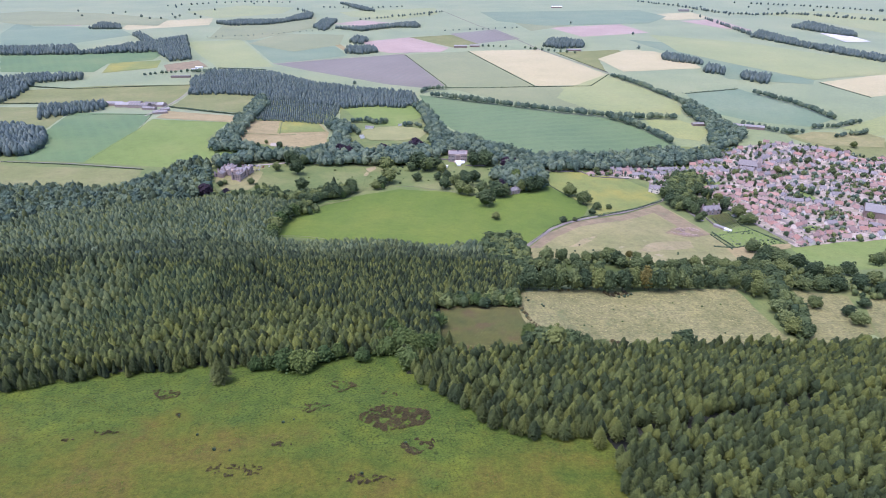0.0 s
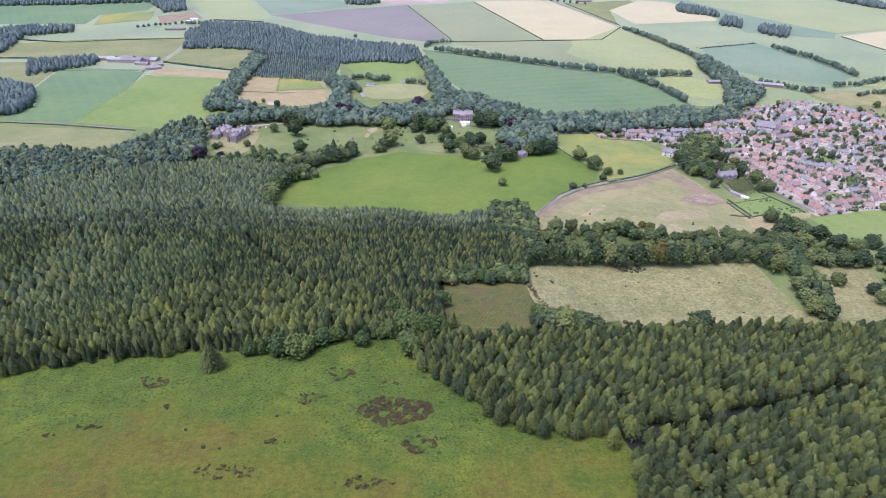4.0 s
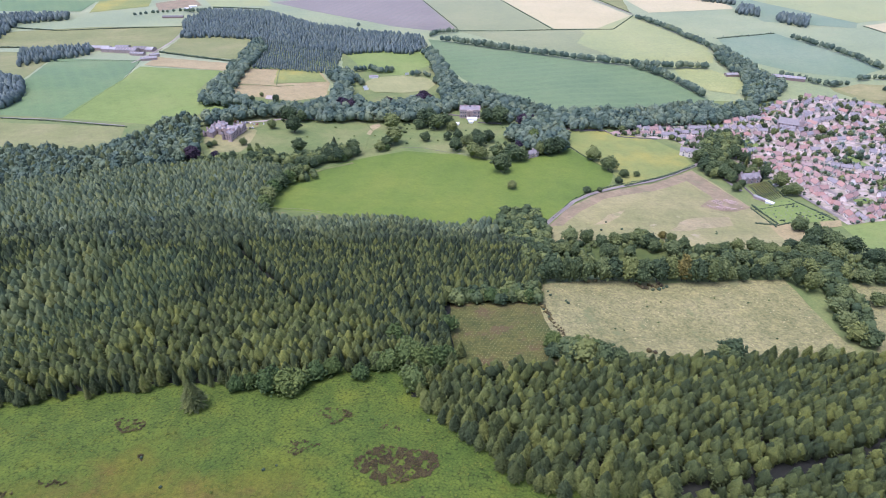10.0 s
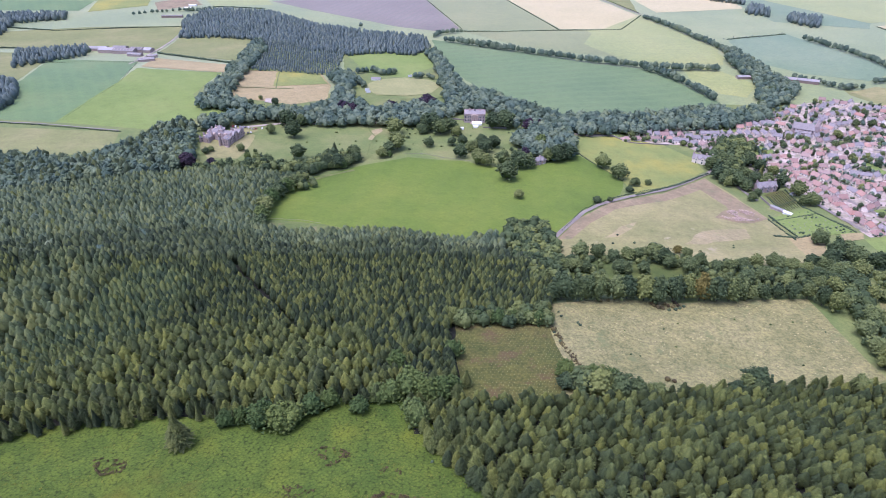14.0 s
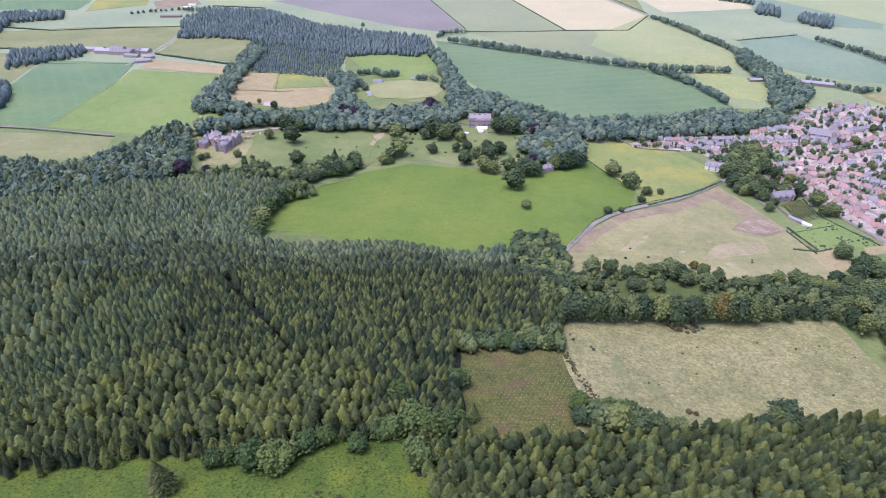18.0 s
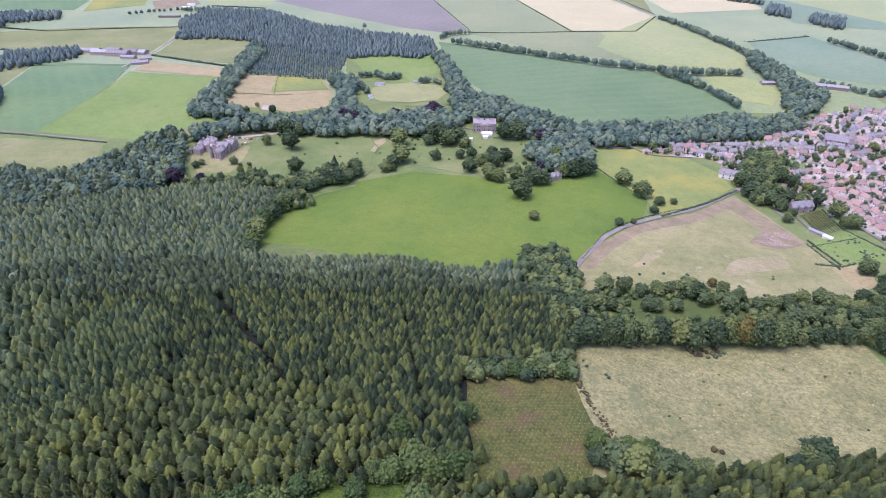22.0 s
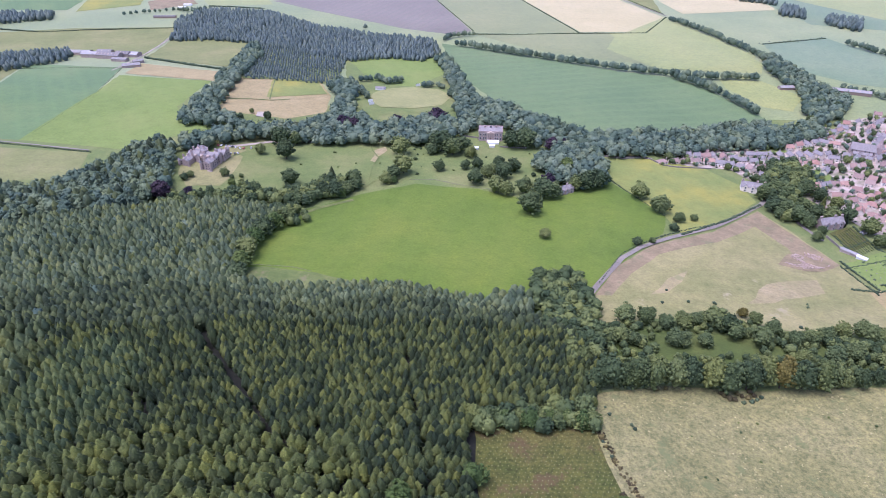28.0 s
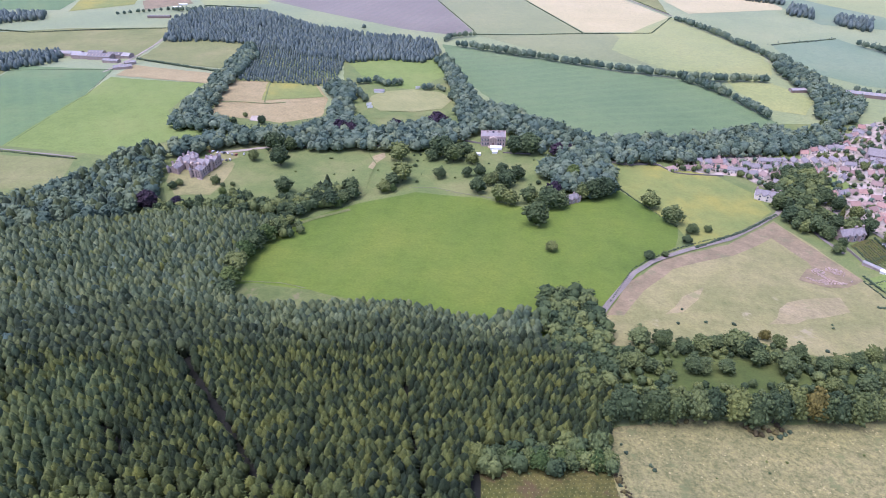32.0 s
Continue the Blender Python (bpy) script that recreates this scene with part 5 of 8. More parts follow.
for x, y, h in ((74, 465, 24.1), (84, 464, 20.6), (91, 465, 22.8), (101, 466, 23.6), (113, 466, 23.6), (123, 469, 20.8), (135, 468, 23.0), (143, 465, 23.6), (156, 468, 23.0), (166, 472, 22.4), (180, 470, 21.3), (189, 470, 21.6), (198, 470, 22.4), (207, 474, 18.7), (213, 471, 14.1), (223, 472, 14.1), (234, 475, 13.3), (244, 474, 16.4), (257, 475, 15.6), (263, 466, 17.8), (268, 458, 19.0), (66, 461, 16.7), (64, 483, 15.7),):
    tree("broad", x, y, h, "in a dense tree belt", 0.8, "tree belt")
for x, y, h in ((176, 470, 23.6),):
    tree("golden", x, y, h, "in a dense tree belt", 0.75, "tree belt")
for x, y, h in ((100, 534, 14.7), (114, 532, 14.6), (126, 528, 11), (138, 529, 12.8), (146, 531, 11.9), (158, 529, 17.2), (165, 525, 15.4), (168, 517, 12.6), (188, 535, 11.1), (182, 510, 15.1), (194, 523, 12.7), (204, 512, 11.6), (214, 513, 12.5), (227, 518, 11.7), (241, 525, 12.8), (234, 498, 14), (255, 527, 13.7), (259, 522, 12.7), (265, 518, 13.6), (272, 510, 14.3), (276, 501, 14.1), (288, 502, 15), (300, 508, 16.9), (92, 510, 12.5),):
    tree("broad", x, y, h, "in a dense tree belt", 1.1, "tree belt")
for x, y, h in ((100, 507, 10.7), (125, 508, 12.4), (131, 508, 11.6), (145, 508, 10.7), (77, 514, 14.3), (84, 510, 11.6), (328, 587, 13), (325, 557, 20), (336, 562, 15.4), (266, 505, 11.6), (249, 492, 12.2), (90, 519, 10.9), (290, 533, 13), (295, 523, 13.7), (281, 484, 14.6), (271, 487, 13), (298, 496, 14.9), (316, 514, 15.3), (298, 481, 15.4), (200, 494, 10.5), (220, 495, 12.3),):
    tree("broad", x, y, h, "in a dense tree belt", 1.1, "tree belt")
for x, y, h in ((183, 544, 8.6),):
    tree("golden", x, y, h, "in a dense tree belt", 1, "tree belt")
for x, y, h in ((273, 430, 14.2), (270, 411, 13.8), (266, 395, 15.3), (281, 411, 12.9), (285, 445, 13.5), (273, 389, 15.2), (308, 440, 11.5), (328, 589, 15.2), (333, 561, 17), (334, 545, 16.6), (314, 544, 15.5), (345, 534, 16.3), (343, 503, 16.7), (354, 495, 15.5), (378, 509, 14.7), (367, 475, 15), (384, 482, 15.2), (377, 459, 14.7), (430, 545, 14.4), (446, 555, 14.6), (328, 426, 11.3), (326, 411, 12.9), (336, 414, 6.5), (350, 440, 9.6),):
    tree("broad", x, y, h, "along a field hedge", 1.15, "tree belt")
for x, y, h in ((283, 488, 15.3), (298, 503, 14.6), (390, 464, 16.8), (411, 488, 17.3), (344, 470, 14.9), (329, 470, 14.9), (314, 470, 13.9), (302, 475, 14),):
    tree("broad", x, y, h, "along a field hedge", 1.15, "tree belt")
for x, y, h in ((-135, 302, 21),):
    tree("spruce", x, y, h, "standing alone at the meadow edge", 1.9, "")
for x, y, h in ((4, 357, 13.4),):
    tree("spruce", x, y, h, "at the plantation edge", 1.5, "")
for x, y, h in ((-91, 318, 16.2), (-85, 320, 14), (-114, 323, 11.7), (-43, 342, 12.1),):
    tree("bright", x, y, h, "at the meadow edge", 1.1, "")
for x, y, h in ((-53, 332, 11.1), (-101, 320, 17), (-36, 344, 13.8), (61, 367, 12.7), (76, 361, 14.2), (86, 364, 11.8),):
    tree("bright", x, y, h, "at the meadow edge", 1.05, "")
for x, y, h in ((-23, 324, 17.1), (-78, 331, 13.5), (-69, 336, 12.8), (-119, 319, 11.6),):
    tree("bright", x, y, h, "at the meadow edge", 1, "")
for x, y, h in ((-26, 347, 20.3), (-36, 370, 15.5), (-4, 385, 14.4),):
    tree("bright", x, y, h, "at the plantation edge", 1, "")
grove(near_line(spread_places([(-30, 343), (-14, 301), (14, 269), (32, 244), (51, 240), (76, 238), (82, 214), (80, 193), (85, 165), (90, 140), (215, 140), (400, 400), (318, 371), (244, 368), (166, 364), (89, 344), (55, 342), (2, 341), (-26, 334)], 5.4, 0.36, 4, 5, [([(75, 223), (96, 240), (129, 250), (195, 274), (256, 284), (306, 292)], 3)]), [(-30, 343), (-14, 301), (14, 269), (32, 244), (51, 240), (76, 238), (82, 214), (80, 193)], 19), ("larch",), 10.5, 14.5, "at a plantation edge", "plantation edge")
grove(near_line(spread_places([(-321, 273), (-260, 287), (-235, 299), (-189, 311), (-147, 322), (-121, 320), (-87, 320), (-69, 335), (-49, 339), (-30, 343), (-20, 352), (-47, 363), (-51, 383), (-64, 405), (-91, 410), (-110, 411), (-143, 415), (-200, 397), (-222, 381), (-249, 375), (-326, 359)], 5.3, 0.36, 4, 3), [(-278, 284), (-260, 287), (-235, 299), (-189, 311), (-147, 322), (-121, 320), (-87, 320), (-69, 335), (-49, 339), (-30, 343)], 13), ("larch", "spruce"), 10, 14, "at a plantation edge", "plantation edge")
tree_row([(-3, 428), (18, 428), (42, 428), (60, 428)], 5.5, 10, 13.5, "at a plantation edge", ("broad", "broad", "bright"), 1.2, "plantation edge")
tree_row([(90, 348), (168, 366), (247, 371)], 7, 10, 14, "above pale pasture", ("larch", "larch", "broad"), 2, "plantation edge")
stand("tree_row", along([(-23, 1348), (50, 1305), (138, 1259), (229, 1209), (290, 1186), (364, 1168), (441, 1165)], 8.4, 2.5, 4), CROWN["belt"], LEAF["wood"], 11, 15.75, "row of broadleaf trees in a field hedgerow", "trees", 51)
stand("tree_row", along([(417, 1560), (460, 1432), (496, 1283)], 8, 2.5, 4), CROWN["belt"], LEAF["wood"], 11, 15.75, "row of broadleaf trees in a field hedgerow", "trees", 51)
stand("tree_row", along([(318, 1167), (348, 1128), (369, 1083), (390, 1022)], 7.2, 2.5, 4), CROWN["belt"], LEAF["wood"], 11, 15.75, "row of broadleaf trees in a field hedgerow", "trees", 51)
stand("tree_row", along([(685, 1376), (718, 1282), (742, 1163)], 8.8, 2.5, 4), CROWN["belt"], LEAF["wood"], 10, 14.7, "row of broadleaf trees in a field hedgerow", "trees", 51)
stand("tree_row", along([(673, 1108), (718, 1114), (777, 1142)], 8.8, 2.5, 4), CROWN["belt"], LEAF["wood"], 9, 12.6, "row of broadleaf trees in a field hedgerow", "trees", 51)
stand("tree_row", along([(553, 1128), (581, 1108), (606, 1076), (639, 1082)], 8.8, 2.5, 4), CROWN["belt"], LEAF["wood"], 9, 13.65, "row of broadleaf trees in a field hedgerow", "trees", 51)
stand("tree_row", along([(688, 1060), (758, 1079)], 9.6, 2.5, 4), CROWN["belt"], LEAF["wood"], 8, 11.55, "row of broadleaf trees in a field hedgerow", "trees", 51)
stand("tree_row", along([(-740, 1574), (-692, 1602), (-629, 1624)], 12, 2.5, 4), CROWN["belt"], LEAF["wood"], 8, 11.55, "row of broadleaf trees in a roadside row", "trees", 51)
stand("tree_row", along([(-633, 1617), (-599, 1603), (-573, 1632)], 8.8, 2.5, 4), CROWN["belt"], LEAF["wood"], 9, 12.6, "row of broadleaf trees in a field hedgerow", "trees", 51)
stand("tree_row", along([(253, 1990), (291, 1948), (390, 1888)], 20.8, 2.5, 4), CROWN["belt"], LEAF["wood"], 8, 12.6, "row of broadleaf trees in a field hedgerow", "trees", 51)
stand("tree_row", along([(124, 2023), (203, 2012)], 17.6, 2.5, 4), CROWN["belt"], LEAF["wood"], 8, 11.55, "row of broadleaf trees round a farmstead", "trees", 51)
stand("tree_row", along([(7, 1422), (-31, 1410), (-50, 1382)], 8, 2.5, 4), CROWN["belt"], LEAF["wood"], 9, 13.65, "row of broadleaf trees in a field hedgerow", "trees", 51)
stand("tree_row", along([(-165, 1130), (-143, 1136), (-118, 1118), (-102, 1134)], 7.2, 2.5, 4), CROWN["belt"], LEAF["wood"], 10, 14.7, "row of broadleaf trees beside the cricket ground", "trees", 51)
stand("tree_row", along([(-68, 1105), (-55, 1111), (-41, 1099)], 6.4, 2.5, 4), CROWN["belt"], LEAF["wood"], 9, 12.6, "row of broadleaf trees beside the cricket ground", "trees", 51)
stand("tree_row", along([(-180, 1127), (-157, 1071), (-145, 1045)], 6.4, 2.5, 4), CROWN["belt"], LEAF["wood"], 9, 12.6, "row of broadleaf trees beside the cricket ground", "trees", 51)
stand("tree_row", along([(-57, 1253), (-31, 1143), (-14, 1046)], 6.4, 2.5, 4), CROWN["belt"], LEAF["wood"], 9, 13.65, "row of broadleaf trees in a belt beside wheat", "trees", 51)
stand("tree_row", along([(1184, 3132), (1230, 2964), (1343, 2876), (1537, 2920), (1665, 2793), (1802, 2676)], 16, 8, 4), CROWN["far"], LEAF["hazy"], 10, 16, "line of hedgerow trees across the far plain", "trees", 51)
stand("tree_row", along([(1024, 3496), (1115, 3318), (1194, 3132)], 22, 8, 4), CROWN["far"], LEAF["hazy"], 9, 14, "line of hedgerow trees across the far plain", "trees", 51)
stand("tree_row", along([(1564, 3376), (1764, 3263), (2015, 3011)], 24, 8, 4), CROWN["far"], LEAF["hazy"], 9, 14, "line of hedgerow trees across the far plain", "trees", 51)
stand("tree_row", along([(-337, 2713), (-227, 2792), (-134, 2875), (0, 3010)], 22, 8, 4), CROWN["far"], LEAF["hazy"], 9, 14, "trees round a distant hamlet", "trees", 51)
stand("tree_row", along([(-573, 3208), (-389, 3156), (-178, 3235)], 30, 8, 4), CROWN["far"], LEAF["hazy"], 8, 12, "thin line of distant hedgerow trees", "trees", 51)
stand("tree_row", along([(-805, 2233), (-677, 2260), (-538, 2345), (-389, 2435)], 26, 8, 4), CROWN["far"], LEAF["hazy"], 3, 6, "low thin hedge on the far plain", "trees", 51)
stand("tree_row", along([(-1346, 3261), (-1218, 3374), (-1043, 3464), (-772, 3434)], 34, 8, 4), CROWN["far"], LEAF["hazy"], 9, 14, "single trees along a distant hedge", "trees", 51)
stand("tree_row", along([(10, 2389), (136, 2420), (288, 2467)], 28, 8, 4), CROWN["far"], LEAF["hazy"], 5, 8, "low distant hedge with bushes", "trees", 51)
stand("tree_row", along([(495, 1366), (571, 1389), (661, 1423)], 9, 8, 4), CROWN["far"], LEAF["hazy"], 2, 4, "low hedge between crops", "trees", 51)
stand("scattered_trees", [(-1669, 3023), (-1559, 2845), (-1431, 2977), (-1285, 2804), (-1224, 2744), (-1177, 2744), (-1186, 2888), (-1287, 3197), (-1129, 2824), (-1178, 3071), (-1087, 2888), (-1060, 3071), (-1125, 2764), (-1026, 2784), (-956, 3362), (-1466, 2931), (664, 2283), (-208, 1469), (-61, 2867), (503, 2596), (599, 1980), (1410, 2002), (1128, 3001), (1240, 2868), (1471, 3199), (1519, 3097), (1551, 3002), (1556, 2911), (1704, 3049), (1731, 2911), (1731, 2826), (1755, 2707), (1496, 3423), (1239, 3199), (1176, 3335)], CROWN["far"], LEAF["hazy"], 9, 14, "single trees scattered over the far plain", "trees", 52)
for x, y, h in ((-285, 924, 8.7), (-254, 933, 11.8), (-278, 947, 7.4), (-295, 921, 10.2),):
    tree("broad", x, y, h, "beside a grazed field", 1, "")
hedge([(7, 1433), (84, 1433), (208, 1445), (340, 1452), (415, 1589)], 2.5, "clipped green field hedge", 3)
hedge([(74, 1938), (211, 1451)], 2, "clipped green field hedge", 3)
hedge([(-113, 1878), (7, 1457)], 1.8, "clipped green field hedge", 4)
hedge([(533, 1376), (668, 1422)], 2.5, "clipped green field hedge", 3)
hedge([(891, 1489), (918, 1338)], 2.2, "clipped green field hedge", 4)
hedge([(336, 1908), (418, 1618)], 2, "clipped green field hedge", 4)
hedge([(-548, 1238), (-465, 1196), (-381, 1155)], 3.5, "overgrown hedge with taller bushes", 2.2)
hedge([(-627, 841), (-524, 828), (-408, 805)], 1.6, "clipped green field hedge", 2.2)
hedge([(-911, 1274), (-830, 1274)], 3, "clipped green field hedge", 3)
hedge([(-1032, 1463), (-839, 1421), (-757, 1439), (-591, 1463)], 3, "clipped green field hedge", 3.5)
hedge([(-461, 1647), (-538, 1662), (-593, 1670)], 3, "clipped green field hedge", 3)
hedge([(-717, 1149), (-634, 1160), (-548, 1160)], 1.5, "clipped green field hedge", 3)
hedge([(-506, 838), (-511, 1017), (-548, 1154)], 0.8, "rough grass strip between crops", 3)
hedge([(142, 796), (157, 759), (178, 713)], 1.3, "clipped green field hedge", 2.2)
hedge([(183, 675), (234, 711), (287, 758)], 2.2, "clipped green field hedge", 2.2)
hedge([(305, 640), (310, 592)], 1.8, "clipped green field hedge", 2.2)
hedge([(308, 637), (361, 657), (376, 623)], 1.6, "clipped green field hedge", 2.2)
hedge([(293, 601), (314, 599), (330, 606)], 1.8, "clipped green field hedge", 1.5)
hedge([(310, 649), (315, 602)], 1.8, "clipped green field hedge", 1.5)
hedge([(355, 677), (376, 613)], 1.8, "clipped green field hedge", 1.5)
hedge([(93, 585), (121, 635), (141, 654), (173, 676), (220, 703)], 1.4, "roadside hedge beside a lane", 3)
for x, y, h in ((299, 864, 7.9), (286, 847, 7.7), (345, 818, 15.1), (346, 788, 17.6), (351, 772, 15.9), (311, 787, 17.6), (317, 771, 18.8), (324, 750, 15.6), (342, 729, 16.7), (356, 729, 16.7), (359, 755, 15.7), (363, 703, 17.6), (366, 679, 15.9), (359, 679, 13.3), (321, 703, 8.2), (309, 688, 10.7), (498, 880, 12.7), (504, 867, 9.5), (546, 925, 11.6), (565, 920, 13.1), (571, 867, 14.2), (571, 852, 10.9), (581, 967, 10.2),):
    tree("broad", x, y, h, "in a village garden", 1.1, "village trees")
for x, y, h in ((574, 981, 10.3), (540, 967, 8.5), (438, 823, 9.1), (439, 842, 7.7), (480, 811, 9), (480, 852, 7.8), (494, 799, 8.9), (499, 788, 8.8), (606, 885, 8), (627, 898, 8.1), (636, 877, 9.5), (666, 898, 9.7), (571, 811, 9), (536, 729, 13.9), (520, 693, 10.8), (488, 709, 6.9), (485, 721, 6.9), (421, 650, 6.5), (379, 823, 7.6), (413, 847, 7.8), (431, 872, 9.5), (430, 898, 8.1), (375, 925, 11.6), (393, 939, 13.3),):
    tree("broad", x, y, h, "in a village garden", 1.1, "village trees")
for x, y, h in ((416, 967, 13.6), (445, 995, 13.9), (501, 1039, 16.1), (487, 1054, 14.5), (644, 981, 10.3), (659, 975, 8.6), (685, 1004, 12.2), (348, 925, 9.9), (288, 899, 8.1), (231, 878, 11.1), (223, 860, 9.3), (479, 885, 8),):
    tree("broad", x, y, h, "in a village garden", 1.1, "village trees")
for x, y, h in ((295, 773, 17.4), (294, 747, 16.9), (302, 740, 18.2), (309, 728, 18), (314, 716, 13.8), (331, 738, 14), (305, 816, 10.6), (321, 842, 10.8), (327, 823, 13.6), (346, 842, 12.3), (361, 852, 10.9), (371, 835, 9.2),):
    tree("broad", x, y, h, "at the village edge", 1.15, "village trees")
for x, y, h in ((343, 750, 18.4), (348, 717, 16.5),):
    tree("spruce", x, y, h, "at the village edge", 1.1, "")
hedge([(330, 699), (329, 658)], 1.6, "dark hedge round the allotments", 1.4)
hedge([(330, 674), (357, 691)], 1.4, "dark hedge between allotment plots", 1.4)
hedge([(358, 718), (355, 673)], 1.6, "dark hedge round the allotments", 1.4)
for x, y, h in ((69, 355, 16.1), (77, 351, 19), (88, 350, 17.6), (98, 351, 13.9), (60, 356, 11.6), (110, 353, 11),):
    tree("broad", x, y, h, "between pasture and plantation", 1.15, "")
for x, y, h in ((175, 371, 16.2), (170, 368, 13.8),):
    tree("broad", x, y, h, "above the larch plantation", 1.2, "")
for x, y, h in ((-18, 342, 17.6), (-10, 346, 15.6), (-4, 351, 12.9),):
    tree("bright", x, y, h, "at the plantation edge", 1, "")
for x, y, h in ((-14, 352, 15.1), (-21, 348, 15.8), (-7, 356, 14.5), (-1, 343, 13.5),):
    tree("larch", x, y, h, "at the plantation edge", 1.2, "")
for x, y, h in ((-177, 574, 17.3), (-183, 616, 18.2), (-181, 654, 17.9), (-168, 685, 16.4),):
    tree("broad", x, y, h, "along the pasture edge", 1.15, "pasture edge trees")
for x, y, h in ((-181, 595, 16.7), (-184, 637, 17.6), (-175, 670, 16.1),):
    tree("bright", x, y, h, "along the pasture edge", 1.15, "pasture edge trees")


# ---- low growth on the hill and in the fields ----
def tuft(seed, blades, size):
    r = random.Random(seed)
    v, f = [], []
    for i in range(blades):
        a = 6.28 * i / blades + r.uniform(-.4, .4)
        q, h = size * r.uniform(.6, 1.1), size * r.uniform(.35, .8)
        k = len(v)
        v += [(0.1 * q * cos(a + 1.6), 0.1 * q * sin(a + 1.6), 0), (.5 * q * cos(a + .5), .5 * q * sin(a + .5), h), (q * cos(a), q * sin(a), h * .5), (.5 * q * cos(a - .5), .5 * q * sin(a - .5), h)]
        f += [(k, k + 2, k + 1), (k, k + 3, k + 2)]
    return np.array(v), np.array(f)


TUFT = [tuft(i, 6, 1.0) for i in range(4)]
FROND = [(v * (1, 1, 0.55), f) for v, f in (tuft(20 + i, 5, 1.0) for i in range(5))]


def patchy(poly, count, seed, grain, share):
    """Random places inside an outline, crowded into uneven drifts."""
    rng = np.random.default_rng(seed)
    p = np.asarray(poly, float)
    q = rng.uniform(p.min(0), p.max(0), (count, 2))
    q = q[inside(poly, q)]
    w = np.zeros(len(q))
    for k in range(14):
        a, pace = rng.uniform(0, 6.28), rng.uniform(0.5, 2.6)
        w += np.sin((q[:, 0] * cos(a) + q[:, 1] * sin(a)) * pace / grain + rng.uniform(0, 6.28)) / pace ** 0.6
    return q[w > np.quantile(w, 1 - share)]


HILL = [(-266, 295), (-193, 319), (-127, 329), (-70, 342), (-26, 353), (-8, 310), (21, 278), (38, 252), (53, 248), (82, 246), (88, 220), (85, 193), (95, 120), (-330, 120)]
stand("bracken", patchy(HILL, 15000, 4, 9, 0.8), FROND, LEAF["bracken"], 0.4, 0.9, "drifts of green bracken on the hillside", "bracken", 31, -0.5)
stand("heather", patchy([(-7, 260), (-10, 254), (-20, 250), (-31, 247), (-39, 253), (-48, 260), (-40, 269), (-34, 273), (-22, 271), (-8, 269)], 3868, 40, 0.9, 0.62), TUFT, LEAF["heather"], 0.45, 1.0, "dark brown heather patch in the hill meadow", "heather", 40, -0.55)
stand("heather", patchy([(-4, 235), (-6, 231), (-10, 229), (-15, 227), (-19, 231), (-22, 235), (-19, 240), (-16, 242), (-11, 240), (-5, 240)], 744, 41, 1.3, 0.52), TUFT, LEAF["heather"], 0.45, 1.0, "dark brown heather patch in the hill meadow", "heather", 41, -0.55)
stand("heather", patchy([(-154, 287), (-154, 283), (-158, 282), (-163, 280), (-168, 283), (-174, 287), (-172, 291), (-169, 293), (-163, 292), (-156, 291)], 237, 42, 1.3, 0.52), TUFT, LEAF["heather"], 0.45, 1.0, "dark brown heather patch in the hill meadow", "heather", 42, -0.55)
stand("heather", patchy([(-52, 297), (-53, 293), (-57, 291), (-63, 289), (-67, 293), (-72, 297), (-69, 302), (-66, 304), (-60, 302), (-53, 302)], 252, 43, 1.3, 0.52), TUFT, LEAF["heather"], 0.45, 1.0, "dark brown heather patch in the hill meadow", "heather", 43, -0.55)
stand("heather", patchy([(-64, 272), (-65, 269), (-69, 268), (-75, 266), (-79, 269), (-84, 272), (-81, 276), (-78, 278), (-72, 277), (-65, 276)], 223, 44, 1.3, 0.52), TUFT, LEAF["heather"], 0.45, 1.0, "dark brown heather patch in the hill meadow", "heather", 44, -0.55)
stand("heather", patchy([(-142, 263), (-142, 262), (-143, 261), (-144, 261), (-146, 262), (-148, 263), (-147, 265), (-147, 266), (-145, 265), (-143, 265)], 57, 45, 1.3, 0.52), TUFT, LEAF["heather"], 0.45, 1.0, "dark brown heather patch in the hill meadow", "heather", 45, -0.55)
stand("heather", patchy([(-169, 245), (-170, 244), (-174, 244), (-178, 243), (-182, 244), (-186, 245), (-183, 247), (-181, 247), (-176, 247), (-170, 247)], 88, 46, 1.3, 0.52), TUFT, LEAF["heather"], 0.45, 1.0, "dark brown heather patch in the hill meadow", "heather", 46, -0.55)
stand("heather", patchy([(-22, 208), (-24, 206), (-31, 205), (-39, 204), (-44, 206), (-50, 208), (-44, 210), (-40, 212), (-32, 211), (-23, 210)], 237, 47, 1.3, 0.52), TUFT, LEAF["heather"], 0.45, 1.0, "dark brown heather patch in the hill meadow", "heather", 47, -0.55)
stand("heather", patchy([(-75, 235), (-76, 234), (-79, 233), (-82, 232), (-85, 233), (-87, 235), (-85, 237), (-84, 237), (-80, 237), (-76, 236)], 57, 48, 1.3, 0.52), TUFT, LEAF["heather"], 0.45, 1.0, "dark brown heather patch in the hill meadow", "heather", 48, -0.55)
stand("heather", patchy([(-188, 239), (-188, 238), (-190, 237), (-192, 237), (-193, 238), (-195, 239), (-194, 240), (-194, 240), (-191, 240), (-189, 240)], 43, 49, 1.3, 0.52), TUFT, LEAF["heather"], 0.45, 1.0, "dark brown heather patch in the hill meadow", "heather", 49, -0.55)
stand("heather", patchy([(-85, 214), (-86, 211), (-93, 209), (-101, 208), (-107, 211), (-113, 214), (-109, 218), (-105, 220), (-96, 219), (-87, 218)], 206, 50, 1.3, 0.52), TUFT, LEAF["heather"], 0.45, 1.0, "dark brown heather patch in the hill meadow", "heather", 50, -0.55)
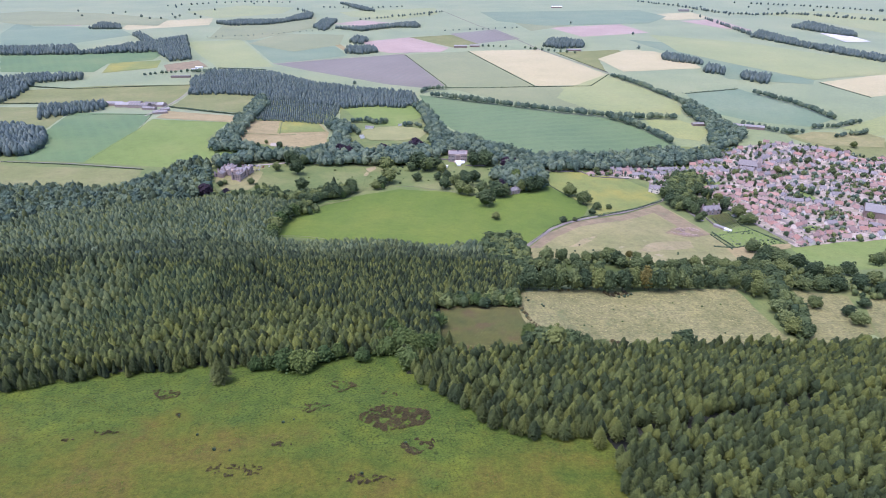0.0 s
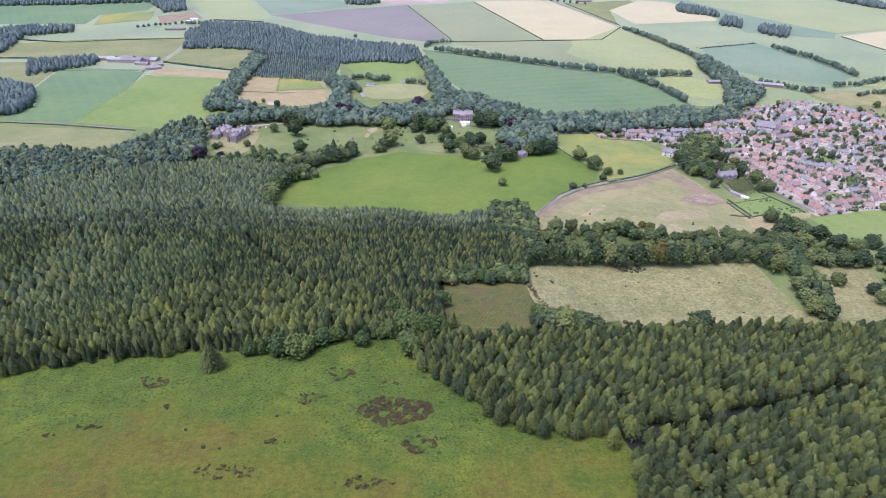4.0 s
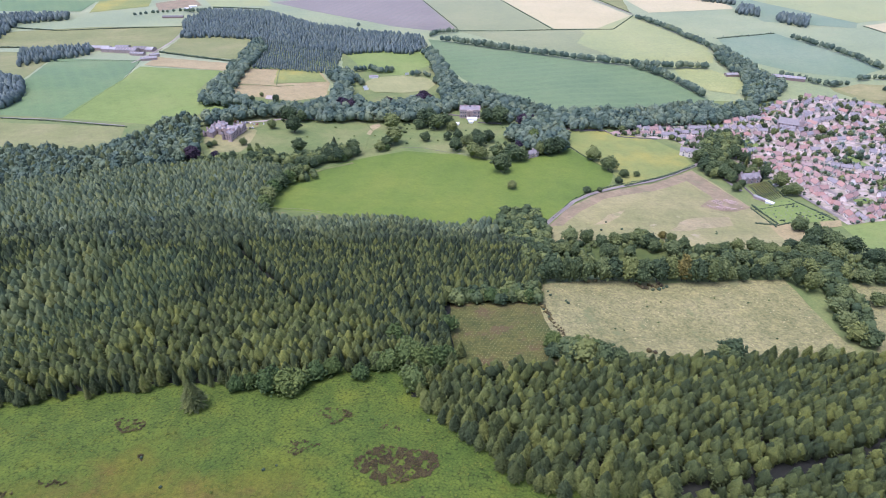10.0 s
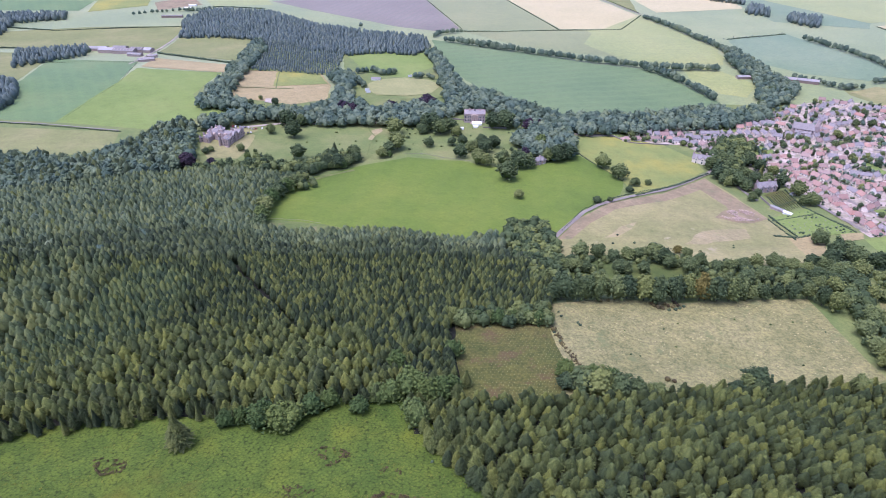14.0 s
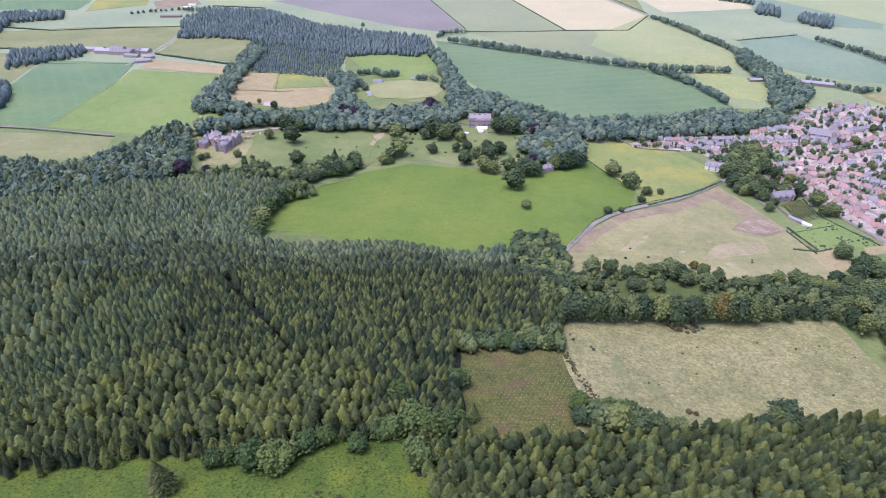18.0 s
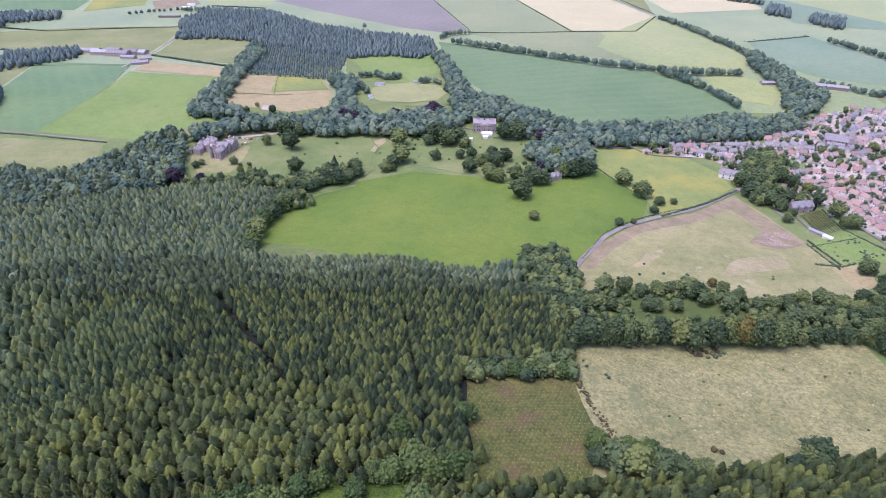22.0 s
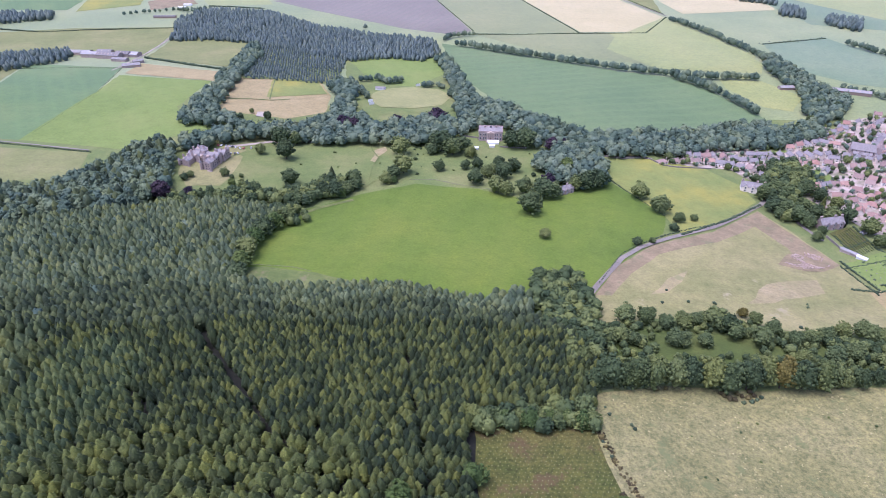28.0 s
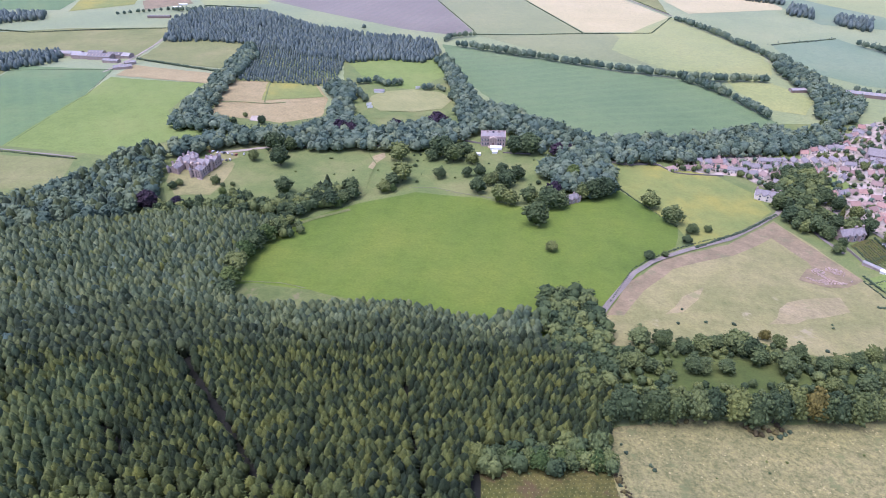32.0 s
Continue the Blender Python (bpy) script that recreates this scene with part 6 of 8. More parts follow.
stand("heather", patchy([(-27, 287), (-27, 285), (-30, 284), (-33, 283), (-34, 285), (-37, 287), (-35, 289), (-33, 290), (-30, 289), (-27, 289)], 43, 51, 1.3, 0.52), TUFT, LEAF["heather"], 0.45, 1.0, "dark brown heather patch in the hill meadow", "heather", 51, -0.55)
stand("gorse", [(-114, 231), (-86, 256), (-81, 259), (-13, 294), (-19, 237), (-38, 212), (-106, 230), (-128, 245), (-145, 263), (-20, 332)], CROWN["hedge"], LEAF["hedge"], 1.0, 2.0, "small dark gorse bushes in the meadow", "bush", 33, -0.4)
stand("gorse", [(141, 577), (152, 561), (240, 565), (242, 570), (133, 559), (170, 560), (219, 534), (80, 430), (81, 427), (69, 444), (70, 438), (62, 416), (64, 405), (155, 457), (159, 459), (150, 456), (162, 461)], CROWN["hedge"], LEAF["hedge"], 1.5, 2.6, "dark gorse bushes in dry grass", "bush", 34)
stand("gorse", [(140, 463), (141, 461), (143, 459), (149, 463), (151, 461), (154, 460), (158, 462), (146, 458), (157, 465), (102, 463), (108, 464), (123, 373), (127, 372), (69, 375), (71, 372), (64, 380), (74, 371), (62, 419), (63, 412)], CROWN["hedge"], LEAF["heather"], 2, 3.4, "brown scrub along a tree belt", "bush", 35)
stand("scrub", along([(60, 428), (63, 414), (66, 396), (70, 382), (79, 368)], 0.8, 1.5, 3) + along([(62, 424), (66, 400), (73, 378)], 0.9, 1.8, 4), CROWN["hedge"], LEAF["heather"], 0.5, 1.5, "brown scrub along the edge of planted ground", "bush", 39)
stand("bush", patchy([(73, 442), (251, 459), (251, 392), (71, 367)], 40, 5, 9, 0.5), CROWN["hedge"], LEAF["broad"], 0.8, 1.8, "scattered rushes and low scrub in pale pasture", "bush", 36)
# tufts added and paled to stand in for unidentified whitish dots
stand("rushes", patchy([(69, 452), (255, 470), (251, 387), (91, 366), (66, 376)], 620, 6, 11, 0.6), FROND, LEAF["dry"], 0.45, 0.8, "pale dry tufts in place of whitish dots in pasture", "grass", 37, -0.35)
CANVAS_TUBE = plain("pale_tree_guard", (0.20, 0.21, 0.085), (0.28, 0.27, 0.12), 2, 0.8)
TUBE = [(np.array([(-.25, -.25, 0), (.25, -.25, 0), (.25, .25, 0), (-.25, .25, 0), (0, 0, 1.0)]), np.array([(0, 1, 4), (1, 2, 4), (2, 3, 4), (3, 0, 4)]))]
stand("saplings", spread_places([(-2, 426), (59, 425), (64, 373), (60, 347), (6, 344), (-1, 382)], 2.5, 0.12, 3, 6), TUBE, CANVAS_TUBE, 0.6, 0.95, "rows of pale saplings on planted ground", "saplings", 38, -0.5)
stand("garden_trees", patchy([(206, 840), (268, 888), (326, 939), (420, 953), (486, 1004), (543, 1024), (609, 1021), (659, 975), (709, 939), (522, 635), (438, 613), (383, 603), (374, 689), (364, 729), (345, 776), (331, 823), (302, 821), (290, 848)], 1300, 71, 23, 0.65), CROWN["far"], LEAF["wood"], 3.5, 8, "small trees and shrubs in village gardens", "trees", 71)
stand("garden_shrubs", patchy([(206, 840), (268, 888), (326, 939), (420, 953), (486, 1004), (543, 1024), (609, 1021), (659, 975), (709, 939), (522, 635), (438, 613), (383, 603), (374, 689), (364, 729), (345, 776), (331, 823), (302, 821), (290, 848)], 1500, 72, 17, 0.6), CROWN["hedge"], LEAF["hedge"], 1.2, 2.6, "hedges and shrubs in village gardens", "bush", 72)
stand("vegetable_row", along([(331, 699), (332, 660)], 1.1, 0.2, 0), CROWN["hedge"], LEAF["bright"], 0.5, 1.1, "row of vegetables in an allotment bed", "vegetables", 60, -0.5)
stand("vegetable_row", along([(335, 701), (334, 662)], 1.1, 0.2, 1), CROWN["hedge"], LEAF["hedge"], 0.5, 1.1, "row of vegetables in an allotment bed", "vegetables", 61, -0.5)
stand("vegetable_row", along([(338, 703), (337, 663)], 1.1, 0.2, 2), CROWN["hedge"], LEAF["broad"], 0.5, 1.1, "row of vegetables in an allotment bed", "vegetables", 62, -0.5)
stand("vegetable_row", along([(341, 705), (340, 665)], 1.1, 0.2, 3), CROWN["hedge"], LEAF["bright"], 0.5, 1.1, "row of vegetables in an allotment bed", "vegetables", 63, -0.5)
stand("vegetable_row", along([(344, 708), (343, 667)], 1.1, 0.2, 4), CROWN["hedge"], LEAF["hedge"], 0.5, 1.1, "row of vegetables in an allotment bed", "vegetables", 64, -0.5)
stand("vegetable_row", along([(347, 710), (345, 668)], 1.1, 0.2, 5), CROWN["hedge"], LEAF["broad"], 0.5, 1.1, "row of vegetables in an allotment bed", "vegetables", 65, -0.5)
stand("vegetable_row", along([(350, 712), (348, 670)], 1.1, 0.2, 6), CROWN["hedge"], LEAF["bright"], 0.5, 1.1, "row of vegetables in an allotment bed", "vegetables", 66, -0.5)
stand("vegetable_row", along([(353, 715), (351, 672)], 1.1, 0.2, 7), CROWN["hedge"], LEAF["hedge"], 0.5, 1.1, "row of vegetables in an allotment bed", "vegetables", 67, -0.5)
stand("vegetable_row", along([(357, 717), (354, 674)], 1.1, 0.2, 8), CROWN["hedge"], LEAF["broad"], 0.5, 1.1, "row of vegetables in an allotment bed", "vegetables", 68, -0.5)
stand("bush", patchy([(310, 641), (355, 665), (373, 613), (328, 606), (317, 606)], 170, 75, 5, 0.6), CROWN["hedge"], LEAF["hedge"], 0.7, 2.4, "clipped shrubs among the graves", "bush", 75)
GRAVE = [(np.array([(-.35, -.1, 0), (.35, -.1, 0), (.35, .1, 0), (-.35, .1, 0), (-.35, -.1, 1), (.35, -.1, 1), (.35, .1, 1), (-.35, .1, 1)]), np.array([(0, 1, 5), (0, 5, 4), (1, 2, 6), (1, 6, 5), (2, 3, 7), (2, 7, 6), (3, 0, 4), (3, 4, 7), (4, 5, 6), (4, 6, 7)]))]
GRAVE_STONE = plain("grave_sandstone", (0.22, 0.20, 0.18), (0.34, 0.31, 0.28), 2, 0.9)
stand("gravestones", spread_places([(317, 642), (353, 662), (371, 615), (330, 610), (320, 609)], 7, 0.25, 20, 8), GRAVE, GRAVE_STONE, 0.8, 1.2, "rows of grey gravestones in grass", "gravestones", 76, -0.5)
RUBBLE = [(np.array(v), np.array(f)) for v, f in (blob(random.Random(n), (0, 0, .3), .5) for n in range(5))]
stand("rubble", patchy([(256, 637), (268, 652), (284, 662), (298, 656), (297, 640), (285, 632), (270, 630)], 1100, 77, 6, 0.5), RUBBLE, plain("broken_reddish_stone", (0.34, 0.25, 0.20), (0.56, 0.44, 0.37), 0.9, 0.95), 0.6, 2.0, "heaps of broken stone and earth", "rubble", 77, -0.6)
stand("bush", patchy([(-285, 793), (-184, 865), (-86, 866), (12, 894), (95, 861), (136, 818), (111, 776), (23, 773), (-79, 786), (-158, 735), (-238, 745)], 90, 78, 9, 0.6), CROWN["hedge"], LEAF["broad"], 1.2, 3.2, "shrubs and low bushes in the park", "bush", 78)
stand("garden_trees", patchy([(206, 840), (268, 888), (326, 939), (420, 953), (486, 1004), (543, 1024), (609, 1021), (659, 975), (709, 939), (522, 635), (438, 613), (383, 603), (374, 689), (364, 729), (345, 776), (331, 823), (302, 821), (290, 848)], 1500, 73, 14, 0.75), CROWN["belt"], LEAF["broad"], 3.5, 9, "trees in village gardens", "trees", 73)

# ---- buildings ----
SLATE = plain("grey_slate", (0.19, 0.172, 0.168), (0.28, 0.255, 0.25), 0.6, 0.8)
TILE = plain("clay_pantile", (0.262, 0.165, 0.129), (0.353, 0.237, 0.188), 0.7, 0.9, vary=0.7, tints=((0.342, 0.185, 0.139), (0.274, 0.182, 0.157), (0.222, 0.174, 0.157), (0.41, 0.242, 0.185), (0.285, 0.228, 0.205)))
HARL = plain("harled_wall", (0.70, 0.64, 0.56), (0.84, 0.78, 0.70), 0.5, 0.9, vary=0.75, tints=((0.88, 0.84, 0.77), (0.76, 0.64, 0.52), (0.86, 0.79, 0.68), (0.66, 0.56, 0.47), (0.88, 0.84, 0.78)))
STONE = plain("grey_pink_sandstone", (0.27, 0.215, 0.195), (0.43, 0.35, 0.315), 0.4, 0.9)
DRYSTONE = plain("dry_stone", (0.17, 0.15, 0.13), (0.27, 0.24, 0.21), 0.8, 0.95)
PALE = plain("pale_ashlar", (0.38, 0.295, 0.24), (0.48, 0.385, 0.315), 0.4, 0.85)
GLASS = plain("dark_window_glass", (0.03, 0.035, 0.04), (0.07, 0.08, 0.09), 0.6, 0.15)
WHITE = plain("white_paint", (0.72, 0.71, 0.69), (0.82, 0.81, 0.79), 0.5, 0.6)
DOORS = plain("painted_door", (0.10, 0.06, 0.05), (0.16, 0.10, 0.08), 1.0, 0.6)
LIGHT_SLATE = plain("pale_weathered_slate", (0.20, 0.178, 0.172), (0.31, 0.28, 0.268), 0.6, 0.8)
LEAD = plain("grey_lead", (0.21, 0.195, 0.18), (0.29, 0.27, 0.25), 0.5, 0.5)
SHEET = plain("weathered_sheet_roof", (0.20, 0.19, 0.18), (0.30, 0.285, 0.27), 0.15, 0.6, vary=0.7, tints=((0.11, 0.10, 0.095), (0.30, 0.285, 0.27), (0.19, 0.165, 0.15), (0.40, 0.385, 0.37), (0.15, 0.13, 0.12)))
CANVAS = plain("white_canvas", (0.80, 0.79, 0.78), (0.86, 0.86, 0.85), 0.5, 0.8)
BRICK = plain("brown_brick", (0.21, 0.155, 0.13), (0.29, 0.22, 0.185), 0.9, 0.9)
RUBBER = plain("black_rubber", (0.02, 0.02, 0.02), (0.04, 0.04, 0.04), 3, 0.9)
PAINTS = [plain("car_paint_" + n, c, tuple(v * 1.1 for v in c), 2, 0.3) for n, c in (("white", (0.7, 0.7, 0.7)), ("silver", (0.42, 0.43, 0.45)), ("dark", (0.05, 0.055, 0.07)), ("red", (0.3, 0.04, 0.04)))]


def gable_roof(bm, x0, y0, x1, y1, z, rise, over=0.35, thick=0.22):
    """A pitched roof with its ridge along x, as one slab bent over the ridge."""
    x0, x1, y0, y1 = x0 - over, x1 + over, y0 - over, y1 + over
    ym, e = (y0 + y1) / 2, rise * over / max(0.1, (y1 - y0) / 2 - over)
    rows = [(y0, z - e), (ym, z + rise), (y1, z - e)]
    top = [[bm.verts.new((x, y, h + thick)) for y, h in rows] for x in (x0, x1)]
    low = [[bm.verts.new((x, y, h)) for y, h in rows] for x in (x0, x1)]
    for i in (0, 1):
        bm.faces.new((top[0][i], top[1][i], top[1][i + 1], top[0][i + 1]))
        bm.faces.new((low[0][i + 1], low[1][i + 1], low[1][i], low[0][i]))
        for k in (0, 1):
            bm.faces.new((top[k][i], top[k][i + 1], low[k][i + 1], low[k][i]))
    for i in (0, 2):
        bm.faces.new((top[0][i], low[0][i], low[1][i], top[1][i]))
    return bm


def hip_roof(bm, x0, y0, x1, y1, z, rise, over=0.4):
    x0, x1, y0, y1 = x0 - over, x1 + over, y0 - over, y1 + over
    d, ym = (y1 - y0) / 2, (y0 + y1) / 2
    b = [bm.verts.new(c) for c in ((x0, y0, z), (x1, y0, z), (x1, y1, z), (x0, y1, z))]
    r = [bm.verts.new(c) for c in ((x0 + d, ym, z + rise), (x1 - d, ym, z + rise))]
    for f in ((b[0], b[1], r[1], r[0]), (b[1], b[2], r[1]), (b[2], b[3], r[0], r[1]), (b[3], b[0], r[0]), (b[3], b[2], b[1], b[0])):
        bm.faces.new(f)
    return bm


def gabled_block(bm, x0, y0, x1, y1, z0, z1, rise):
    """Walls with pointed gable ends on the x sides."""
    ym = (y0 + y1) / 2
    ends = [[bm.verts.new(c) for c in ((x, y0, z0), (x, y1, z0), (x, y1, z1), (x, ym, z1 + rise), (x, y0, z1))] for x in (x0, x1)]
    bm.faces.new(ends[0][::-1])
    bm.faces.new(ends[1])
    for i in range(5):
        bm.faces.new((ends[0][i], ends[0][(i + 1) % 5], ends[1][(i + 1) % 5], ends[1][i]))
    return bm


def chimney(parent, x, y, z0, z1, wide, deep, material, pots=2):
    bm = box(bmesh.new(), x - wide / 2, y - deep / 2, z0, x + wide / 2, y + deep / 2, z1)
    box(bm, x - wide / 2 - .1, y - deep / 2 - .1, z1 - .35, x + wide / 2 + .1, y + deep / 2 + .1, z1 - .1)
    for i in range(pots):
        px = x + (i - (pots - 1) / 2) * wide / max(1, pots) * 0.8
        bmesh.ops.create_cone(bm, segments=6, radius1=.16, radius2=.13, depth=.7, matrix=Matrix.Translation((px, y, z1 + .3)))
    return part("chimney", bm, material, parent)


def window(parent, x, y, z, wide, tall, facing, frame_material=None, bars=True):
    """A window set on a wall: white frame and dark panes. facing: x or y, with a sign."""
    axis, s = facing
    w = part("window", flat_piece(x, y, z, wide + .24, tall + .24, axis, s, .05), frame_material or WHITE, parent)
    part("pane", flat_piece(x, y, z + .12, wide, tall, axis, s, .08), GLASS, w)
    return w


def flat_piece(x, y, z, wide, tall, axis, s, out):
    bm = bmesh.new()
    if axis == "y":
        return box(bm, x - wide / 2, min(y, y + s * out), z, x + wide / 2, max(y, y + s * out), z + tall)
    return box(bm, min(x, x + s * out), y - wide / 2, z, max(x, x + s * out), y + wide / 2, z + tall)


def village_house(variant):
    """A small house: walls, roof, chimneys, door and windows."""
    r = random.Random(900 + variant)
    kind = variant % 5
    roof_mat = TILE if variant < 10 else SLATE
    L, D, H = ((9.2, 7.2, 4.5), (11, 7.8, 2.6), (7.8, 7.2, 4.4), (12.5, 7.0, 4.5), (10, 7.4, 2.7))[kind]
    rise = D * r.uniform(.38, .46)
    ob = new("house")
    bm = gabled_block(bmesh.new(), -L / 2, -D / 2, L / 2, D / 2, -1.2, H, rise) if kind != 1 else box(bmesh.new(), -L / 2, -D / 2, -1.2, L / 2, D / 2, H)
    wing = kind in (0, 4)
    part("wall", bm, HARL, ob)
    part("roof", (hip_roof if kind == 1 else gable_roof)(bmesh.new(), -L / 2, -D / 2, L / 2, D / 2, H, rise, .55), roof_mat, ob)
    if wing:
        bm = box(bmesh.new(), L * .1, D / 2 - .2, -1.2, L * .45, D / 2 + 2.6, 2.4)
        part("extension", bm, HARL, ob)
        bm = bmesh.new()
        v = [bm.verts.new(c) for c in ((L * .08, D / 2 + 2.8, 2.35), (L * .47, D / 2 + 2.8, 2.35), (L * .47, D / 2, 3.4), (L * .08, D / 2, 3.4))]
        bm.faces.new(v)
        bmesh.ops.solidify(bm, geom=bm.faces[:], thickness=0.12)
        part("lean_to_roof", bm, roof_mat, ob)
    for sx in ((-1, 1) if kind in (0, 3) else (1,)):
        chimney(ob, sx * (L / 2 - .5), 0, H + rise * .5, H + rise + 1.1, .8, 1.2, STONE)
    part("door", flat_piece(r.uniform(-.6, .6), -D / 2, 0, 1.0, 2.05, "y", -1, .06), DOORS, ob)
    for z in ((0.8, 2.9) if H > 4 else (0.8,)):
        for x in (-L * .3, L * .3):
            window(ob, x, -D / 2, z, 1.2, 1.2, ("y", -1))
        window(ob, -L * .22, D / 2, z, 1.2, 1.2, ("y", 1))
    return ob


HOUSE_WORDS = {0: "two-storey harled village house with %s roof", 1: "low bungalow with hipped %s roof", 2: "small gabled house with %s roof", 3: "long terraced house with %s roof", 4: "low cottage with %s roof and extension"}
HOUSES = [0]
PLOTS = []


def house(x, y, bearing, variant):
    HOUSES[0] += 1
    PLOTS.append((x, y))
    m = Matrix.Translation(at(x, y, .1)) @ Matrix.Rotation(radians(bearing), 4, "Z") @ Matrix.Scale(0.95, 4)
    ob = put_copy(("house", variant), lambda: village_house(variant), m)
    words = HOUSE_WORDS[variant % 5] % ("a grey slate" if variant >= 10 else "a reddish tile")
    return tagged(ob, words.replace("hipped a", "a hipped"), "house", "houses of the village")


def house_row(line, step, variants, side=0.0, turn=0.0, jitter=0.8, seed=1):
    """Houses along a street, fronts in line with it."""
    r = random.Random(seed)
    pts = along(line, step, jitter, seed)
    for (x, y), (x2, y2) in zip(pts, pts[1:] + [tuple(2 * np.array(pts[-1]) - np.array(pts[-2]))]):
        a = math.degrees(math.atan2(y2 - y, x2 - x))
        house(x, y, a + turn + r.uniform(-9, 9) + (90 if r.random() < 0.22 else 0), r.choice(variants))


def infill(poly, count):
    """Small houses on plots left free between the streets."""
    r, lo, hi = random.Random(12), np.min(poly, 0), np.max(poly, 0)
    for _ in range(count * 60):
        if count == 0:
            break
        p = (r.uniform(lo[0], hi[0]), r.uniform(lo[1], hi[1]))
        if inside(poly, np.array([p]))[0] and min((p[0] - q[0]) ** 2 + (p[1] - q[1]) ** 2 for q in PLOTS) > 130:
            house(p[0], p[1], r.choice((-25, 60, -10, 150)) + r.uniform(-10, 10), r.choice((2, 4, 0, 13, 2, 1)))
            count -= 1


house_row([(212, 847), (257, 862)], 14.96, (1, 4, 1), 0, 0, 0.8, 10)
house_row([(247, 872), (282, 876), (352, 872)], 11.088, (10, 12, 13, 10, 14, 3), 0, 0, 0.8, 11)
house_row([(269, 860), (313, 853)], 11.44, (10, 12, 13, 10, 14, 3), 0, 0, 0.8, 12)
house_row([(328, 888), (357, 888), (391, 888), (429, 896)], 11.44, (10, 12, 13, 0, 3, 13), 0, 0, 0.8, 13)
house_row([(321, 928), (349, 914)], 14.96, (0, 1, 2, 3, 4, 0, 1, 13), 0, 0, 0.8, 14)
house_row([(311, 848), (339, 852)], 12.32, (0, 1, 2, 3, 4, 0, 1, 13), 0, 0, 0.8, 15)
house_row([(397, 920), (428, 931), (452, 920)], 12.32, (10, 12, 13, 0, 3, 13), 0, 0, 0.8, 16)
house_row([(370, 864), (399, 870), (425, 857), (452, 862)], 12.32, (0, 1, 2, 3, 4, 0, 1, 13), 0, 0, 0.8, 17)
house_row([(362, 804), (387, 813), (407, 813)], 13.2, (0, 1, 2, 3, 4, 0, 1, 13), 0, 0, 0.8, 18)
house_row([(361, 785), (394, 783)], 13.2, (0, 1, 2, 3, 4, 0, 1, 13), 0, 0, 0.8, 19)
house_row([(422, 944), (461, 964), (486, 981)], 13.2, (10, 12, 13, 0, 3, 13), 0, 0, 0.8, 20)
house_row([(501, 961), (533, 998), (563, 1015), (581, 1004)], 11.88, (10, 12, 13, 0, 3, 13), 0, 0, 0.8, 21)
house_row([(491, 925), (525, 964), (562, 975), (574, 953)], 11.88, (10, 12, 13, 0, 3, 13), 0, 0, 0.8, 22)
house_row([(473, 890), (520, 925), (552, 936)], 11.88, (10, 12, 13, 0, 3, 13), 0, 0, 0.8, 23)
house_row([(438, 888), (462, 875), (494, 898)], 11.88, (10, 12, 13, 0, 3, 13), 0, 0, 0.8, 24)
house_row([(464, 862), (505, 885), (546, 898), (568, 909)], 12.32, (0, 1, 2, 3, 4, 0, 1, 13), 0, 0, 0.8, 25)
house_row([(572, 986), (613, 992), (636, 975), (647, 939)], 13.2, (10, 12, 13, 0, 3, 13), 0, 0, 0.8, 26)
house_row([(578, 945), (607, 939), (620, 909)], 13.2, (10, 12, 13, 0, 3, 13), 0, 0, 0.8, 27)
house_row([(551, 877), (585, 885), (610, 877)], 13.2, (0, 1, 2, 3, 4, 0, 1, 13), 0, 0, 0.8, 28)
house_row([(642, 931), (665, 917), (690, 909)], 11.44, (0, 1, 2, 3, 4, 0, 1, 13), 0, 0, 0.8, 29)
house_row([(615, 885), (638, 867), (657, 852)], 13.2, (10, 12, 13, 0, 3, 13), 0, 0, 0.8, 30)
house_row([(460, 835), (498, 847), (532, 857), (560, 847)], 12.76, (0, 1, 2, 3, 4, 0, 1, 13), 0, 0, 0.8, 31)
house_row([(562, 852), (589, 842), (610, 823), (629, 804)], 12.76, (0, 1, 2, 3, 4, 0, 1, 13), 0, 0, 0.8, 32)
house_row([(423, 832), (443, 816), (471, 809)], 12.76, (0, 1, 2, 3, 4, 0, 1, 13), 0, 0, 0.8, 33)
house_row([(488, 818), (514, 809), (547, 797)], 12.76, (10, 12, 13, 0, 3, 13), 0, 0, 0.8, 34)
house_row([(555, 804), (575, 792), (603, 777)], 12.76, (0, 1, 2, 3, 4, 0, 1, 13), 0, 0, 0.8, 35)
house_row([(385, 772), (419, 788), (439, 781), (461, 772)], 12.76, (0, 1, 2, 3, 4, 0, 1, 13), 0, 0, 0.8, 36)
house_row([(378, 746), (400, 729), (408, 689)], 12.32, (0, 1, 2, 3, 4, 0, 1, 13), 0, 0, 0.8, 37)
house_row([(400, 763), (418, 738), (429, 703), (436, 677)], 11.88, (0, 1, 2, 3, 4, 0, 1, 13), 0, 0, 0.8, 38)
house_row([(422, 761), (442, 742), (457, 703)], 11.88, (0, 1, 2, 3, 4, 0, 1, 13), 0, 0, 0.8, 39)
house_row([(454, 759), (483, 750), (515, 742)], 11.88, (10, 12, 13, 0, 3, 13), 0, 0, 0.8, 40)
house_row([(444, 731), (475, 723), (500, 705)], 12.32, (0, 1, 2, 3, 4, 0, 1, 13), 0, 0, 0.8, 41)
house_row([(391, 689), (396, 665), (395, 631)], 11.44, (0, 1, 2, 3, 4, 0, 1, 13), 0, 0, 0.8, 42)
house_row([(389, 707), (395, 683), (399, 650)], 11.44, (0, 1, 2, 3, 4, 0, 1, 13), 0, 0, 0.8, 43)
house_row([(393, 633), (394, 612)], 11.44, (0, 1, 2, 3, 4, 0, 1, 13), 0, 0, 0.8, 44)
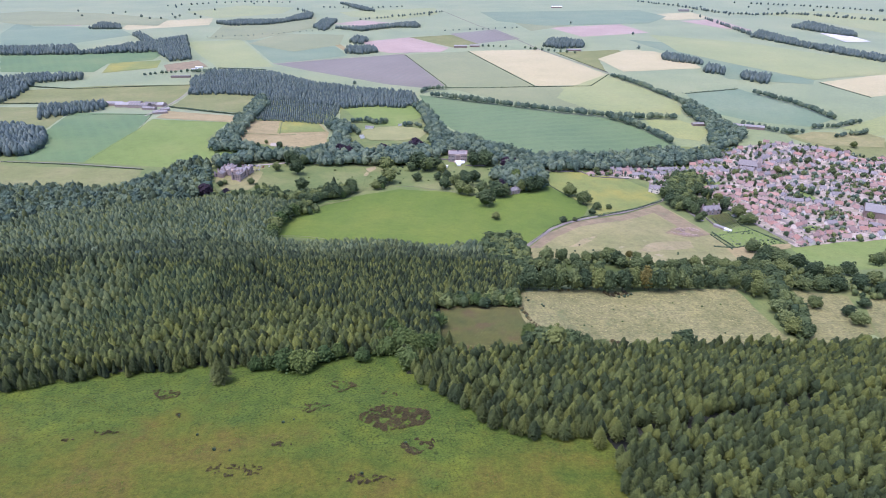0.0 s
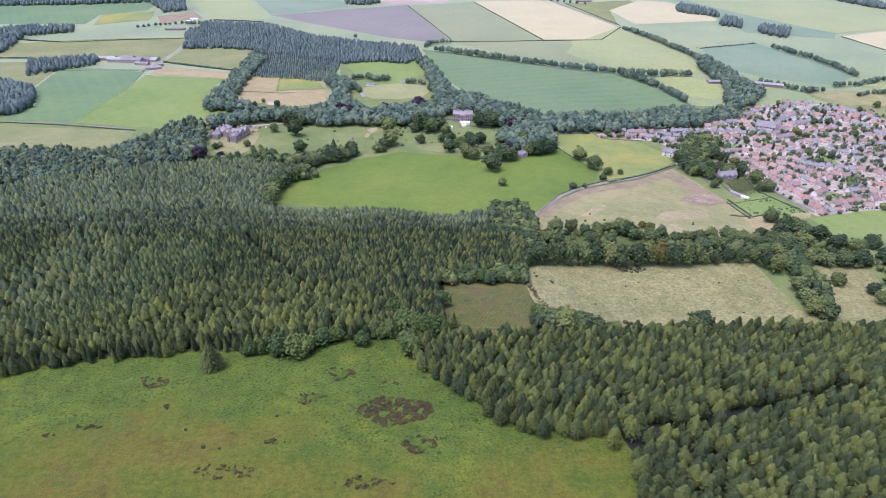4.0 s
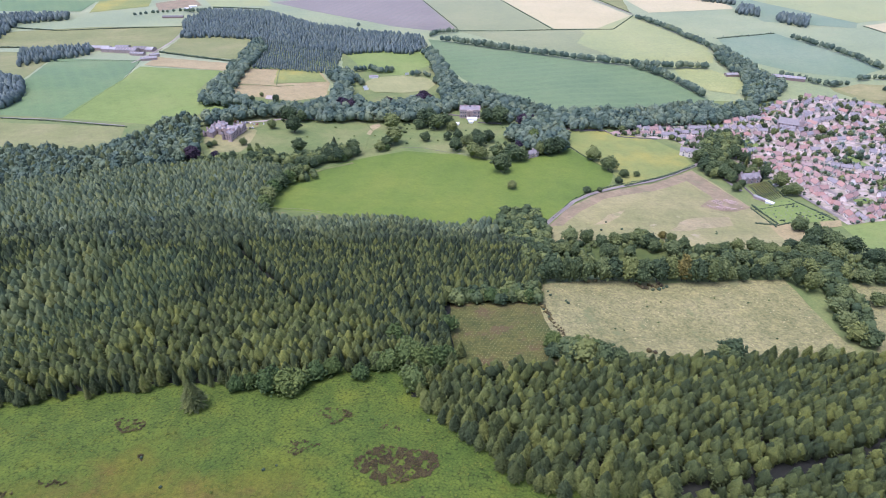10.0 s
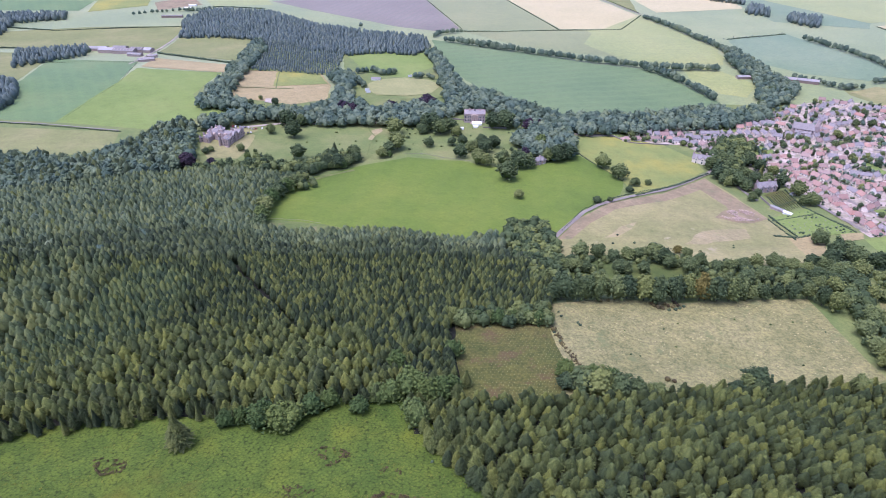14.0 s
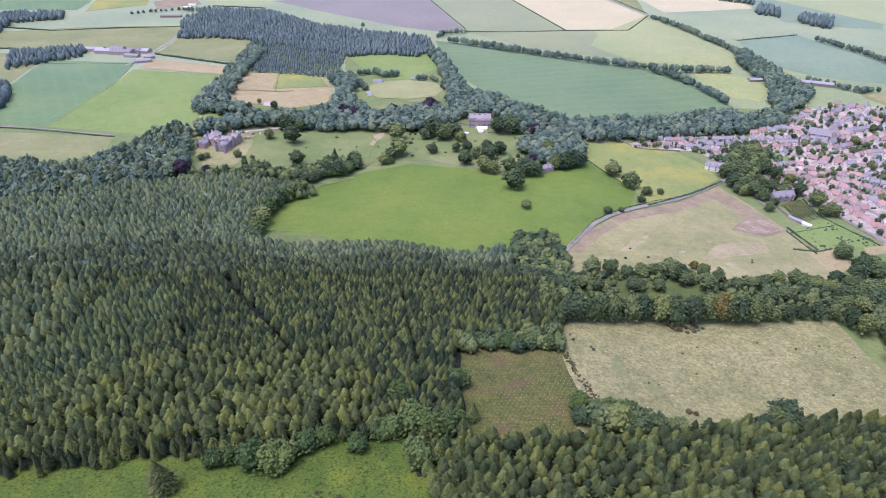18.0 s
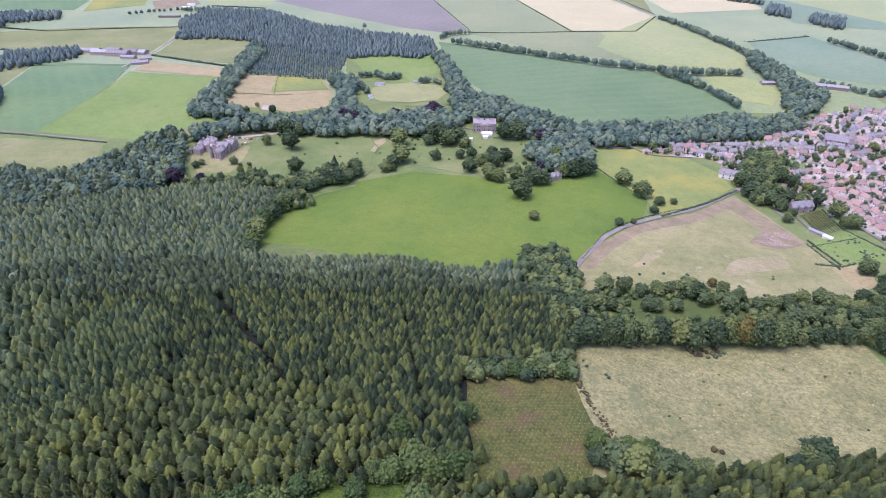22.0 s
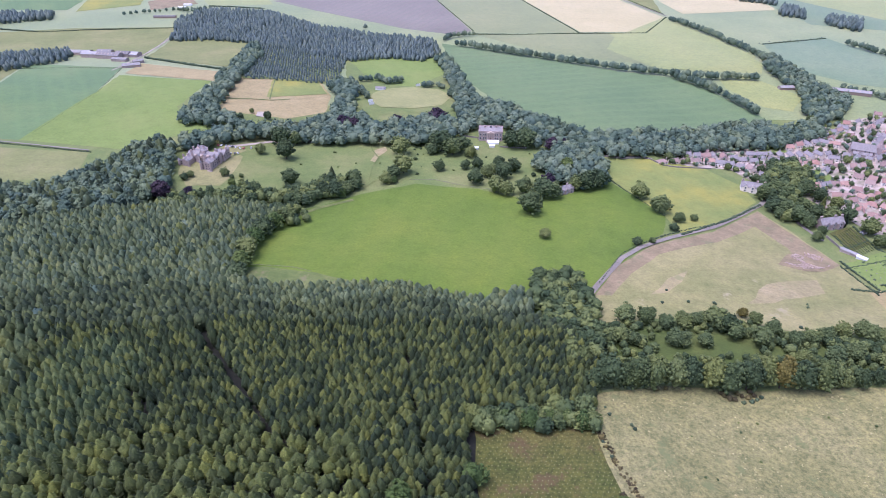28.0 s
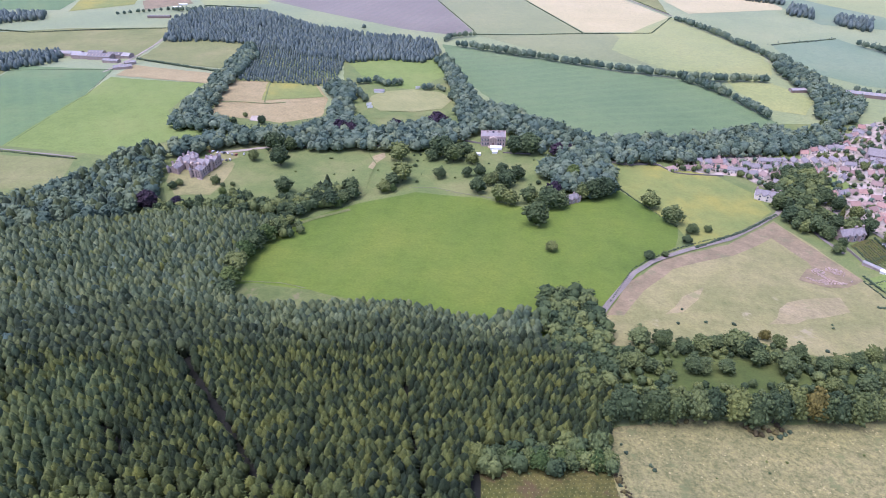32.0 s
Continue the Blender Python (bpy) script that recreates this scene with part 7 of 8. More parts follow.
house_row([(393, 610), (426, 624)], 10.56, (0, 1, 2, 3, 4, 0, 1, 13), 0, 0, 0.8, 45)
house_row([(417, 631), (442, 641), (475, 652)], 11.44, (0, 1, 2, 3, 4, 0, 1, 13), 0, 0, 0.8, 46)
house_row([(462, 675), (483, 677), (510, 666)], 12.32, (0, 1, 2, 3, 4, 0, 1, 13), 0, 0, 0.8, 47)
house_row([(500, 705), (514, 683), (535, 664)], 12.32, (0, 1, 2, 3, 4, 0, 1, 13), 0, 0, 0.8, 48)
house_row([(475, 652), (502, 654), (526, 650)], 11.44, (0, 1, 2, 3, 4, 0, 1, 13), 0, 0, 0.8, 49)
house_row([(417, 667), (433, 677)], 11.44, (0, 1, 2, 3, 4, 0, 1, 13), 0, 0, 0.8, 50)
house_row([(527, 744), (533, 713), (552, 689)], 12.32, (0, 1, 2, 3, 4, 0, 1, 13), 0, 0, 0.8, 51)
house_row([(496, 635), (511, 628)], 11.44, (0, 1, 2, 3, 4, 0, 1, 13), 0, 0, 0.8, 52)
infill([(206, 840), (268, 888), (326, 939), (420, 953), (486, 1004), (543, 1024), (609, 1021), (659, 975), (709, 939), (522, 635), (438, 613), (383, 603), (374, 689), (364, 729), (345, 776), (331, 823), (302, 821), (290, 848)], 52)


def mansion(x, y, bearing):
    """A large baronial mansion: gabled wings round a court, bays, a tower and many tall chimneys."""
    ob = new("mansion")
    wings = ((-20, -2, 20, 10, 11.5, 5), (-20, -16, -9, 2, 11, 4.6), (9, -18, 20, 2, 11, 4.6), (-22, 8, -8, 24, 9, 4), (8, 8, 22, 22, 9.5, 4))
    for i, (x0, y0, x1, y1, h, rise) in enumerate(wings):
        deep = y1 - y0 > x1 - x0
        bm, rf = bmesh.new(), bmesh.new()
        if deep:
            gabled_block(bm, y0, x0, y1, x1, -3, h, rise)
            gable_roof(rf, y0, x0, y1, x1, h, rise, .1)
            for b in (bm, rf):
                bmesh.ops.transform(b, matrix=Matrix(((0, 1, 0, 0), (1, 0, 0, 0), (0, 0, 1, 0), (0, 0, 0, 1))), verts=b.verts)
                bmesh.ops.reverse_faces(b, faces=b.faces)
        else:
            gabled_block(bm, x0, y0, x1, y1, -3, h, rise)
            gable_roof(rf, x0, y0, x1, y1, h, rise, .1)
        part("wing", bm, STONE, ob, "pinkish grey sandstone wing")
        part("roof", rf, LIGHT_SLATE, ob, "grey slate roof")
        for z in (1.2, 5.0, 8.4)[: 3 if h > 10 else 2]:
            n = max(2, int((x1 - x0) / 3.6))
            for k in range(n):
                window(ob, x0 + (k + .5) * (x1 - x0) / n, y0, z, 1.5, 2.2, ("y", -1), PALE)
            n = max(2, int((y1 - y0) / 4))
            for k in range(n):
                side = 1 if x1 > 0 and i != 0 else -1
                window(ob, x1 if side > 0 else x0, y0 + (k + .5) * (y1 - y0) / n, z, 1.5, 2.2, ("x", side), PALE)
        for k in range(3):
            chimney(ob, x0 + (k + .3) * (x1 - x0) / 2.6, (y0 + y1) / 2 + (k - 1) * 2.2, h, h + rise + 3.2, 2.2, 1.1, STONE, 4)
    for k, gx in enumerate((-13, -4.5, 4.5, 13)):
        bm, rf = bmesh.new(), bmesh.new()
        y0 = -17.2 if abs(gx) > 10 else -3.2
        gabled_block(bm, y0 - 1.2 if abs(gx) < 10 else y0, gx - 2.6, y0 + 5, gx + 2.6, -3, 11.8, 4)
        gable_roof(rf, y0 - 1.2 if abs(gx) < 10 else y0, gx - 2.6, y0 + 5, gx + 2.6, 11.8, 4, .1)
        for b in (bm, rf):
            bmesh.ops.transform(b, matrix=Matrix(((0, 1, 0, 0), (1, 0, 0, 0), (0, 0, 1, 0), (0, 0, 0, 1))), verts=b.verts)
            bmesh.ops.reverse_faces(b, faces=b.faces)
        part("gabled_bay", bm, STONE, ob)
        part("bay_roof", rf, LIGHT_SLATE, ob)
    bm = box(bmesh.new(), -3.2, 1, 0, 3.2, 8, 18.5)
    for cx in (-3, 3):
        for cy in (1.2, 7.8):
            box(bm, cx - .5, cy - .5, 18.5, cx + .5, cy + .5, 20.2)
    part("tower", bm, STONE, ob, "square sandstone tower with corner turrets")
    part("tower_roof", hip_roof(bmesh.new(), -2.6, 1.4, 2.6, 7.4, 18.6, 3.2, .1), LIGHT_SLATE, ob)
    for tx, ty, th in ((-20.5, -16.5, 13), (-8.5, -16.5, 13), (8.5, -18.5, 13.5), (20.5, -18.5, 13.5), (-20, 23, 11), (21, 21, 11.5), (20, 3, 14)):
        bm = bmesh.new()
        bmesh.ops.create_cone(bm, cap_ends=True, segments=10, radius1=1.6, radius2=1.6, depth=th + 3, matrix=Matrix.Translation((tx, ty, (th - 3) / 2)))
        turret = part("turret", bm, STONE, ob, "round sandstone corner turret")
        bm = bmesh.new()
        bmesh.ops.create_cone(bm, cap_ends=True, segments=10, radius1=2.0, radius2=.05, depth=4.4, matrix=Matrix.Translation((tx, ty, th + 2.2)))
        part("turret_roof", bm, SLATE, turret)
    for dx, dy in ((-16, -12), (-16, -6), (16, -13), (16, -7), (-8, -2), (0, -2), (8, -2), (-15, 16), (15, 15)):
        part("dormer", gabled_block(bmesh.new(), dx - 1.4, dy - 1.4, dx + 1.4, dy + 1.4, 9, 13.2, 1.8), PALE, ob)
    part("terrace", box(bmesh.new(), -22, -21, -4, 22, -18.6, -.6), STONE, ob, "low stone terrace")
    ob.matrix_basis = Matrix.Translation(at(x, y, .5)) @ Matrix.Rotation(radians(bearing), 4, "Z") @ Matrix.Diagonal((0.86, 0.98, 0.60, 1))
    return tagged(ob, "large baronial sandstone mansion with slate roofs and chimneys", "mansion")


def villa(x, y, bearing):
    """A square classical villa with a pediment, parapet and roof lantern."""
    ob = new("villa")
    part("wall", box(bmesh.new(), -13, -8, -2, 13, 9, 10), STONE, ob, "weathered ashlar walls")
    bm = box(bmesh.new(), -13.4, -8.4, 9.2, 13.4, 9.4, 9.8)
    for x0, y0, x1, y1 in ((-13.2, -8.2, 13.2, -7.7), (-13.2, 8.7, 13.2, 9.2), (-13.2, -7.7, -12.7, 8.7), (12.7, -7.7, 13.2, 8.7)):
        box(bm, x0, y0, 9.8, x1, y1, 11)
    part("parapet", bm, STONE, ob)
    part("roof", hip_roof(bmesh.new(), -12, -7, 12, 8, 10.05, 2.4, 0), LIGHT_SLATE, ob, "grey lead roof behind the parapet")
    bm = bmesh.new()
    bmesh.ops.create_cone(bm, cap_ends=True, segments=12, radius1=2.2, radius2=.5, depth=2.2, matrix=Matrix.Translation((0, 1, 12.6)))
    part("lantern", bm, GLASS, ob, "glazed roof lantern")
    bm = gabled_block(bmesh.new(), -10.5, -4.2, -8, 4.2, 8.6, 9.4, 1.9)
    bmesh.ops.transform(bm, matrix=Matrix(((0, 1, 0, 0), (1, 0, 0, 0), (0, 0, 1, 0), (0, 0, 0, 1))), verts=bm.verts)
    bmesh.ops.reverse_faces(bm, faces=bm.faces)
    part("pediment", bm, PALE, ob)
    for k in range(4):
        bm = bmesh.new()
        bmesh.ops.create_cone(bm, cap_ends=True, segments=10, radius1=.5, radius2=.42, depth=8.4, matrix=Matrix.Translation((-3.6 + 2.4 * k, -10, 4.4)))
        part("column", bm, PALE, ob)
    part("steps", box(box(bmesh.new(), -5, -12.5, -1, 5, -8, .1), -5, -11.5, .1, 5, -8, .4), PALE, ob)
    part("door", flat_piece(0, -8, .4, 1.6, 3, "y", -1, .1), DOORS, ob)
    for z, tall in ((1.2, 2.6), (5.8, 2.0)):
        for k in range(6):
            window(ob, (-11, -7.8, -5.4, 5.4, 7.8, 11)[k], -8, z, 1.3, tall, ("y", -1))
        for k in range(4):
            for s in (-1, 1):
                window(ob, s * 13, -5.5 + 4 * k, z, 1.3, tall, ("x", s))
    for sx in (-6, 6):
        chimney(ob, sx, 1, 10, 14, 2.6, 1.2, STONE, 4)
    ob.matrix_basis = Matrix.Translation(at(x, y, 1.0)) @ Matrix.Rotation(radians(bearing), 4, "Z") @ Matrix.Scale(1.08, 4)
    return tagged(ob, "square pale stone classical villa with columned porch", "house")


def outbuilding(x, y, bearing, L, D, H):
    """A low stone service range beside the villa."""
    ob = new("outbuilding")
    part("wall", gabled_block(bmesh.new(), -L / 2, -D / 2, L / 2, D / 2, -1, H, D * .4), PALE, ob)
    part("roof", gable_roof(bmesh.new(), -L / 2, -D / 2, L / 2, D / 2, H, D * .4, .25), SLATE, ob)
    for k in range(max(2, int(L / 4))):
        window(ob, -L / 2 + (k + .5) * L / max(2, int(L / 4)), -D / 2, 1.0, 1.0, 1.3, ("y", -1))
    chimney(ob, L / 2 - .7, 0, H + D * .2, H + D * .4 + 1.2, 1.2, .9, PALE)
    ob.matrix_basis = Matrix.Translation(at(x, y, .2)) @ Matrix.Rotation(radians(bearing), 4, "Z")
    return tagged(ob, "low pale stone outbuilding with slate roof beside the villa", "outbuilding", "villa outbuildings")


def stone_cottage(x, y, bearing, wall=None, roof=None, words="gabled old stone house at the pasture's edge", size=1.0):
    wall, roof = wall or STONE, roof or SLATE
    ob = new("gabled_house")
    part("wall", gabled_block(bmesh.new(), -9, -4, 9, 4, -1.5, 4.6, 3.4), wall, ob)
    part("roof", gable_roof(bmesh.new(), -9, -4, 9, 4, 4.6, 3.4), roof, ob)
    for gx in (-5.5, 0, 5.5):
        bm, rf = gabled_block(bmesh.new(), -5, gx - 1.6, 0, gx + 1.6, -1.5, 5, 1.9), gable_roof(bmesh.new(), -5, gx - 1.6, 0, gx + 1.6, 5, 1.9, .2, .15)
        for b in (bm, rf):
            bmesh.ops.transform(b, matrix=Matrix(((0, 1, 0, 0), (1, 0, 0, 0), (0, 0, 1, 0), (0, 0, 0, 1))), verts=b.verts)
            bmesh.ops.reverse_faces(b, faces=b.faces)
        part("gabled_bay", bm, wall, ob)
        part("bay_roof", rf, roof, ob)
        for z in (.8, 3.4):
            window(ob, gx, -5, z, 1.2, 1.5, ("y", -1))
    for cx in (-8.4, 2.8, 8.4):
        chimney(ob, cx, 0, 6, 9.6, 1.6, 1.0, STONE, 3)
    ob.matrix_basis = Matrix.Translation(at(x, y, .3)) @ Matrix.Rotation(radians(bearing), 4, "Z") @ Matrix.Scale(size, 4)
    return tagged(ob, words, "house")


def church(x, y, bearing):
    ob = new("church")
    part("nave", gabled_block(bmesh.new(), -15, -6.5, 15, 6.5, -2, 9.5, 7.5), STONE, ob, "grey sandstone nave")
    part("roof", gable_roof(bmesh.new(), -15, -6.5, 15, 6.5, 9.5, 7.5, .3), LIGHT_SLATE, ob, "steep grey slate roof")
    part("aisle", gabled_block(bmesh.new(), -11, -11, 11, -5, -2, 5, 2.5), STONE, ob)
    part("aisle_roof", gable_roof(bmesh.new(), -11, -11, 11, -5, 5, 2.5, .3), LIGHT_SLATE, ob)
    part("tower", box(bmesh.new(), 14, -4, -2, 21, 3.5, 15), STONE, ob)
    bm = bmesh.new()
    bmesh.ops.create_cone(bm, cap_ends=True, segments=8, radius1=4.2, radius2=.1, depth=13, matrix=Matrix.Translation((17.5, -.2, 21.5)))
    part("spire", bm, STONE, ob, "stone spire")
    for k in range(6):
        window(ob, -12.5 + 5 * k, -6.5, 6, 1.4, 2.8, ("y", -1), PALE)
    ob.matrix_basis = Matrix.Translation(at(x, y)) @ Matrix.Rotation(radians(bearing), 4, "Z") @ Matrix.Scale(0.88, 4)
    return tagged(ob, "large grey stone church with steep slate roof", "church")


def shed(x, y, bearing, L, D, H, roof=SHEET, wall=STONE, words="long farm shed with weathered grey sheet roof", name="farm_shed", lights=True):
    ob = new(name)
    part("wall", gabled_block(bmesh.new(), -L / 2, -D / 2, L / 2, D / 2, -1, H, D * .18), wall, ob)
    part("roof", gable_roof(bmesh.new(), -L / 2, -D / 2, L / 2, D / 2, H, D * .18, .4, .15), roof, ob)
    part("door", flat_piece(-L / 2, 0, 0, min(4, D * .5), H * .8, "x", -1, .08), SHEET if wall is not SHEET else DOORS, ob)
    if lights:
        for k in range(max(2, int(L / 6))):
            xk = -L / 2 + (k + .5) * 6
            if xk < L / 2 - 1:
                bm = bmesh.new()
                s = D * .18 / (D / 2)
                v = [bm.verts.new((xk + dx, yy, H + D * .18 + .22 + s * yy)) for dx, yy in ((-.5, -D * .4), (.5, -D * .4), (.5, -D * .12), (-.5, -D * .12))]
                bm.faces.new(v)
                bmesh.ops.solidify(bm, geom=bm.faces[:], thickness=0.05)
                part("rooflight", bm, PALE, ob)
    ob.matrix_basis = Matrix.Translation(at(x, y, .2)) @ Matrix.Rotation(radians(bearing), 4, "Z")
    return tagged(ob, words, "shed", "farmstead sheds" if name == "farm_shed" else "")


def marquee(x, y, bearing, L, D):
    ob = new("marquee")
    bm = box(bmesh.new(), -L / 2, -D / 2, 0, L / 2, D / 2, 2.4)
    part("side", bm, CANVAS, ob)
    part("canopy", gable_roof(bmesh.new(), -L / 2, -D / 2, L / 2, D / 2, 2.4, D * .25, .3, .08), CANVAS, ob)
    for sx in (-1, 1):
        for sy in (-1, 1):
            part("pole", box(bmesh.new(), sx * L / 2 - .08, sy * D / 2 - .08, 0, sx * L / 2 + .08, sy * D / 2 + .08, 2.7), LEAD, ob)
    ob.matrix_basis = Matrix.Translation(at(x, y, .2)) @ Matrix.Rotation(radians(bearing), 4, "Z")
    return tagged(ob, "white canvas marquee pitched on the lawn", "marquee")


def sight_screen(x, y, bearing):
    ob = new("sight_screen")
    for k in range(5):
        part("board", box(bmesh.new(), -3.6 + 1.46 * k, -.05, .5, -2.2 + 1.46 * k, .05, 4.2), WHITE, ob)
    for sx in (-3, 3):
        part("frame", box(bmesh.new(), sx - .1, -.9, 0, sx + .1, .9, .3), LEAD, ob)
    ob.matrix_basis = Matrix.Translation(at(x, y, .3)) @ Matrix.Rotation(radians(bearing), 4, "Z")
    return tagged(ob, "white boarded sight screen on the cricket ground", "sight screen")


def parked_car(kind):
    ob = new("car")
    bm = box(bmesh.new(), -2.1, -.88, .3, 2.1, .88, .95)
    bmesh.ops.bevel(bm, geom=bm.edges[:], offset=.15, segments=1, affect="EDGES")
    part("body", bm, PAINTS[kind], ob)
    bm = bmesh.new()
    lo = [bm.verts.new(c) for c in ((-1.5, -.8, .93), (1.1, -.8, .93), (1.1, .8, .93), (-1.5, .8, .93))]
    hi = [bm.verts.new(c) for c in ((-1.1, -.65, 1.45), (.4, -.65, 1.45), (.4, .65, 1.45), (-1.1, .65, 1.45))]
    for i in range(4):
        bm.faces.new((lo[i], lo[(i + 1) % 4], hi[(i + 1) % 4], hi[i]))
    bm.faces.new(hi)
    part("window", bm, GLASS, ob)
    part("roof", box(bmesh.new(), -1.08, -.64, 1.44, .38, .64, 1.49), PAINTS[kind], ob)
    for sx in (-1.3, 1.3):
        for sy in (-.85, .85):
            bm = bmesh.new()
            bmesh.ops.create_cone(bm, cap_ends=True, segments=10, radius1=.32, radius2=.32, depth=.2, matrix=Matrix.Translation((sx, sy, .32)) @ Matrix.Rotation(pi / 2, 4, "X"))
            part("wheel", bm, RUBBER, ob)
    return ob


def car(x, y, bearing, kind):
    m = Matrix.Translation(at(x, y, .78)) @ Matrix.Rotation(radians(bearing), 4, "Z")
    ob = put_copy(("car", kind), lambda: parked_car(kind), m)
    return tagged(ob, ("white", "silver", "dark", "red")[kind] + " car parked on pale gravel", "car", "parked cars")


def stone_wall(line, tall=1.4, thick=.5, label="low dry stone boundary wall", name="stone_wall", material=None):
    """A wall that follows the land along a line, with a coping."""
    pts = along(line, 5.0) + [line[-1]]
    bm = bmesh.new()
    for a, b in zip(pts, pts[1:]):
        a, b = Vector(a), Vector(b)
        d = b - a
        if d.length < .3:
            continue
        n = Vector((-d.y, d.x)).normalized() * thick / 2
        za, zb = float(terrain(*a)), float(terrain(*b))
        v = [bm.verts.new((p.x, p.y, z)) for p, z in ((a - n, za - .4), (b - n, zb - .4), (b + n, zb - .4), (a + n, za - .4), (a - n, za + tall), (b - n, zb + tall), (b + n, zb + tall), (a + n, za + tall))]
        for f in ((4, 5, 6, 7), (0, 1, 5, 4), (2, 3, 7, 6), (1, 2, 6, 5), (3, 0, 4, 7)):
            bm.faces.new([v[i] for i in f])
    me = bpy.data.meshes.new(name)
    bm.to_mesh(me)
    bm.free()
    me.materials.append(material or DRYSTONE)
    return tagged(new(name, me), label, "wall", kind="structure")


RAIL = plain("weathered_rail", (0.20, 0.18, 0.15), (0.30, 0.27, 0.23), 2.0, 0.9)


def fence(line, label):
    """Posts and two rails along a line."""
    pts = along(line, 3.0) + [line[-1]]
    bm = bmesh.new()
    for a, b in zip(pts, pts[1:]):
        box(bm, a[0] - .08, a[1] - .08, float(terrain(*a)) - .2, a[0] + .08, a[1] + .08, float(terrain(*a)) + 1.25)
        d = Vector((b[0] - a[0], b[1] - a[1]))
        n = Vector((-d.y, d.x)).normalized() * .03
        for h in (.55, 1.05):
            q = [bm.verts.new((p[0] + s * n.x, p[1] + s * n.y, float(terrain(*p)) + h + e)) for p in (a, b) for s in (-1, 1) for e in (0, .12)]
            for f in ((0, 1, 5, 4), (2, 6, 7, 3), (1, 3, 7, 5), (0, 4, 6, 2)):
                bm.faces.new([q[i] for i in f])
    me = bpy.data.meshes.new("fence")
    bm.to_mesh(me)
    bm.free()
    me.materials.append(RAIL)
    return tagged(new("fence", me), label, "fence", kind="structure")


mansion(-283, 793, -8)
villa(22, 906, -2)
outbuilding(47, 908, -4, 14, 7, 3.6)
outbuilding(60, 901, 84, 9, 6, 3.2)
outbuilding(76, 900, -8, 13, 6.5, 3.2)
outbuilding(108, 890, -14, 12, 7, 3.4)
stone_cottage(91, 760, 28)
church(461, 898, -25)
stone_cottage(292, 793, -20, HARL, SLATE, "large white many-gabled house with slate roof", 1.25)
shed(546, 705, -30, 46, 30, 9, LEAD, BRICK, "factory hall with pale roof and brick wall", "factory_hall", False)
stone_cottage(334, 717, 12, STONE, SLATE, "grey stone gabled house with slate roof by the allotments", 1.3)
shed(326, 665, -52, 15, 4, 2.5, SHEET, STONE, "long low garden shed by the allotments", "garden_shed", False)
shed(-684, 1262, -4, 34, 14, 5)
shed(-664, 1262, -4, 26, 13, 5)
shed(-639, 1244, -4, 36, 15, 6)
shed(-607, 1238, -6, 40, 18, 6)
shed(-589, 1250, -6, 24, 16, 6)
shed(-573, 1250, -6, 22, 16, 5)
shed(-578, 1214, -8, 26, 10, 4)
shed(-539, 1172, 20, 26, 12, 4)
shed(-542, 1202, 40, 16, 9, 4)
shed(-630, 1268, -4, 26, 12, 5)
shed(53, 2012, 0, 40, 14, 5, SHEET, BRICK, "distant farm shed beside trees")
shed(98, 2023, 0, 30, 12, 5, SHEET, BRICK, "distant farm shed beside trees")
shed(393, 1948, 0, 44, 12, 4, SHEET, BRICK, "distant long shed beside a copse")
shed(545, 3198, 0, 50, 18, 6, WHITE, BRICK, "white-roofed distant farm building")
shed(1106, 3048, 0, 45, 18, 6, SHEET, SHEET, "distant grey barn on the plain")
shed(471, 1128, 5, 24, 10, 3.5, SHEET, BRICK, "low shed beside a paddock")
shed(553, 1114, -20, 60, 12, 4, SHEET, BRICK, "long low sheds behind the village")
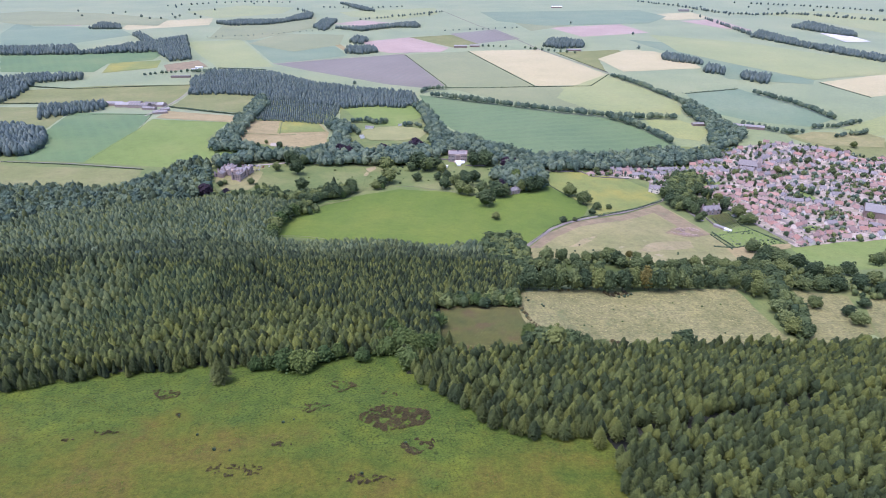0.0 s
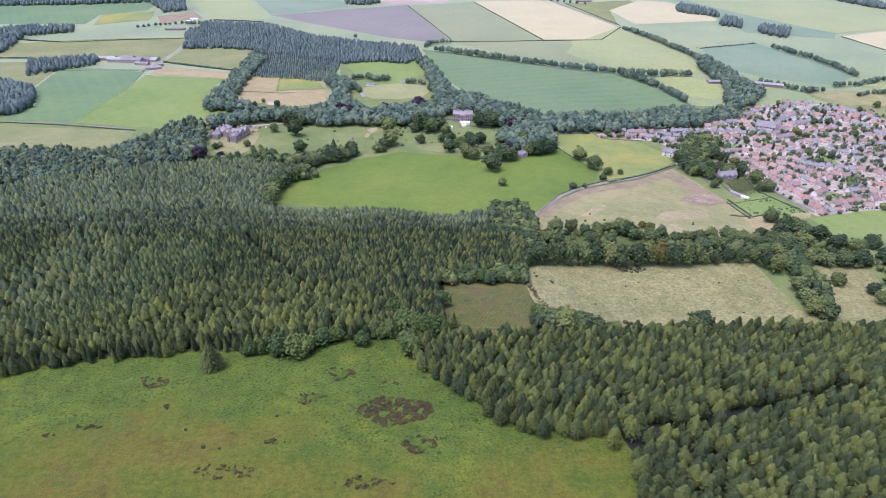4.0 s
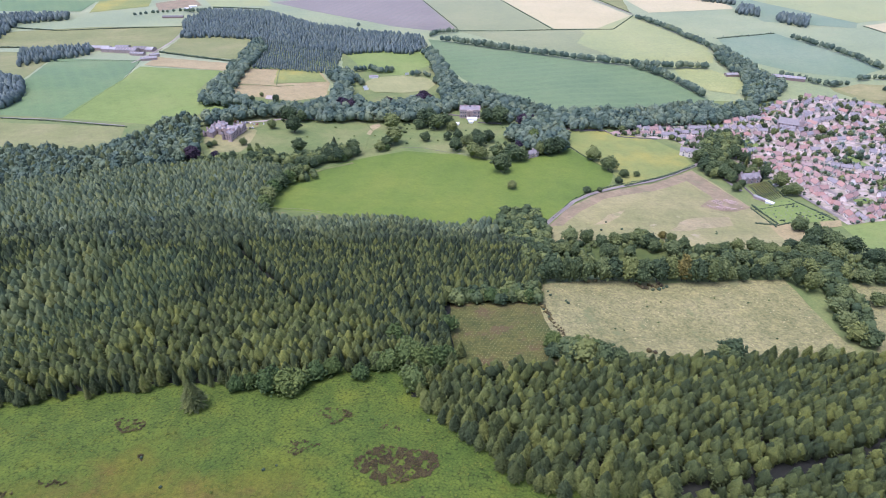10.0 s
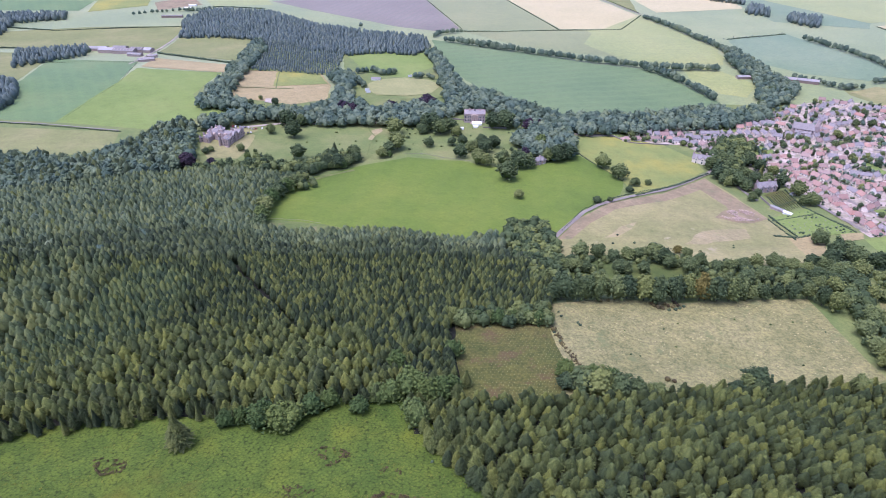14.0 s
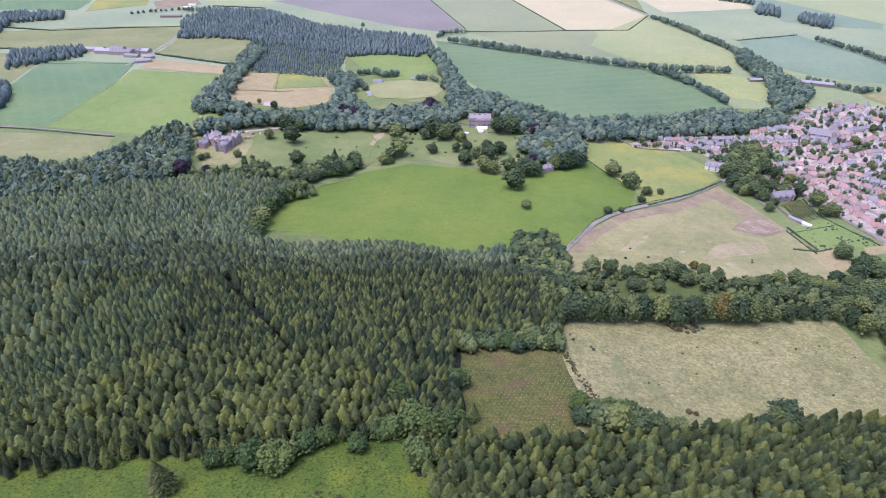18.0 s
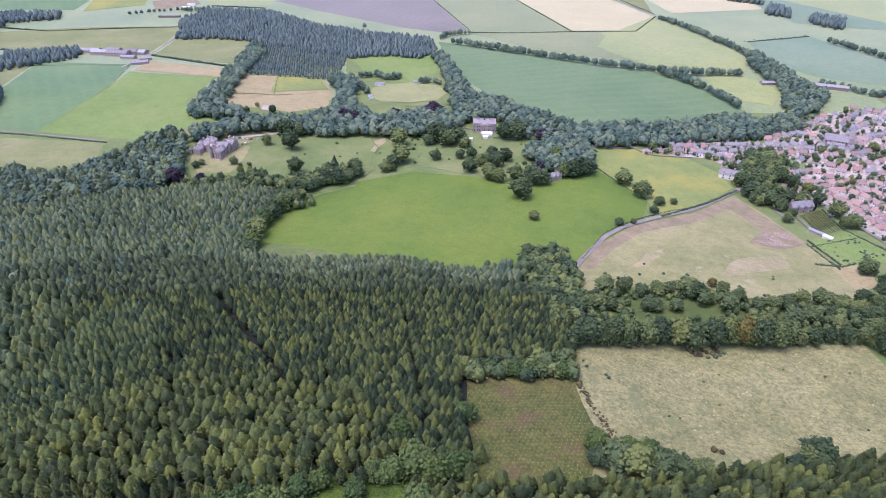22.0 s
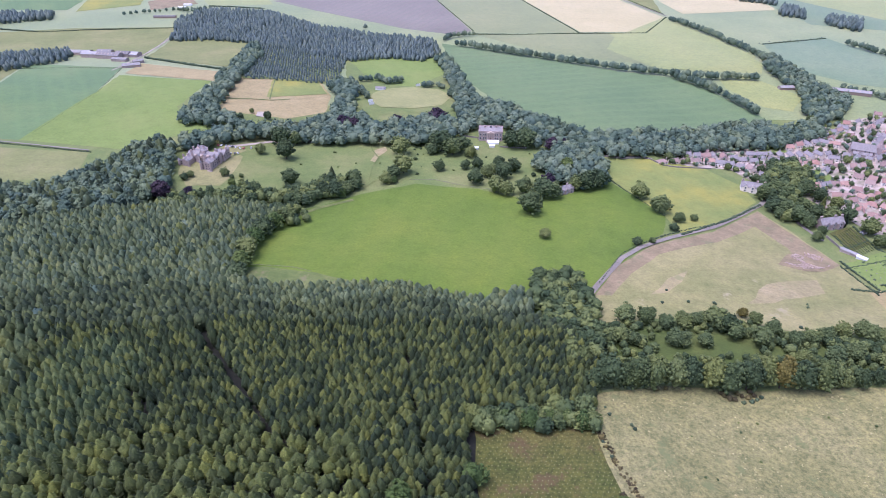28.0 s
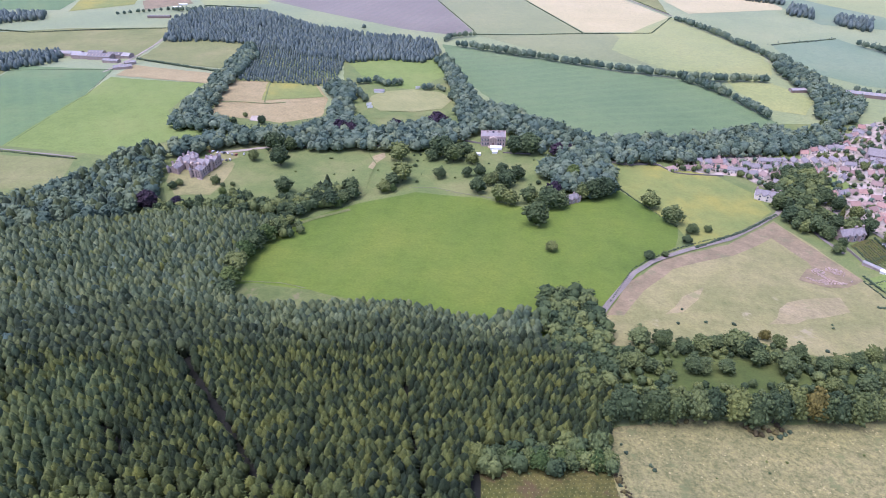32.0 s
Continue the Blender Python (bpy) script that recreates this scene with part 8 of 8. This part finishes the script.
shed(-133, 1094, -5, 14, 8, 3, SLATE, WHITE, "white cricket pavilion with grey roof", "cricket_pavilion", False)
shed(-644, 1647, 0, 18, 6, 2.6, WHITE, WHITE, "white polytunnel by the market garden", "polytunnel", False)
shed(-644, 1678, 0, 18, 6, 2.6, WHITE, WHITE, "white polytunnel by the market garden", "polytunnel", False)
shed(-645, 1553, 2, 46, 9, 3.5, SHEET, BRICK, "long grey shed among trees")
marquee(25, 891, -2, 13, 7)
marquee(23, 880, 0, 6, 5)
marquee(2, 872, 0, 4, 4)
marquee(5, 872, 0, 4, 4)
sight_screen(-137, 1024, 25)
sight_screen(-140, 1035, 25)
sight_screen(-79, 1110, 20)
for n, (x, y) in enumerate([(-280, 838), (-275, 838), (-271, 839), (-268, 838), (-264, 838), (-259, 836), (-255, 837), (-248, 841), (-268, 816), (-264, 819), (-260, 821), (-257, 823), (-270, 812), (-283, 837)]):
    car(x, y, 80 + 20 * (n % 3), (0, 0, 1, 2, 0, 1, 3)[n % 7])
for n, (x, y) in enumerate([(292, 884), (357, 898), (400, 898), (433, 875), (471, 877), (528, 898), (420, 654), (435, 664), (437, 654), (472, 681), (452, 776), (411, 755), (584, 847), (538, 823)]):
    car(x, y, 40 + 37 * n, (1, 0, 2, 0, 3)[n % 5])
stone_wall([(149, 856), (168, 850), (198, 859), (211, 840), (224, 838), (267, 844)], 1.6)
stone_wall([(322, 697), (323, 669), (332, 654)], 2.2, .6, "tall stone garden wall")
stone_wall([(-12, 913), (11, 904), (18, 900)], 2, .5, "stone terrace wall beside the villa")
stone_wall([(32, 879), (48, 877), (63, 876)], 1.8, .5, "stone garden wall behind the park")
fence([(-185, 600), (-166, 602), (-145, 602), (-127, 596)], "wooden post and rail fence along the pasture")
fence([(-66, 785), (-40, 786), (-15, 774), (17, 764)], "wooden post and rail fence along the park")
shed(331, 655, -50, 8, 4, 2.2, WHITE, WHITE, "small white glasshouse by the allotments", "glasshouse", False)
shed(360, 705, 30, 6, 3.5, 2.1, SHEET, WHITE, "small pale garden hut by the allotments", "garden_hut", False)
